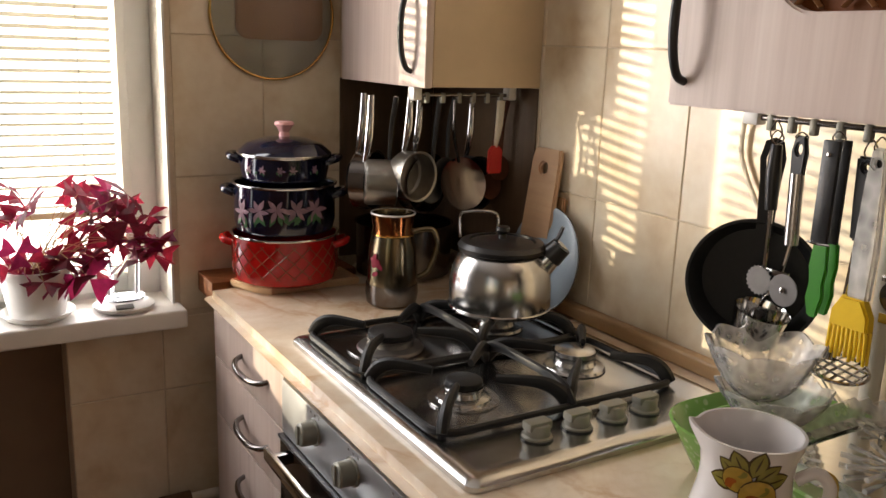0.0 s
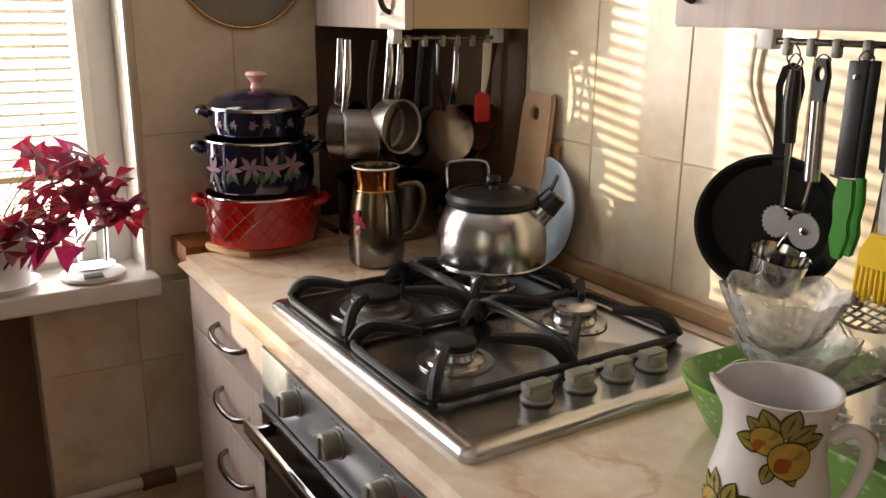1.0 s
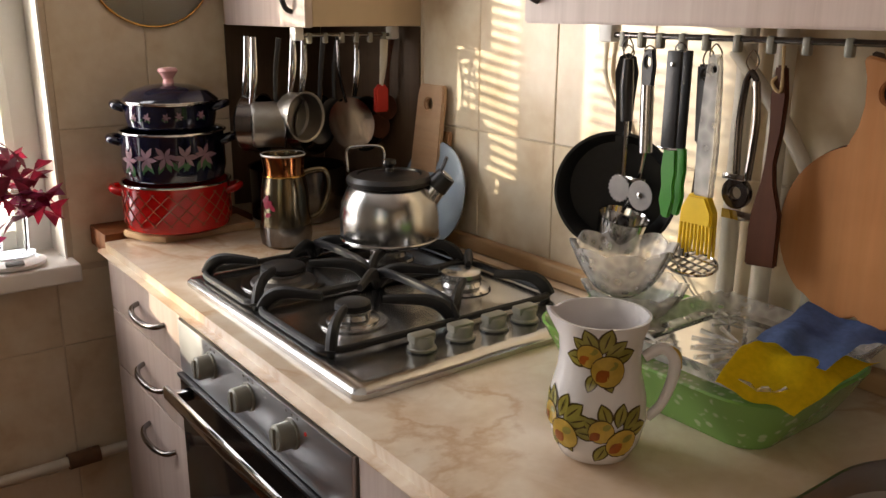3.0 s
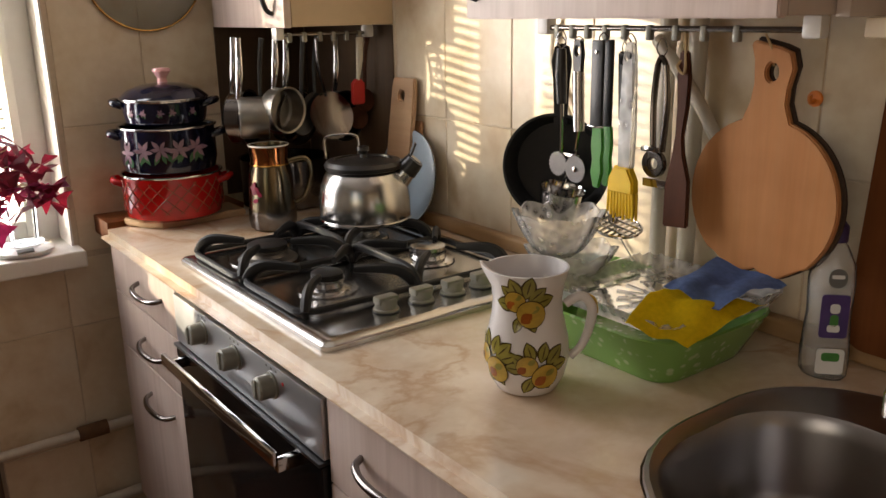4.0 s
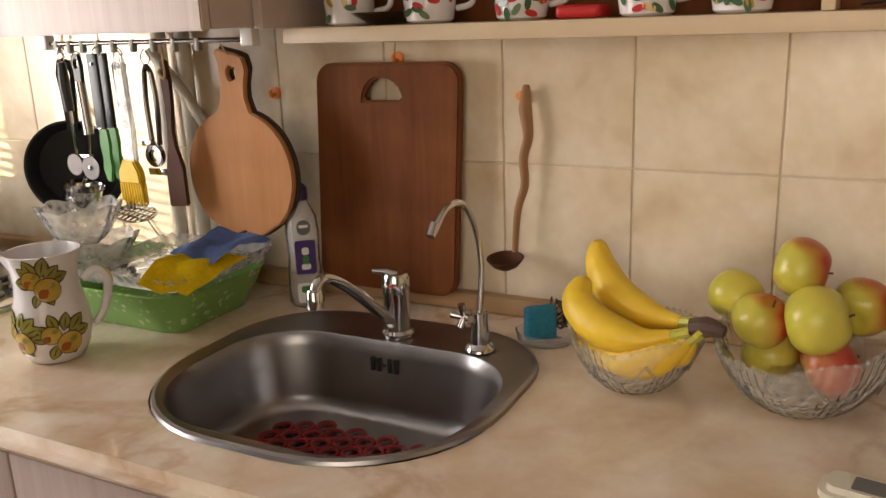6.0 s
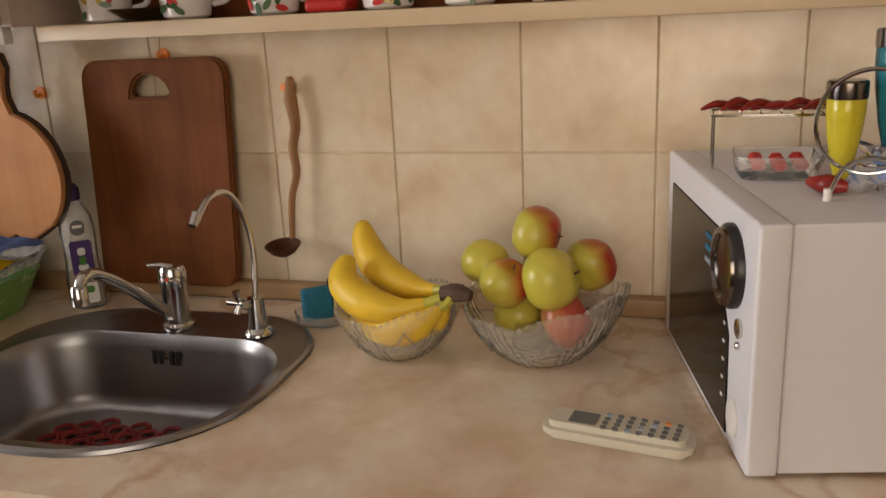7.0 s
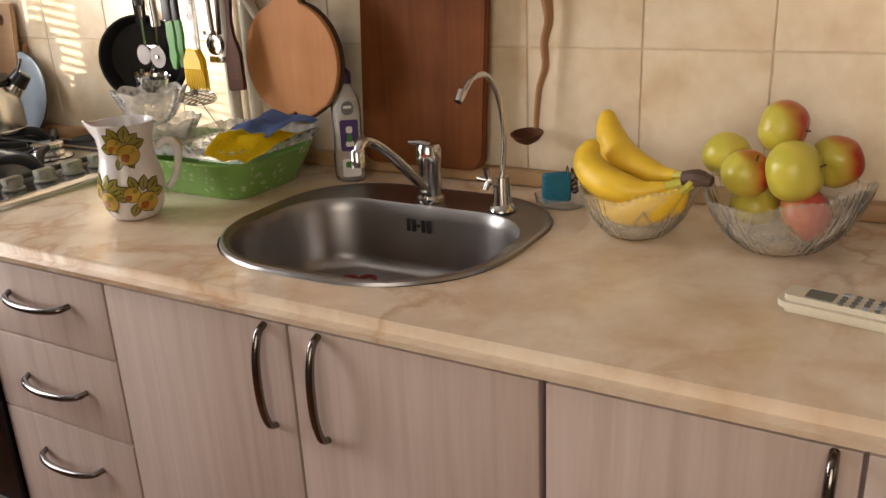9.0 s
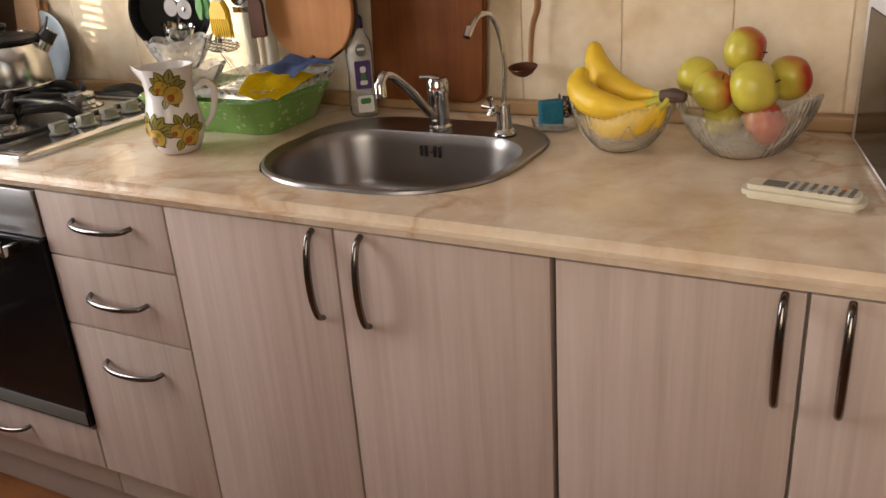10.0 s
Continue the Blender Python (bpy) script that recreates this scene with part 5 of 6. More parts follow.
def kettle():
    x, y, z = -0.210, -0.578, WT + 0.0515
    t = thing("kettle", (x, y, z), "brushed steel whistling kettle with black handle on the hob", "kettle")
    m = pose(x, y, z)
    part("kettle_body", lathe([(0.088, 0.0), (0.0925, 0.003), (0.094, 0.010), (0.094, 0.048), (0.090, 0.075), (0.080, 0.098), (0.068, 0.112), (0.058, 0.117), (0, 0.123)], 60, m), "steel", t)
    part("base_seam", ring((x, y, z + 0.008), 0.094, 0.0022, "z", 56), "chrome", t)
    # flat black grip bent over the lid
    d = Vector((0.74, -0.67, 0))
    e = Vector((0.67, 0.74, 0))
    c = Vector((x, y, z))
    part("collar", lathe([(0.067, 0.106), (0.079, 0.110), (0.081, 0.118), (0.075, 0.126), (0.061, 0.128), (0.060, 0.116)], 48, m), "black", t, "black plastic collar")
    part("lid", lathe([(0.060, 0.118), (0.058, 0.125), (0.035, 0.130), (0, 0.132)], 44, m), "black", t)
    part("lid_knob", lathe([(0.008, 0.130), (0.007, 0.138), (0.013, 0.146), (0.012, 0.153), (0, 0.156)], 24, m), "black", t)
    hz = z + 0.128
    part("grip_wire", tube([c - d * 0.078 + Vector((0, 0, 0.128)), c - d * 0.080 + Vector((0, 0, 0.165)), c - d * 0.066 + Vector((0, 0, 0.176)), c - d * 0.022 + Vector((0, 0, 0.178)), c - d * 0.010 + Vector((0, 0, 0.168)), c - d * 0.010 + Vector((0, 0, 0.138))], 0.0028, 8, 5), "chrome", t, "folding wire handle")
    s0, s1 = c + d * 0.072 + Vector((0, 0, 0.085)), c + d * 0.108 + Vector((0, 0, 0.126))
    part("spout_neck", tube([s0, (s0 + s1) / 2], [0.024, 0.021], 20, 0), "steel", t)
    w = part("whistle", tube([(s0 + s1) / 2 - (s1 - s0) * 0.05, s1], [0.0225, 0.019], 20, 0), "black", t, "black whistle cap")
    part("whistle_plate", tube([s1, s1 + (s1 - s0).normalized() * 0.002], 0.012, 18, 0), "chrome", w)
    part("whistle_lever", tube([(s0 + s1) / 2 + Vector((0, 0, 0.018)), (s0 + s1) / 2 + Vector((0, 0, 0.034)) + d * 0.01, s1 + Vector((0, 0, 0.034))], 0.006, 8, 4, flat=0.6), "black", w)


kettle()
m = Matrix.Translation((-0.040, -0.486, WT + 0.106)) @ Matrix.Rotation(radians(-80), 4, "Y") @ Matrix.Rotation(radians(0), 4, "X")
t = thing("pan_lid", (-0.04, -0.508, WT), "blue-grey enamel pan lid leaning against the tiles", "lid")
part("lid_disc", lathe([(0.105, 0.0), (0.107, 0.003), (0.100, 0.006), (0.080, 0.003), (0.05, 0.006), (0, 0.008), (0, 0.005), (0.08, 0.0)], 56, m), "bluegrey", t)
b = ring((0, 0, 0), 0.1055, 0.002, "z", 56)
b.transform(m)
part("rim", b, "darkchrome", t)
t = thing("chopping_board", (-0.045, -0.44, WT), "pale wooden chopping boards leaning in the corner by the wall", "cutting board")
mm = Matrix.Translation((-0.045, -0.452, WT + 0.001)) @ Matrix.Rotation(radians(7), 4, "Y") @ on_east(0, 0, 0)
part("board", slab([(-0.055, 0), (0.045, 0), (0.040, 0.30), (0.036, 0.325), (-0.045, 0.325), (-0.050, 0.30)], 0.012, mm, 0.003, hole=disc(0.012, 16, -0.008, 0.285)), "beech", t)
mm = Matrix.Translation((-0.022, -0.470, WT + 0.001)) @ Matrix.Rotation(radians(5), 4, "Y") @ on_east(0, 0, 0)
part("board", slab([(-0.045, 0), (0.035, 0), (0.035, 0.23), (-0.045, 0.23)], 0.010, mm, 0.003), "pale", t)


# ---- window sill ----
def plant():
    x, y, z = -0.928, 0.055, SILL + 0.0005
    t = thing("potted_plant", (x, y, z), "purple shamrock plant in a white pot on the sill", "plant")
    part("saucer", shell([(0.055, 0), (0.062, 0.004), (0.072, 0.016)], 0.003, 40, pose(x, y, z)), "white", t, "white plastic saucer")
    part("flower_pot", shell([(0.050, 0), (0.053, 0.004), (0.066, 0.085), (0.070, 0.087), (0.071, 0.105)], 0.003, 44, pose(x, y, z + 0.004)), "white", t, "white plastic flower pot")
    part("soil", lathe([(0, 0.088), (0.03, 0.092), (0.064, 0.090), (0, 0.080)], 30, pose(x, y, z)), "soil", t)
    rnd = random.Random(11)
    for k in range(52):
        if k < 30:
            tip = Vector((x + rnd.uniform(0.07, 0.245), y + rnd.uniform(-0.07, 0.02), z + rnd.uniform(0.085, 0.265)))
            if tip.x > x + 0.2:
                tip.z = z + rnd.uniform(0.10, 0.22)
        elif k < 46:
            tip = Vector((x + rnd.uniform(-0.07, 0.12), y + rnd.uniform(-0.10, 0.0), z + rnd.uniform(0.085, 0.16)))
        else:
            tip = Vector((x + rnd.uniform(-0.09, 0.02), y + rnd.uniform(-0.05, 0.02), z + rnd.uniform(0.20, 0.30)))
        foot = Vector((x + rnd.uniform(-0.035, 0.035), y + rnd.uniform(-0.035, 0.035), z + 0.09))
        mid = (foot + tip) / 2 + Vector((0, 0, 0.035))
        part("leaf_stalk", tube([foot, mid, tip], 0.0011, 5, 5), "stalk", t)
        b = bmesh.new()
        s = rnd.uniform(0.034, 0.050)
        tilt = Euler((radians(rnd.uniform(-75, -15)), radians(rnd.uniform(-40, 40)), radians(rnd.uniform(0, 360)))).to_matrix().to_4x4()
        for j in range(3):
            a = radians(120 * j + rnd.uniform(-10, 10))
            droop = rnd.uniform(0.15, 0.55)
            q = Matrix.Translation(tip) @ tilt @ Matrix.Rotation(a, 4, "Z")
            prof = [(0, 0, 0), (0.55 * s, 0.42 * s, -droop * s * 0.25), (1.0 * s, 0.62 * s, -droop * s * 0.6), (0.86 * s, 0.0, -droop * s * 0.2), (1.0 * s, -0.62 * s, -droop * s * 0.6), (0.55 * s, -0.42 * s, -droop * s * 0.25)]
            v = [b.verts.new(q @ Vector(p)) for p in prof]
            b.faces.new((v[0], v[1], v[2], v[3]))
            b.faces.new((v[0], v[3], v[4], v[5]))
        bmesh.ops.solidify(b, geom=b.faces[:], thickness=0.0005)
        part("leaf", b, "pinkleaf" if k % 5 == 0 else "leaf", t, smooth=False)


plant()


def kitchen_scale():
    x, y, z = -0.758, 0.052, SILL + 0.0005
    t = thing("kitchen_scale", (x, y, z), "round white kitchen scale with a small display on the sill", "scale")
    part("scale_body", lathe([(0.052, 0), (0.062, 0.003), (0.063, 0.010), (0.050, 0.016), (0.035, 0.020), (0, 0.020)], 48, pose(x, y, z)), "white", t)
    part("glass_plate", lathe([(0.046, 0.021), (0.046, 0.024), (0, 0.024), (0, 0.0212)], 48, pose(x, y + 0.012, z)), "glass", t, "clear glass weighing plate")
    m = Matrix.Translation((x - 0.008, y - 0.052, z + 0.0165)) @ Matrix.Rotation(radians(22), 4, "X")
    part("display", box(-0.018, 0.018, -0.007, 0.007, -0.001, 0.002, 0.0006, m=m), "grey", t, "grey liquid-crystal display")
    g = thing("glass_tumbler", (x + 0.005, y + 0.012, z + 0.0245), "clear glass tumbler standing on the kitchen scale", "glass")
    part("tumbler", shell([(0.026, 0), (0.029, 0.004), (0.033, 0.085)], 0.002, 36, pose(x + 0.005, y + 0.012, z + 0.0247)), "glass", g)


kitchen_scale()

# ---- pipes ----
t = thing("heating_pipe", (-0.8, NY - 0.03, 0.37), "old white heating pipes along the window wall", "pipe", "pipes")
part("pipe", tube([(-1.6, NY - 0.03, 0.340), (-0.57, NY - 0.03, 0.347)], 0.012, 14, 0), "pipe", t)
part("pipe_joint", tube([(-0.71, NY - 0.03, 0.346), (-0.64, NY - 0.03, 0.347)], 0.019, 14, 0), "rust", t, "rusty pipe joint")
part("pipe", tube([(-1.6, NY - 0.03, 0.13), (-0.56, NY - 0.03, 0.145)], 0.014, 14, 0), "pipe", t)
for k, (py, r, pts) in enumerate(((-1.187, 0.013, None), (-1.243, 0.014, None), (-1.318, 0.011, None))):
    t = thing("gas_pipe", (-0.02, py, WT), "white painted gas pipe running up the tiled wall", "pipe", "pipes")
    part("pipe", tube([(-0.022, py, WT + 0.031), (-0.022, py, 2.0 if k != 2 else 1.12)], r, 14, 0), "pipe", t)
t = thing("gas_pipe", (-0.03, -1.25, 1.12), "slanting white gas pipe behind the utensils", "pipe", "pipes")
part("pipe", tube([(-0.04, -1.18, 1.30), (-0.04, -1.255, 1.22), (-0.04, -1.318, 1.13)], 0.010, 12, 4), "pipe", t)
part("elbow", tube([(-0.04, -1.31, 1.14), (-0.03, -1.318, 1.118), (-0.022, -1.318, 1.09)], 0.014, 12, 4), "pipe", t)
t = thing("cable", (-0.01, -0.93, 1.25), "cream electric cable looping down the tiles", "cable")
part("cord", tube([(-0.012, -0.925, 1.334), (-0.010, -0.918, 1.26), (-0.010, -0.935, 1.215), (-0.012, -0.965, 1.17), (-0.012, -1.0, 1.10)], 0.004, 8, 6), "pipe", t)
t = thing("thin_wire", (-0.01, -1.1, 0.95), "thin grey wire along the tiles", "cable")
part("cord", tube([(-0.006, -1.06, 1.0), (-0.006, -1.12, 0.93), (-0.006, -1.16, WT + 0.031)], 0.0014, 6, 5), "grey", t)


# ---- beside the hob ----
def quad_dish(t, x0, x1, y0, y1, z0, h, flare, thick, mat_, r=0.04):
    cx, cy = (x0 + x1) / 2, (y0 + y1) / 2
    w, l = x1 - x0, y1 - y0

    def o(i, z):
        return [(x, y, z) for x, y in rounded(w + 2 * i, l + 2 * i, max(0.008, r + i), 6, cx, cy)]
    loops = [o(-0.05, z0), o(-0.004, z0), o(0.002, z0 + 0.008), o(flare * 0.6, z0 + h * 0.6), o(flare, z0 + h - 0.002), o(flare - thick * 0.5, z0 + h), o(flare - thick, z0 + h - 0.002), o(-thick, z0 + 0.010), o(-0.05, z0 + 0.008)]
    b = loop_sheet(loops)
    b.faces.new([v for v in list(b.verts)[:len(loops[0])]][::-1])
    return b


t = thing("baking_dish", (-0.20, -1.245, WT), "green glazed baking dish with small white flowers", "dish")
part("dish", quad_dish(t, -0.292, -0.105, -1.425, -1.112, WT + 0.0005, 0.072, 0.036, 0.006, "green"), "green", t)
t = thing("ramekin", (-0.25, -1.155, WT), "small white bowl with green rim inside the baking dish", "bowl")
part("bowl_body", shell([(0.030, 0), (0.036, 0.004), (0.046, 0.066)], 0.003, 36, pose(-0.235, -1.165, WT + 0.010)), "greenin", t)


def crystal_tray():
    t = thing("crystal_tray", (-0.185, -1.315, WT + 0.073), "cut-crystal glass tray lying across the baking dish", "tray")
    b = bmesh.new()
    z = WT + 0.0745
    cx, cy, w, l = -0.195, -1.335, 0.225, 0.225

    def o(i, dz):
        pts = rounded(w + 2 * i, l + 2 * i, 0.03, 8, cx, cy)
        return [(x, y, z + dz + (0.003 * math.sin(k * 1.9) if dz > 0.015 else 0)) for k, (x, y) in enumerate(pts)]
    part("tray_body", loop_sheet([o(-0.02, 0.004), o(-0.004, 0.006), o(0.008, 0.022), o(0.011, 0.022), o(0.0, 0.002), o(-0.03, 0.0)]), "smoked", t)
    for k in range(12):
        a = 2 * math.pi * k / 12
        part("cut_ray", tube([(cx + 0.010 * math.cos(a), cy + 0.010 * math.sin(a), z + 0.006), (cx + 0.060 * math.cos(a), cy + 0.060 * math.sin(a), z + 0.0065)], [0.0012, 0.0035], 5, 0), "smoked", t)
    for sx in (-1, 1):
        for sy in (-1, 1):
            for k in range(5):
                a = 2 * math.pi * k / 5
                part("cut_ray", tube([(cx + sx * 0.075, cy + sy * 0.07, z + 0.006), (cx + sx * 0.075 + 0.022 * math.cos(a), cy + sy * 0.07 + 0.022 * math.sin(a), z + 0.0065)], [0.001, 0.0028], 5, 0), "smoked", t)


crystal_tray()


def petal_bowl(x, y, z, r, h, mat_, label, tilt=0.0):
    t = thing("glass_bowl", (x, y, z), label, "bowl", "glass bowls")

    def wave(a, i):
        f = i / 9
        return 1 + 0.010 * min(1, 2 * f) * math.cos(16 * a) + 0.035 * f * math.cos(8 * a), 0.007 * f * f * abs(math.cos(4 * a))
    prof = [(r * q, h * k) for q, k in ((0.34, 0), (0.40, 0.05), (0.52, 0.14), (0.62, 0.25), (0.71, 0.38), (0.79, 0.52), (0.86, 0.66), (0.92, 0.80), (0.975, 0.92), (1.0, 1.0))]
    part("bowl_body", shell(prof, 0.0028, 96, Matrix.Translation((x, y, z)) @ Matrix.Rotation(radians(tilt), 4, "X"), wave), mat_, t)


petal_bowl(-0.210, -1.175, WT + 0.070, 0.069, 0.046, "smoked", "shallow frosted glass bowl with a petal rim")
petal_bowl(-0.234, -1.172, WT + 0.112, 0.068, 0.064, "smoked", "frosted glass bowl with petal rim stacked on another")


def fruit_jug():
    x, y, z = -0.418, -1.306, WT + 0.0005
    t = thing("china_jug", (x, y, z), "white china jug painted with yellow pears", "jug")
    m = pose(x, y, z)
    sp = math.atan2(0.62, -0.78)

    def wave(a, i):
        d = math.cos(a - sp)
        lip = max(0.0, d) ** 40
        return (1 + 0.16 * lip, 0.007 * lip) if i >= 8 else (1, 0)
    prof = [(0.034, 0), (0.039, 0.003), (0.048, 0.020), (0.0540, 0.046), (0.0520, 0.072), (0.0452, 0.10), (0.0435, 0.120), (0.0455, 0.138), (0.0505, 0.155), (0.052, 0.162)]
    b = part("jug_body", shell(prof, 0.003, 64, m, wave), "china", t)
    d = Vector((0.78, -0.62, 0))
    c = Vector((x, y, z))
    h = part("jug_handle", tube([c + d * 0.048 + Vector((0, 0, 0.112)), c + d * 0.066 + Vector((0, 0, 0.122)), c + d * 0.080 + Vector((0, 0, 0.112)), c + d * 0.081 + Vector((0, 0, 0.090)), c + d * 0.071 + Vector((0, 0, 0.058)), c + d * 0.056 + Vector((0, 0, 0.040))], [0.006, 0.0065, 0.007, 0.0065, 0.0055, 0.005], 12, 6), "china", t)
    part("gilt_band", tube([c + d * 0.0735 + Vector((0, 0, 0.122)), c + d * 0.0835 + Vector((0, 0, 0.115)), c + d * 0.0855 + Vector((0, 0, 0.10))], 0.0045, 8, 4), "fruitpaint_y", h, "worn brown paint on the handle")

    def decal(angle, height, size, mat_, stretch=1.0, turn=0.0, lift=0.0006, pointed=False):
        """A painted spot that follows the jug's belly."""
        n = 16
        q = bmesh.new()
        ctr = None
        ringv = []
        for k in range(n + 1):
            if k == 0:
                u = v = 0.0
            else:
                a = 2 * math.pi * k / n
                u0, v0 = size * math.cos(a), size * stretch * math.sin(a) * (abs(math.sin(a)) if pointed else 1)
                u, v = u0 * math.cos(turn) - v0 * math.sin(turn), u0 * math.sin(turn) + v0 * math.cos(turn)
            hh = height + v
            r = float(np.interp(hh, [p[1] for p in prof], [p[0] for p in prof])) + lift
            aa = angle + u / r
            vert = q.verts.new((x + r * math.cos(aa), y + r * math.sin(aa), z + hh))
            if k == 0:
                ctr = vert
            else:
                ringv.append(vert)
        for k in range(n):
            q.faces.new((ctr, ringv[k], ringv[(k + 1) % n]))
        part("painted_fruit", q, mat_, b)
    rnd = random.Random(12)
    for ang, hh in ((radians(-138), 0.120), (radians(-118), 0.040), (radians(172), 0.044)):
        rr = 0.052
        for k, a in enumerate((15, 48, 80, 112, 145, 172, -60, -105)):
            a = radians(a + rnd.uniform(-8, 8))
            far = rnd.uniform(0.025, 0.030)
            la, lh = ang + far * math.cos(a) / rr, hh + 0.004 + far * 0.85 * math.sin(a)
            size = 1.25 * rnd.uniform(0.0095, 0.0125) * (0.8 if k > 5 else 1)
            decal(la, lh, size + 0.0016, "fruitpaint_b", 0.62, a, 0.0005 + k * 0.00003, True)
            decal(la, lh, size, "fruitpaint_g", 0.52, a, 0.0009 + k * 0.00003, True)
            decal(la, lh, size * 0.7, "fruitpaint_b", 0.10, a, 0.0013 + k * 0.00003, True)
        for k, (da, dz, sz) in enumerate(((-0.24, 0.009, 0.0135), (0.20, -0.006, 0.0175))):
            up = 0.0006 * k
            decal(ang + da, hh + dz, sz + 0.0009, "fruitpaint_b", 1.0, 0, 0.0014 + up)
            decal(ang + da, hh + dz, sz, "fruitpaint_y", 0.96, 0, 0.0017 + up)
            decal(ang + da - 0.12, hh + dz - 0.005, sz * 0.50, "blushpaint", 0.8, 0.7, 0.0019 + up, True)
            decal(ang + da + 0.10, hh + dz + 0.006, sz * 0.36, "fruitpaint_g", 0.7, 0.5, 0.0019 + up)


fruit_jug()


def cloth(name, mat_, label, corners, drop, seed, z_edge):
    """A limp cloth: a bent sheet over the rim of the dish with soft folds."""
    rnd = random.Random(seed)
    n = 18
    p = [Vector(c) for c in corners]
    b = bmesh.new()
    grid = []
    ph = rnd.uniform(0, 6)
    for i in range(n + 1):
        row = []
        for j in range(n + 1):
            u, v = i / n, j / n
            q = (p[0] * (1 - u) + p[1] * u) * (1 - v) + (p[3] * (1 - u) + p[2] * u) * v
            q = q + Vector((0, 0, 0.0035 * math.sin(7 * u + ph + 2.5 * v) + 0.003 * math.sin(9 * v - 3 * u + ph) + 0.004 * noise.noise(Vector((u * 5, v * 5, seed)))))
            q.z -= drop * max(0, u - 0.55) ** 1.5 * 2
            row.append(b.verts.new(q))
        grid.append(row)
    for i in range(n):
        for j in range(n):
            b.faces.new((grid[i][j], grid[i + 1][j], grid[i + 1][j + 1], grid[i][j + 1]))
    bmesh.ops.solidify(b, geom=b.faces[:], thickness=0.003)
    return solo(name, b, mat_, corners[0], label, "cloth", "cleaning cloths")


cloth("cleaning_cloth", "cloth_yellow", "crumpled yellow cleaning cloth hanging over the dish edge", [(-0.215, -1.386, 0.997), (-0.336, -1.396, 0.990), (-0.322, -1.480, 0.977), (-0.170, -1.488, 0.983)], 0.030, 5, 0.95)
cloth("cleaning_cloth", "cloth_blue", "folded blue cleaning cloth lying on a yellow one", [(-0.120, -1.370, 1.003), (-0.258, -1.390, 1.007), (-0.252, -1.470, 0.996), (-0.115, -1.476, 0.998)], 0.012, 8, 0.96)


# ---- round the sink ----
def soap_bottle():
    x, y, z = -0.090, -1.522, WT + 0.0005
    t = thing("soap_bottle", (x, y, z), "clear bottle of washing-up liquid with violet cap and label", "bottle")
    m = pose(x, y, z) @ Matrix.Diagonal((0.68, 0.92, 1.06, 1)) @ Matrix.Rotation(radians(20), 4, "Z")
    part("bottle_body", shell([(0.030, 0), (0.034, 0.005), (0.035, 0.03), (0.031, 0.08), (0.033, 0.12), (0.030, 0.145), (0.018, 0.165), (0.013, 0.172)], 0.0015, 40, m), "clearplastic", t)
    c = part("cap", lathe([(0.016, 0.168), (0.016, 0.186), (0.010, 0.192), (0.006, 0.194), (0.006, 0.212), (0.004, 0.216), (0, 0.217)], 28, pose(x, y, z) @ Matrix.Diagonal((0.85, 0.85, 1.08, 1))), "capviolet", t, "violet push-pull cap")
    d = Vector((-0.74, -0.67, 0)).normalized()
    side = Vector((-d.y, d.x, 0))
    rot = Matrix((( -side.x, 0, d.x, 0), (-side.y, 0, d.y, 0), (0, 1, 0, 0), (0, 0, 0, 1)))

    def label(w, h, dz, dist, mat_, r=0.006):
        part("label", slab(rounded(w * 0.84, h * 0.96, r * 0.8, 5), 0.0006, Matrix.Translation(Vector((x, y, z + dz * 1.06)) + d * (dist - 0.0040)) @ rot, 0), mat_, t)
    label(0.040, 0.060, 0.085, 0.0335, "purple")
    label(0.014, 0.013, 0.095, 0.0343, "labelwhite", 0.005)
    label(0.012, 0.016, 0.080, 0.0343, "labelgreen", 0.005)
    label(0.018, 0.010, 0.070, 0.0343, "labelwhite", 0.004)
    label(0.040, 0.036, 0.028, 0.0350, "labelwhite")
    label(0.026, 0.012, 0.034, 0.0358, "labelgreen", 0.005)
    label(0.026, 0.026, 0.132, 0.0320, "grey", 0.0129)
    label(0.018, 0.005, 0.134, 0.0328, "labelwhite", 0.002)


soap_bottle()


def mixer_tap():
    x, y, z = -0.165, -1.742, WT + 0.0035
    t = thing("mixer_tap", (x, y, z), "chrome mixer tap with a slanting spout behind the sink", "tap")
    part("tap_body", lathe([(0.024, 0), (0.024, 0.006), (0.0195, 0.010), (0.0195, 0.062), (0.021, 0.066), (0.0215, 0.090), (0.018, 0.098), (0, 0.100)], 36, pose(x, y, z)), "chrome", t)
    part("lever", tube([(x, y, z + 0.096), (x - 0.008, y + 0.012, z + 0.101), (x - 0.014, y + 0.030, z + 0.102)], [0.014, 0.010, 0.006], 10, 4, flat=0.6), "chrome", t)
    s = part("spout", tube([(x - 0.012, y + 0.002, z + 0.022), (x - 0.05, y + 0.004, z + 0.055), (x - 0.11, y + 0.006, z + 0.105), (x - 0.155, y + 0.008, z + 0.134), (x - 0.180, y + 0.009, z + 0.136), (x - 0.190, y + 0.009, z + 0.122)], [0.0095, 0.009, 0.0085, 0.0082, 0.0082, 0.0082], 14, 6), "chrome", t)
    part("aerator", lathe([(0.0108, 0), (0.0108, 0.022), (0.0085, 0.026), (0, 0.026)], 24, pose(x - 0.191, y + 0.009, z + 0.104)), "chrome", s)
    part("marker", lathe([(0.003, 0), (0.003, 0.001), (0, 0.0012)], 10, Matrix.Translation((x - 0.0214, y - 0.004, z + 0.082)) @ Matrix.Rotation(radians(-90), 4, "Y")), "redsil", t, "red and blue temperature dot")


mixer_tap()


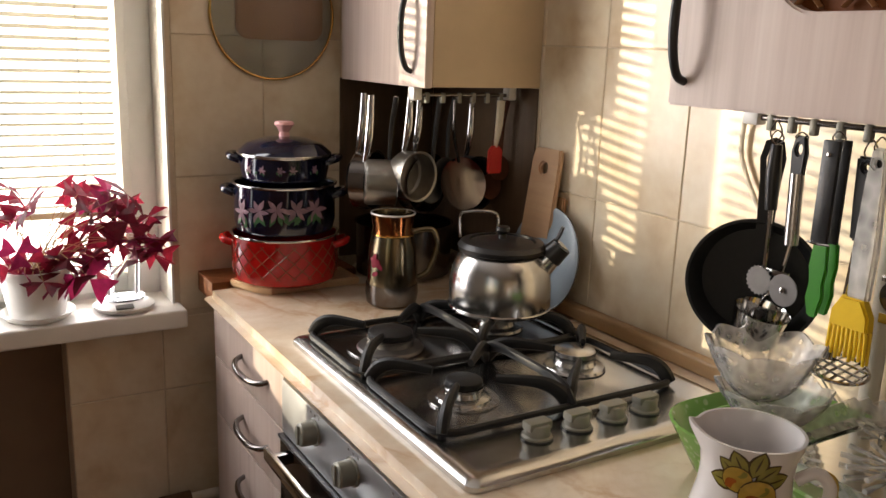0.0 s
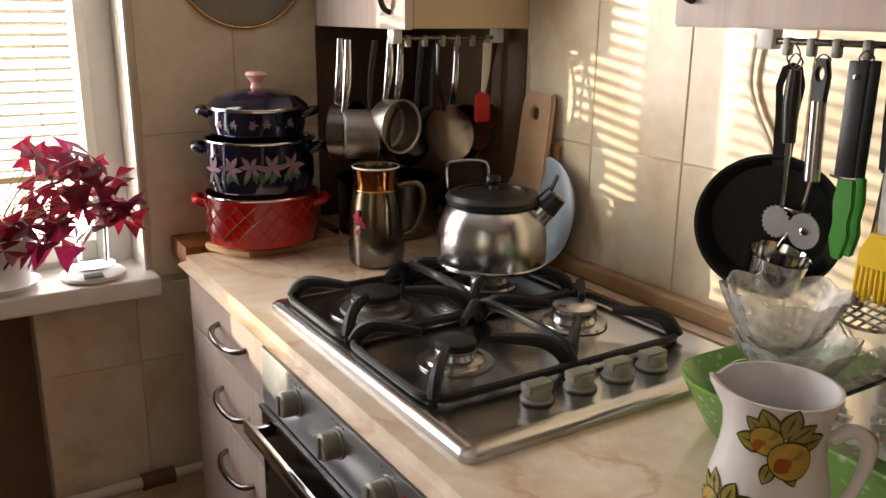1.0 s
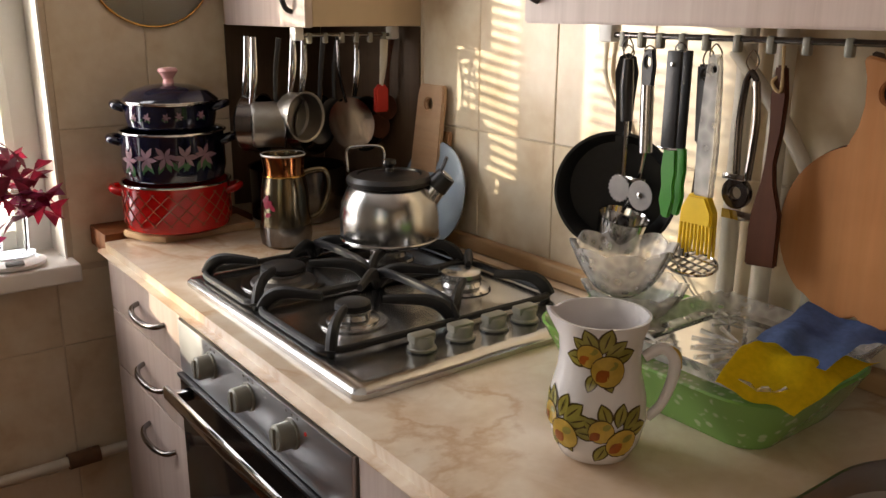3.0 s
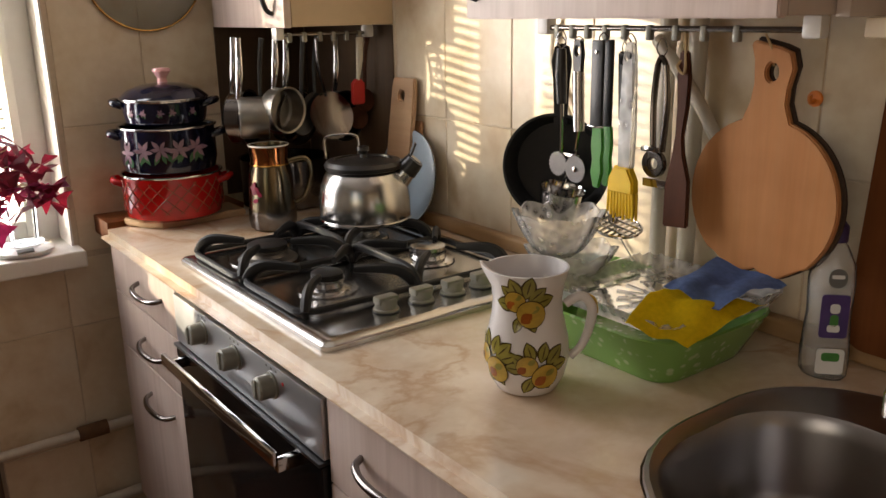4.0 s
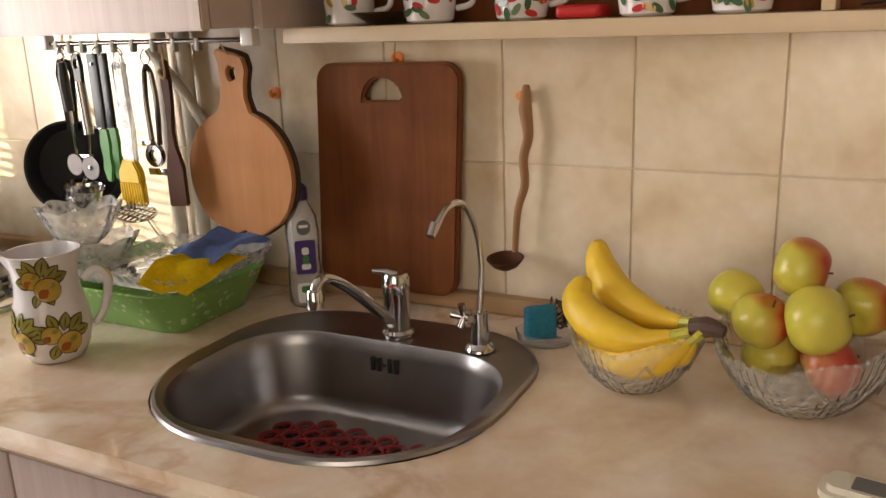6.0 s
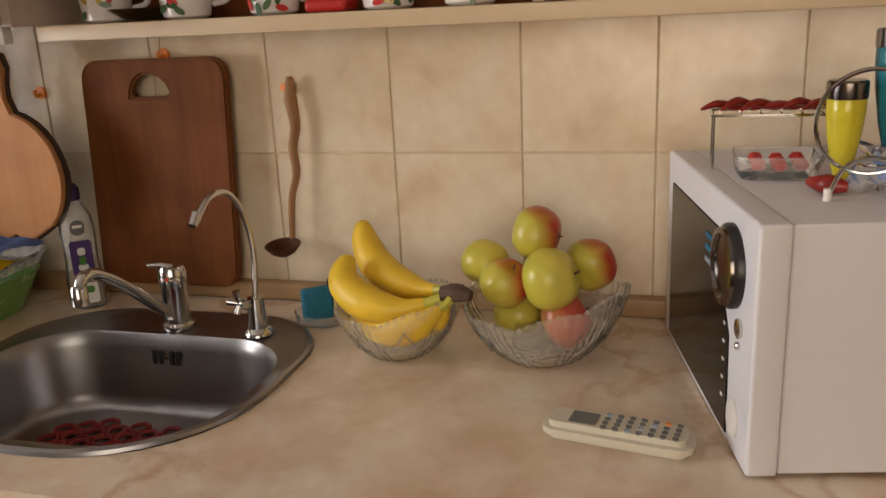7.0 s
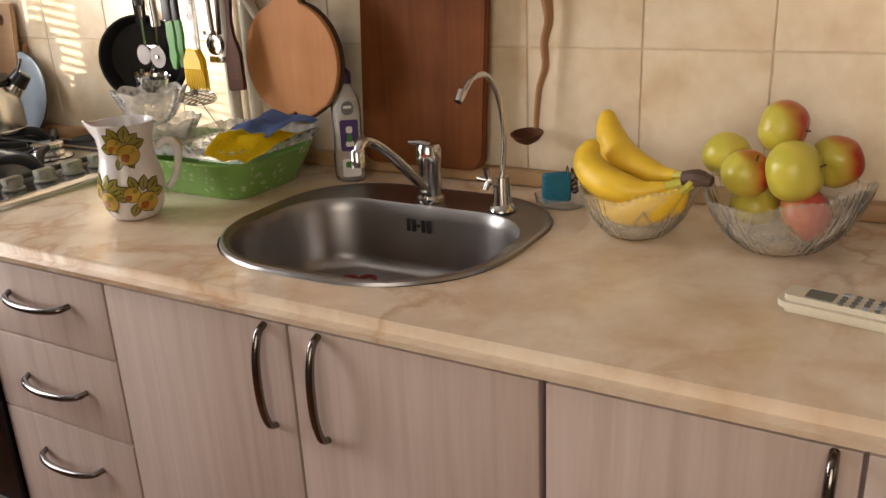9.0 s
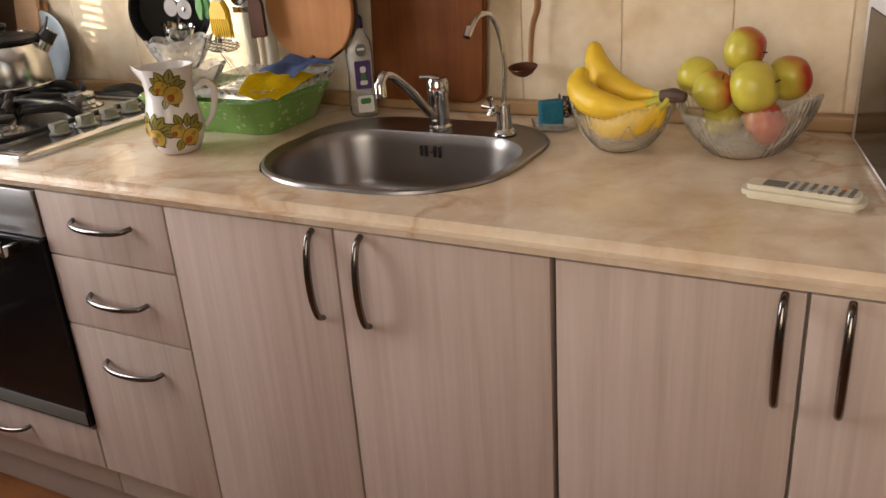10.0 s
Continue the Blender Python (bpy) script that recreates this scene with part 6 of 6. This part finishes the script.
def filter_tap():
    x, y, z = -0.172, -1.880, WT + 0.0045
    t = thing("filter_tap", (x, y, z), "slim chrome drinking-water tap with a swan neck", "tap")
    part("tap_base", lathe([(0.023, 0), (0.022, 0.004), (0.016, 0.010), (0.013, 0.035), (0.012, 0.055), (0, 0.056)], 30, pose(x, y, z)), "chrome", t)
    part("swan_neck", tube([(x, y, z + 0.05), (x + 0.004, y - 0.004, z + 0.12), (x - 0.005, y, z + 0.180), (x - 0.040, y + 0.002, z + 0.220), (x - 0.085, y + 0.004, z + 0.223), (x - 0.118, y + 0.006, z + 0.198)], 0.0045, 12, 7), "chrome", t)
    part("nozzle", tube([(x - 0.114, y + 0.006, z + 0.210), (x - 0.126, y + 0.006, z + 0.196)], 0.006, 12, 0), "chrome", t)
    part("valve", tube([(x, y, z + 0.040), (x - 0.018, y + 0.012, z + 0.050)], 0.007, 12, 0), "chrome", t)
    for dy, dz in ((0.018, 0.004), (0.002, 0.020), (-0.012, 0.0), (0.004, -0.014)):
        part("cross_handle", tube([(x - 0.020, y + 0.014, z + 0.052), (x - 0.024, y + 0.014 + dy, z + 0.052 + dz)], [0.004, 0.006], 10, 0), "chrome", t)


filter_tap()


def sink_mat():
    t = thing("sink_mat", (-0.36, -1.75, WT - 0.120), "red rubber mat of linked rings in the sink bowl", "mat")
    m = pose(-0.350, -1.745, WT - 0.1165, 0, 0, -4)
    s = 0.0165
    for i in range(-3, 4):
        for j in range(-5, 6):
            u, v = (i + (0.5 if j % 2 else 0)) * 2 * s * 0.95, j * s * 1.66
            if abs(u) > 0.092 or abs(v) > 0.14 or abs(u) + abs(v) > 0.2:
                continue
            c = m @ Vector((u, v, 0))
            part("rubber_ring", ring(c, s * 0.80, 0.0035, "z", 18, None, 6), "redrubber", t)


sink_mat()
t = thing("cutting_board", (-0.03, -1.655, WT + 0.03), "large brown wooden cutting board hung against the tiles", "cutting board")
mm = on_east(-0.020, -1.657, 1.0875)
out = [(x + y * 0.055, y) for x, y in rounded(0.262, 0.375, 0.030, 6)]
hole = [(0.035 * math.cos(radians(a)) + 0.002, 0.128 + 0.036 * math.sin(radians(a))) for a in range(0, 181, 18)]
part("board", slab(out, 0.018, mm, 0.004, hole), "brown", t)
part("string", tube([(-0.012, -1.668, 1.245), (-0.012, -1.671, 1.285), (-0.006, -1.671, 1.312)], 0.0012, 6, 4), "stalk", t)
for hy, hz in ((-1.671, 1.279), (-1.424, 1.223)):
    t = thing("wall_hook", (-0.01, hy, hz), "small orange plastic hook stuck to the tiles", "hook", "orange hooks")
    part("hook_plate", slab(disc(0.011, 20), 0.004, on_east(-0.0003, hy, hz), 0.001), "orange", t)
    part("peg", tube([(-0.004, hy, hz - 0.002), (-0.014, hy, hz - 0.004), (-0.016, hy, hz + 0.006)], 0.003, 8, 4), "orange", t)
t = thing("wooden_ladle", (-0.02, -1.88, 1.0), "carved wooden ladle with wavy handle hung on the tiles", "ladle")
part("ladle_handle", tube([(-0.014, -1.893, 1.240), (-0.016, -1.892, 1.205), (-0.018, -1.897, 1.165), (-0.018, -1.889, 1.13), (-0.018, -1.891, 1.09), (-0.020, -1.880, 1.05), (-0.024, -1.876, 0.985)], [0.005, 0.011, 0.0085, 0.0075, 0.007, 0.006, 0.005], 12, 6, flat=0.6), "pale", t)
part("ladle_bowl", shell([(0.010, 0), (0.020, 0.006), (0.028, 0.016), (0.029, 0.018)], 0.003, 32, Matrix.Translation((-0.042, -1.868, 0.962)) @ Matrix.Rotation(radians(-8), 4, "Y")), "walnut", t, "dark scooped bowl")
part("peg", tube([(-0.004, -1.886, 1.222), (-0.020, -1.884, 1.224)], [0.009, 0.006], 10, 0), "orange", t, "orange hook")
t = thing("sponge_holder", (-0.105, -1.965, WT), "clear holder with a blue sponge and steel scourer", "sponge holder")
part("tray", shell([(0.036, 0), (0.042, 0.004), (0.045, 0.018)], 0.002, 36, pose(-0.105, -1.955, WT + 0.0005) @ Matrix.Diagonal((0.8, 1, 1, 1))), "clearplastic", t)
part("sponge", box(-0.010, 0.010, -0.024, 0.022, 0, 0.050, 0.006, 3, m=pose(-0.110, -1.948, WT + 0.006, 0, 0, 40)), "sponge", t, "blue sponge")
rnd = random.Random(4)
curl = [Vector((-0.085 + rnd.uniform(-0.022, 0.022), -1.972 + rnd.uniform(-0.022, 0.022), WT + 0.040 + rnd.uniform(-0.020, 0.022))) for k in range(46)]
b = tube(curl, 0.0013, 5, 5)
part("scourer", b, "darkchrome", t, "curly steel scourer")


# ---- fruit ----
def cut_bowl(x, y, rx, ry, h, turn, label):
    t = thing("crystal_bowl", (x, y, WT), label, "bowl", "crystal fruit bowls")

    rows_ = 13
    prof = []
    base = [(0.42, 0), (0.50, 0.003), (0.60, h * 0.15), (0.78, h * 0.42), (0.92, h * 0.72), (0.985, h * 0.92), (1.0, h)]
    for k in range(rows_):
        z = h * (k / (rows_ - 1)) ** 1.2
        prof.append((float(np.interp(z, [q[1] for q in base], [q[0] for q in base])), z))

    def wave(a, i):
        f = i / (rows_ - 1)
        lift = f ** 2 * (h * 0.28 * math.cos(a) ** 2 + h * 0.10 * abs(math.cos(4 * a)))
        if f > 0.72:
            cut = 0.009 * math.cos(56 * a)
        elif f > 0.12:
            cut = 0.010 * math.cos(24 * a + 1.6 * i) * math.cos(24 * a - 1.6 * i)
        else:
            cut = 0.02 * math.cos(24 * a)
        return 1 + cut, lift
    m = Matrix.Translation((x, y, WT + 0.0005)) @ Matrix.Rotation(radians(turn), 4, "Z") @ Matrix.Diagonal((rx, ry, 1, 1))
    part("bowl_body", shell(prof, 0.045, 224, m, wave), "crystal", t)
    for k in range(56):
        a = 2 * math.pi * k / 56
        lift = h * 0.28 * math.cos(a) ** 2 + h * 0.10 * abs(math.cos(4 * a))
        c = m @ Vector((0.985 * math.cos(a), 0.985 * math.sin(a), h + lift))
        part("rim_bead", lathe([(0, -0.0028), (0.0024, -0.0015), (0.0030, 0.0004), (0.0018, 0.0024), (0, 0.0030)], 7, Matrix.Translation(c)), "crystal", t)
    for k in range(8):
        a0 = 2 * math.pi * k / 8
        pts = []
        for i in range(9):
            a = a0 + i / 8 * 2 * math.pi / 8
            z = h * (0.72 - 0.40 * math.sin(math.pi * i / 8))
            r = float(np.interp(z, [q[1] for q in base], [q[0] for q in base])) * 1.015
            lift = (z / h) ** 1.67 * (h * 0.28 * math.cos(a) ** 2 + h * 0.10 * abs(math.cos(4 * a)))
            pts.append(m @ Vector((r * math.cos(a), r * math.sin(a), z + lift)))
        part("cut_swag", tube(pts, 0.0018, 6, 0), "crystal", t, "cut swag pattern")
    return t


cut_bowl(-0.192, -2.112, 0.082, 0.098, 0.066, 70, "cut-crystal bowl holding a bunch of bananas")
cut_bowl(-0.172, -2.310, 0.100, 0.122, 0.072, 60, "oval cut-crystal bowl heaped with apples")


def banana(points, label):
    t = thing("banana", points[0], label, "banana", "bunch of bananas")
    part("banana_skin", tube(points, [0.0095, 0.0185, 0.0235, 0.0250, 0.0245, 0.0205, 0.0125, 0.0075], 10, 7), "yellowfruit", t)
    a, b = Vector(points[-1]), Vector(points[-2])
    part("neck", tube([a, a + (a - b).normalized() * 0.022 + Vector((0, 0, 0.002))], [0.0072, 0.0065], 8, 0), "stemgreen", t, "greenish neck")
    p = Vector(points[0])
    part("blossom_end", tube([p, p + (p - Vector(points[1])).normalized() * 0.003], [0.0093, 0.005], 10, 0), "yellowfruit", t)


ST = Vector((-0.228, -2.205, 0.978))
banana([(-0.115, -2.034, 1.038), (-0.125, -2.041, 1.011), (-0.145, -2.062, 0.987), (-0.170, -2.097, 0.972), (-0.190, -2.136, 0.968), (-0.205, -2.166, 0.972)], "ripe yellow banana at the top of the bunch")
banana([(-0.185, -2.038, 1.007), (-0.200, -2.034, 0.984), (-0.220, -2.054, 0.967), (-0.235, -2.087, 0.958), (-0.240, -2.126, 0.956), (-0.236, -2.160, 0.964)], "ripe yellow banana with brown specks in the bunch")
banana([(-0.180, -2.050, 0.927), (-0.205, -2.075, 0.920), (-0.230, -2.108, 0.924), (-0.240, -2.140, 0.933), (-0.240, -2.164, 0.946), (-0.235, -2.180, 0.958)], "yellow banana lying low in the bowl")
banana([(-0.140, -2.075, 0.917), (-0.168, -2.105, 0.914), (-0.192, -2.134, 0.920), (-0.210, -2.158, 0.934), (-0.222, -2.175, 0.949), (-0.228, -2.184, 0.960)], "yellow banana half hidden in the bowl")
t = thing("banana_stalk", ST, "dark dried stalk of the banana bunch", "stalk")
part("stalk_end", tube([(-0.226, -2.184, 0.974), (-0.231, -2.202, 0.979), (-0.236, -2.222, 0.977)], [0.0125, 0.0125, 0.007], 9, 4), "stem", t)


def apple(x, y, z, r, mat_, label, rx=0.0, ry=0.0, stalk=True):
    t = thing("apple", (x, y, z), label, "apple", "apples in a bowl")
    m = pose(x, y, z, rx, ry, 0)
    prof = []
    for k in range(19):
        a = math.pi * k / 18
        rr = r * (math.sin(a) ** 0.88) * (1.02 - 0.06 * math.cos(a) * -1)
        zz = -r * 0.92 * math.cos(a)
        zz += r * 0.20 * math.exp(-(rr / (0.30 * r)) ** 2) * (1 if k < 9 else -1)
        prof.append((rr if 0 < k < 18 else 0, zz))
    part("apple_skin", lathe(prof, 36, m, wave=lambda a, i: (1 + 0.02 * math.cos(5 * a) + 0.015 * math.cos(2 * a + x * 90), 0)), mat_, t)
    if stalk:
        part("stalk", tube([m @ Vector((0, 0, r * 0.70)), m @ Vector((0.003, 0.002, r * 0.95))], 0.0014, 6, 0), "stem", t)


apple(-0.190, -2.318, 0.988, 0.0405, "apple_green", "large yellow-green apple near the top of the heap", 75, 0)
apple(-0.150, -2.294, 1.039, 0.0355, "apple_blush", "green apple with red blush crowning the heap", 100, 20)
apple(-0.135, -2.220, 0.990, 0.0345, "apple_green", "pale green apple at the side of the heap", 20, 40)
apple(-0.180, -2.256, 0.978, 0.0335, "apple_blush", "green and pink apple in the heap", 30, -20)
apple(-0.130, -2.362, 0.992, 0.0350, "apple_blush", "green and red apple leaning on the heap", 10, 70)
apple(-0.182, -2.336, 0.930, 0.0350, "apple_red", "red striped apple inside the bowl", 60, 30)
apple(-0.150, -2.265, 0.925, 0.0330, "apple_green", "green apple at the bottom of the bowl", 0, 20)
apple(-0.122, -2.312, 0.934, 0.0320, "apple_red", "reddish apple at the bottom of the bowl", 40, 0)


def remote():
    t = thing("remote_control", (-0.394, -2.417, WT), "ivory remote control with small rubber keys on the worktop", "remote control")
    m = pose(-0.394, -2.417, WT + 0.0005, 0, 0, 80)
    b = slab([(x, y) for x, y in rounded(0.160, 0.048, 0.016, 6)], 0.021, m, 0.007)
    part("case", b, "remote", t)
    part("screen", slab(rounded(0.030, 0.026, 0.002, 3, 0.036, 0), 0.0008, m @ pose(0, 0, 0.0208), 0), "grey", t, "grey display window")
    for i in range(7):
        for j in range(4):
            mat_ = "grey" if (i + j) % 5 else "bluegrey"
            if i == 5 and j == 0:
                mat_ = "orange"
            part("key", slab(rounded(0.0065, 0.0055, 0.002, 2, 0.012 - i * 0.0125, -0.0145 + j * 0.0097), 0.0022, m @ pose(0, 0, 0.0206), 0), mat_, t)


remote()


# ---- microwave ----
def microwave():
    x0, x1, y1, y0, z0, z1 = -0.446, -0.052, -2.542, -2.86, WT + 0.005, 1.132
    t = thing("microwave_oven", (x0, y1, WT), "white microwave oven with black glass door and round dial", "microwave")
    part("case", box(x0, x1, y0, y1 - 0.0308, z0, z1, 0.003, 3), "micro", t)
    f = part("front_frame", box(x0 - 0.002, x1, y1 - 0.030, y1, z0 - 0.002, z1 + 0.001, 0.004, 3), "micro", t)
    part("seam", box(x0 + 0.004, x1 - 0.004, y1 - 0.0335, y1 - 0.0285, z0 + 0.004, z1 - 0.004, 0), "micro", t)
    part("door_glass", slab([(0.070, -0.118), (0.320 + 0.04, -0.118), (0.36, 0.090), (0.10, 0.090), (0.105, 0.03), (0.075, -0.01)], 0.003, Matrix(((1, 0, 0, x0), (0, 0, 1, y1 - 0.001), (0, 1, 0, (z0 + z1) / 2), (0, 0, 0, 1))), 0.001), "blackglass", f, "black glass door")
    d = part("dial_ring", lathe([(0.043, 0), (0.043, 0.006), (0.040, 0.010), (0.031, 0.010), (0.029, 0.006), (0, 0.006)], 48, Matrix.Translation((-0.372, y1, 1.072)) @ Matrix.Rotation(radians(-90), 4, "X")), "black", f, "round dial housing")
    part("dial", lathe([(0.040, 0.0095), (0.039, 0.013), (0.033, 0.014), (0.031, 0.0105)], 48, Matrix.Translation((-0.372, y1, 1.072)) @ Matrix.Rotation(radians(-90), 4, "X")), "darkchrome", d, "grey metal dial ring")
    for k in range(3):
        part("display_bar", box(-0.325 + k * 0.002, -0.27, y1 + 0.0022, y1 + 0.0028, 1.075 - k * 0.014, 1.081 - k * 0.014, 0), "sponge" if k < 2 else "bluegrey", f, "printed bar on the glass")
    for zz, r in ((1.018, 0.010), (1.000, 0.004)):
        part("button", lathe([(r, 0), (r, 0.003), (r * 0.7, 0.004), (0, 0.004)], 20, Matrix.Translation((-0.405, y1, zz)) @ Matrix.Rotation(radians(-90), 4, "X")), "chrome", f)
    part("open_button", slab(rounded(0.034, 0.040, 0.016, 6), 0.003, Matrix(((1, 0, 0, -0.398), (0, 0, 1, y1), (0, 1, 0, 0.918), (0, 0, 0, 1))), 0.001), "white", f, "white door button")
    for k in range(5):
        part("touch_mark", box(-0.362, -0.356, y1 + 0.0022, y1 + 0.0028, 0.925 + k * 0.020, 0.928 + k * 0.020, 0), "labelwhite", f)
    for xx in (x0 + 0.04, x1 - 0.04):
        for yy in (y0 + 0.04, y1 - 0.05):
            part("foot", lathe([(0.012, 0), (0.014, 0.005), (0, 0.005)], 16, pose(xx, yy, WT + 0.0005)), "black", t)
    t.rotation_euler.z = radians(12.0)


microwave()
MZ = 1.1325


def tube_rack():
    t = thing("wire_rack", (-0.30, -2.66, MZ), "chrome wire rack with rings standing on the microwave", "rack")
    b = bmesh.new()
    ring((-0.335, -2.648, MZ + 0.075), 0.050, 0.0022, "x", 40, b)
    ring((-0.300, -2.668, MZ + 0.030), 0.026, 0.0018, "z", 30, b)
    tube([(-0.345, -2.612, MZ + 0.001), (-0.345, -2.625, MZ + 0.032), (-0.345, -2.650, MZ + 0.042), (-0.345, -2.678, MZ + 0.030), (-0.345, -2.690, MZ + 0.001)], 0.0024, 8, 5, b)
    tube([(-0.250, -2.612, MZ + 0.001), (-0.250, -2.625, MZ + 0.032), (-0.250, -2.650, MZ + 0.042), (-0.250, -2.678, MZ + 0.030), (-0.250, -2.690, MZ + 0.001)], 0.0024, 8, 5, b)
    tube([(-0.345, -2.650, MZ + 0.042), (-0.25, -2.650, MZ + 0.042)], 0.002, 8, 0, b)
    part("wire_frame", b, "chrome", t)
    for xx, yy in ((-0.345, -2.612), (-0.345, -2.690), (-0.25, -2.612), (-0.25, -2.69)):
        part("rubber_tip", lathe([(0.004, 0), (0.004, 0.012), (0, 0.013)], 10, pose(xx, yy, MZ)), "white", t)
    u = thing("wire_stand", (-0.17, -2.58, MZ), "thin wire stand with a flat tray on the microwave", "stand")
    part("tray_wire", slab(rounded(0.06, 0.16, 0.004, 2, -0.165, -2.585), 0.003, flat_on(MZ + 0.062), 0.001, hole=rounded(0.053, 0.153, 0.003, 2, -0.165, -2.585)), "chrome", u)
    b = bmesh.new()
    for k in range(7):
        tube([(-0.192, -2.65 + k * 0.022, MZ + 0.0635), (-0.138, -2.65 + k * 0.022, MZ + 0.0635)], 0.0012, 6, 0, b)
    part("cross_wire", b, "chrome", u)
    for xx, yy in ((-0.19, -2.51), (-0.14, -2.51), (-0.19, -2.66), (-0.14, -2.66)):
        part("leg", tube([(xx, yy, MZ + 0.0005), (xx, yy, MZ + 0.062)], 0.0015, 6, 0), "chrome", u)
    rnd = random.Random(9)
    for k in range(6):
        yy = -2.525 - k * 0.022
        v = thing("dried_chilli", (-0.165, yy, MZ + 0.066), "shrivelled dark red chilli on the wire stand", "chilli", "dried chillies")
        part("chilli_pod", tube([(-0.185 + rnd.uniform(-0.01, 0.01), yy + 0.03, MZ + 0.070), (-0.175, yy + 0.012, MZ + 0.073 + rnd.uniform(0, 0.006)), (-0.160, yy - 0.008, MZ + 0.070), (-0.150, yy - 0.028, MZ + 0.072)], [0.002, 0.007, 0.008, 0.003], 8, 5, flat=0.7), "chili", v)

    def vial(x, y, z, h, r, mat_, label):
        v = thing("bath_salt_tube", (x, y, z), label, "tube", "glass tubes in a rack")
        part("tube_body", lathe([(0, 0), (r * 0.35, 0.003), (r * 0.62, h * 0.25), (r * 0.90, h * 0.62), (r, h * 0.85), (r, h), (r * 0.9, h + 0.003)], 30, pose(x, y, z)), mat_, v)
        part("screw_cap", lathe([(r * 1.04, h), (r * 1.06, h + 0.003), (r * 1.06, h + 0.016), (r * 0.95, h + 0.018), (0, h + 0.0185)], 30, pose(x, y, z)), "darkchrome", v, "metal screw cap")
        return v
    vial(-0.300, -2.630, MZ + 0.010, 0.084, 0.0185, "yellowglass", "glass tube of yellow bath salt with metal cap")
    v = vial(-0.290, -2.674, MZ + 0.042, 0.100, 0.0195, "teal", "glass tube of teal liquid with metal cap")
    vial(-0.315, -2.730, MZ + 0.004, 0.080, 0.0195, "redglass", "glass tube of dark red salt with metal cap")
    c = thing("plastic_box", (-0.22, -2.575, MZ), "clear plastic tray with red sweets on the microwave", "box")
    part("tray", quad_dish(c, -0.255, -0.185, -2.615, -2.535, MZ + 0.0005, 0.026, 0.004, 0.0015, "clearplastic", 0.010), "clearplastic", c)
    for k in range(9):
        s = thing("red_sweet", (-0.22, -2.575, MZ + 0.009), "small lumpy red sweet in a plastic tray", "sweet", "red sweets")
        part("lump", lathe([(0, 0), (0.007, 0.003), (0.0085, 0.008), (0.005, 0.013), (0, 0.014)], 10, pose(-0.245 + (k % 3) * 0.022 + rnd.uniform(-0.004, 0.004), -2.60 + (k // 3) * 0.022, MZ + 0.009)), "redsil", s)
    w = thing("dark_pod", (-0.31, -2.615, MZ), "dark dried pepper lying on the microwave", "pepper")
    part("pod", tube([(-0.300, -2.600, MZ + 0.010), (-0.315, -2.616, MZ + 0.010), (-0.322, -2.634, MZ + 0.009)], [0.004, 0.011, 0.005], 10, 5), "chili", w)
    g = thing("plastic_bag", (-0.29, -2.675, MZ), "crumpled clear plastic bag on the microwave", "bag")
    b = lathe([(0, 0), (0.026, 0.001), (0.033, 0.014), (0.022, 0.032), (0.006, 0.042), (0, 0.043)], 26, pose(-0.285, -2.668, MZ + 0.0005), wave=lambda a, i: (1 + 0.18 * math.sin(5 * a + i * 2.1) + 0.1 * math.sin(11 * a + i), 0.004 * math.sin(7 * a + i)))
    part("bag_film", b, "clearplastic", g)
    p = thing("blue_packet", (-0.25, -2.715, MZ), "crumpled blue foil packet on the microwave", "packet")
    b = lathe([(0, 0), (0.030, 0.001), (0.034, 0.02), (0.028, 0.045), (0.012, 0.062), (0, 0.064)], 24, pose(-0.235, -2.712, MZ + 0.0005), wave=lambda a, i: (1 + 0.12 * math.sin(4 * a + i * 1.7) + 0.08 * math.sin(9 * a + i), 0.004 * math.sin(6 * a + i)))
    part("packet_foil", b, "bluefoil", p, smooth=False)


tube_rack()


# ---- wall tiles ----
def tile_mesh(w, h, d):
    b = box(-w / 2, w / 2, -h / 2, h / 2, 0, d, 0.0012, 1)
    me = bpy.data.meshes.new("tile")
    b.to_mesh(me)
    b.free()
    me.materials.append(M["tile"])
    return me


def tiles(parent, rows, cols, place, d, skip=lambda a, b, c, e: False):
    cache = {}
    for z0, z1 in zip(rows, rows[1:]):
        for u0, u1 in zip(cols, cols[1:]):
            if skip(u0, u1, z0, z1):
                continue
            w, h = round(u1 - u0 - 0.0022, 4), round(z1 - z0 - 0.0022, 4)
            if (w, h) not in cache:
                cache[w, h] = tile_mesh(w, h, d)
            o = new("tile", cache[w, h])
            o.parent = parent
            o.matrix_local = place((u0 + u1) / 2, (z0 + z1) / 2)


ROWS_Z = [0.835, 1.119, 1.403, 1.687, 1.971]
# joints along the east wall, as distance from the window wall
COLS_E = [0.0, 0.19, 0.395, 0.583, 0.797, 1.01, 1.22, 1.432, 1.645, 1.850, 2.051, 2.250, 2.441, 2.63, 2.82, 3.01]
tiles(wall_east, ROWS_Z, COLS_E, lambda u, z: on_east(TE, -u, z), TE)
COLS_N = [0.0, 0.241, 0.441, 0.641]
tiles(wall_north, [0.797, 1.099, 1.401, 1.703, 2.005], [-c for c in COLS_N[::-1]], lambda u, z: on_north(u, NY + TN, z), TN)
tiles(wall_north, [0.011, 0.313, 0.615, 0.785], [-0.880, -0.682, -0.484], lambda u, z: on_north(u, NY + TN, z), TN)
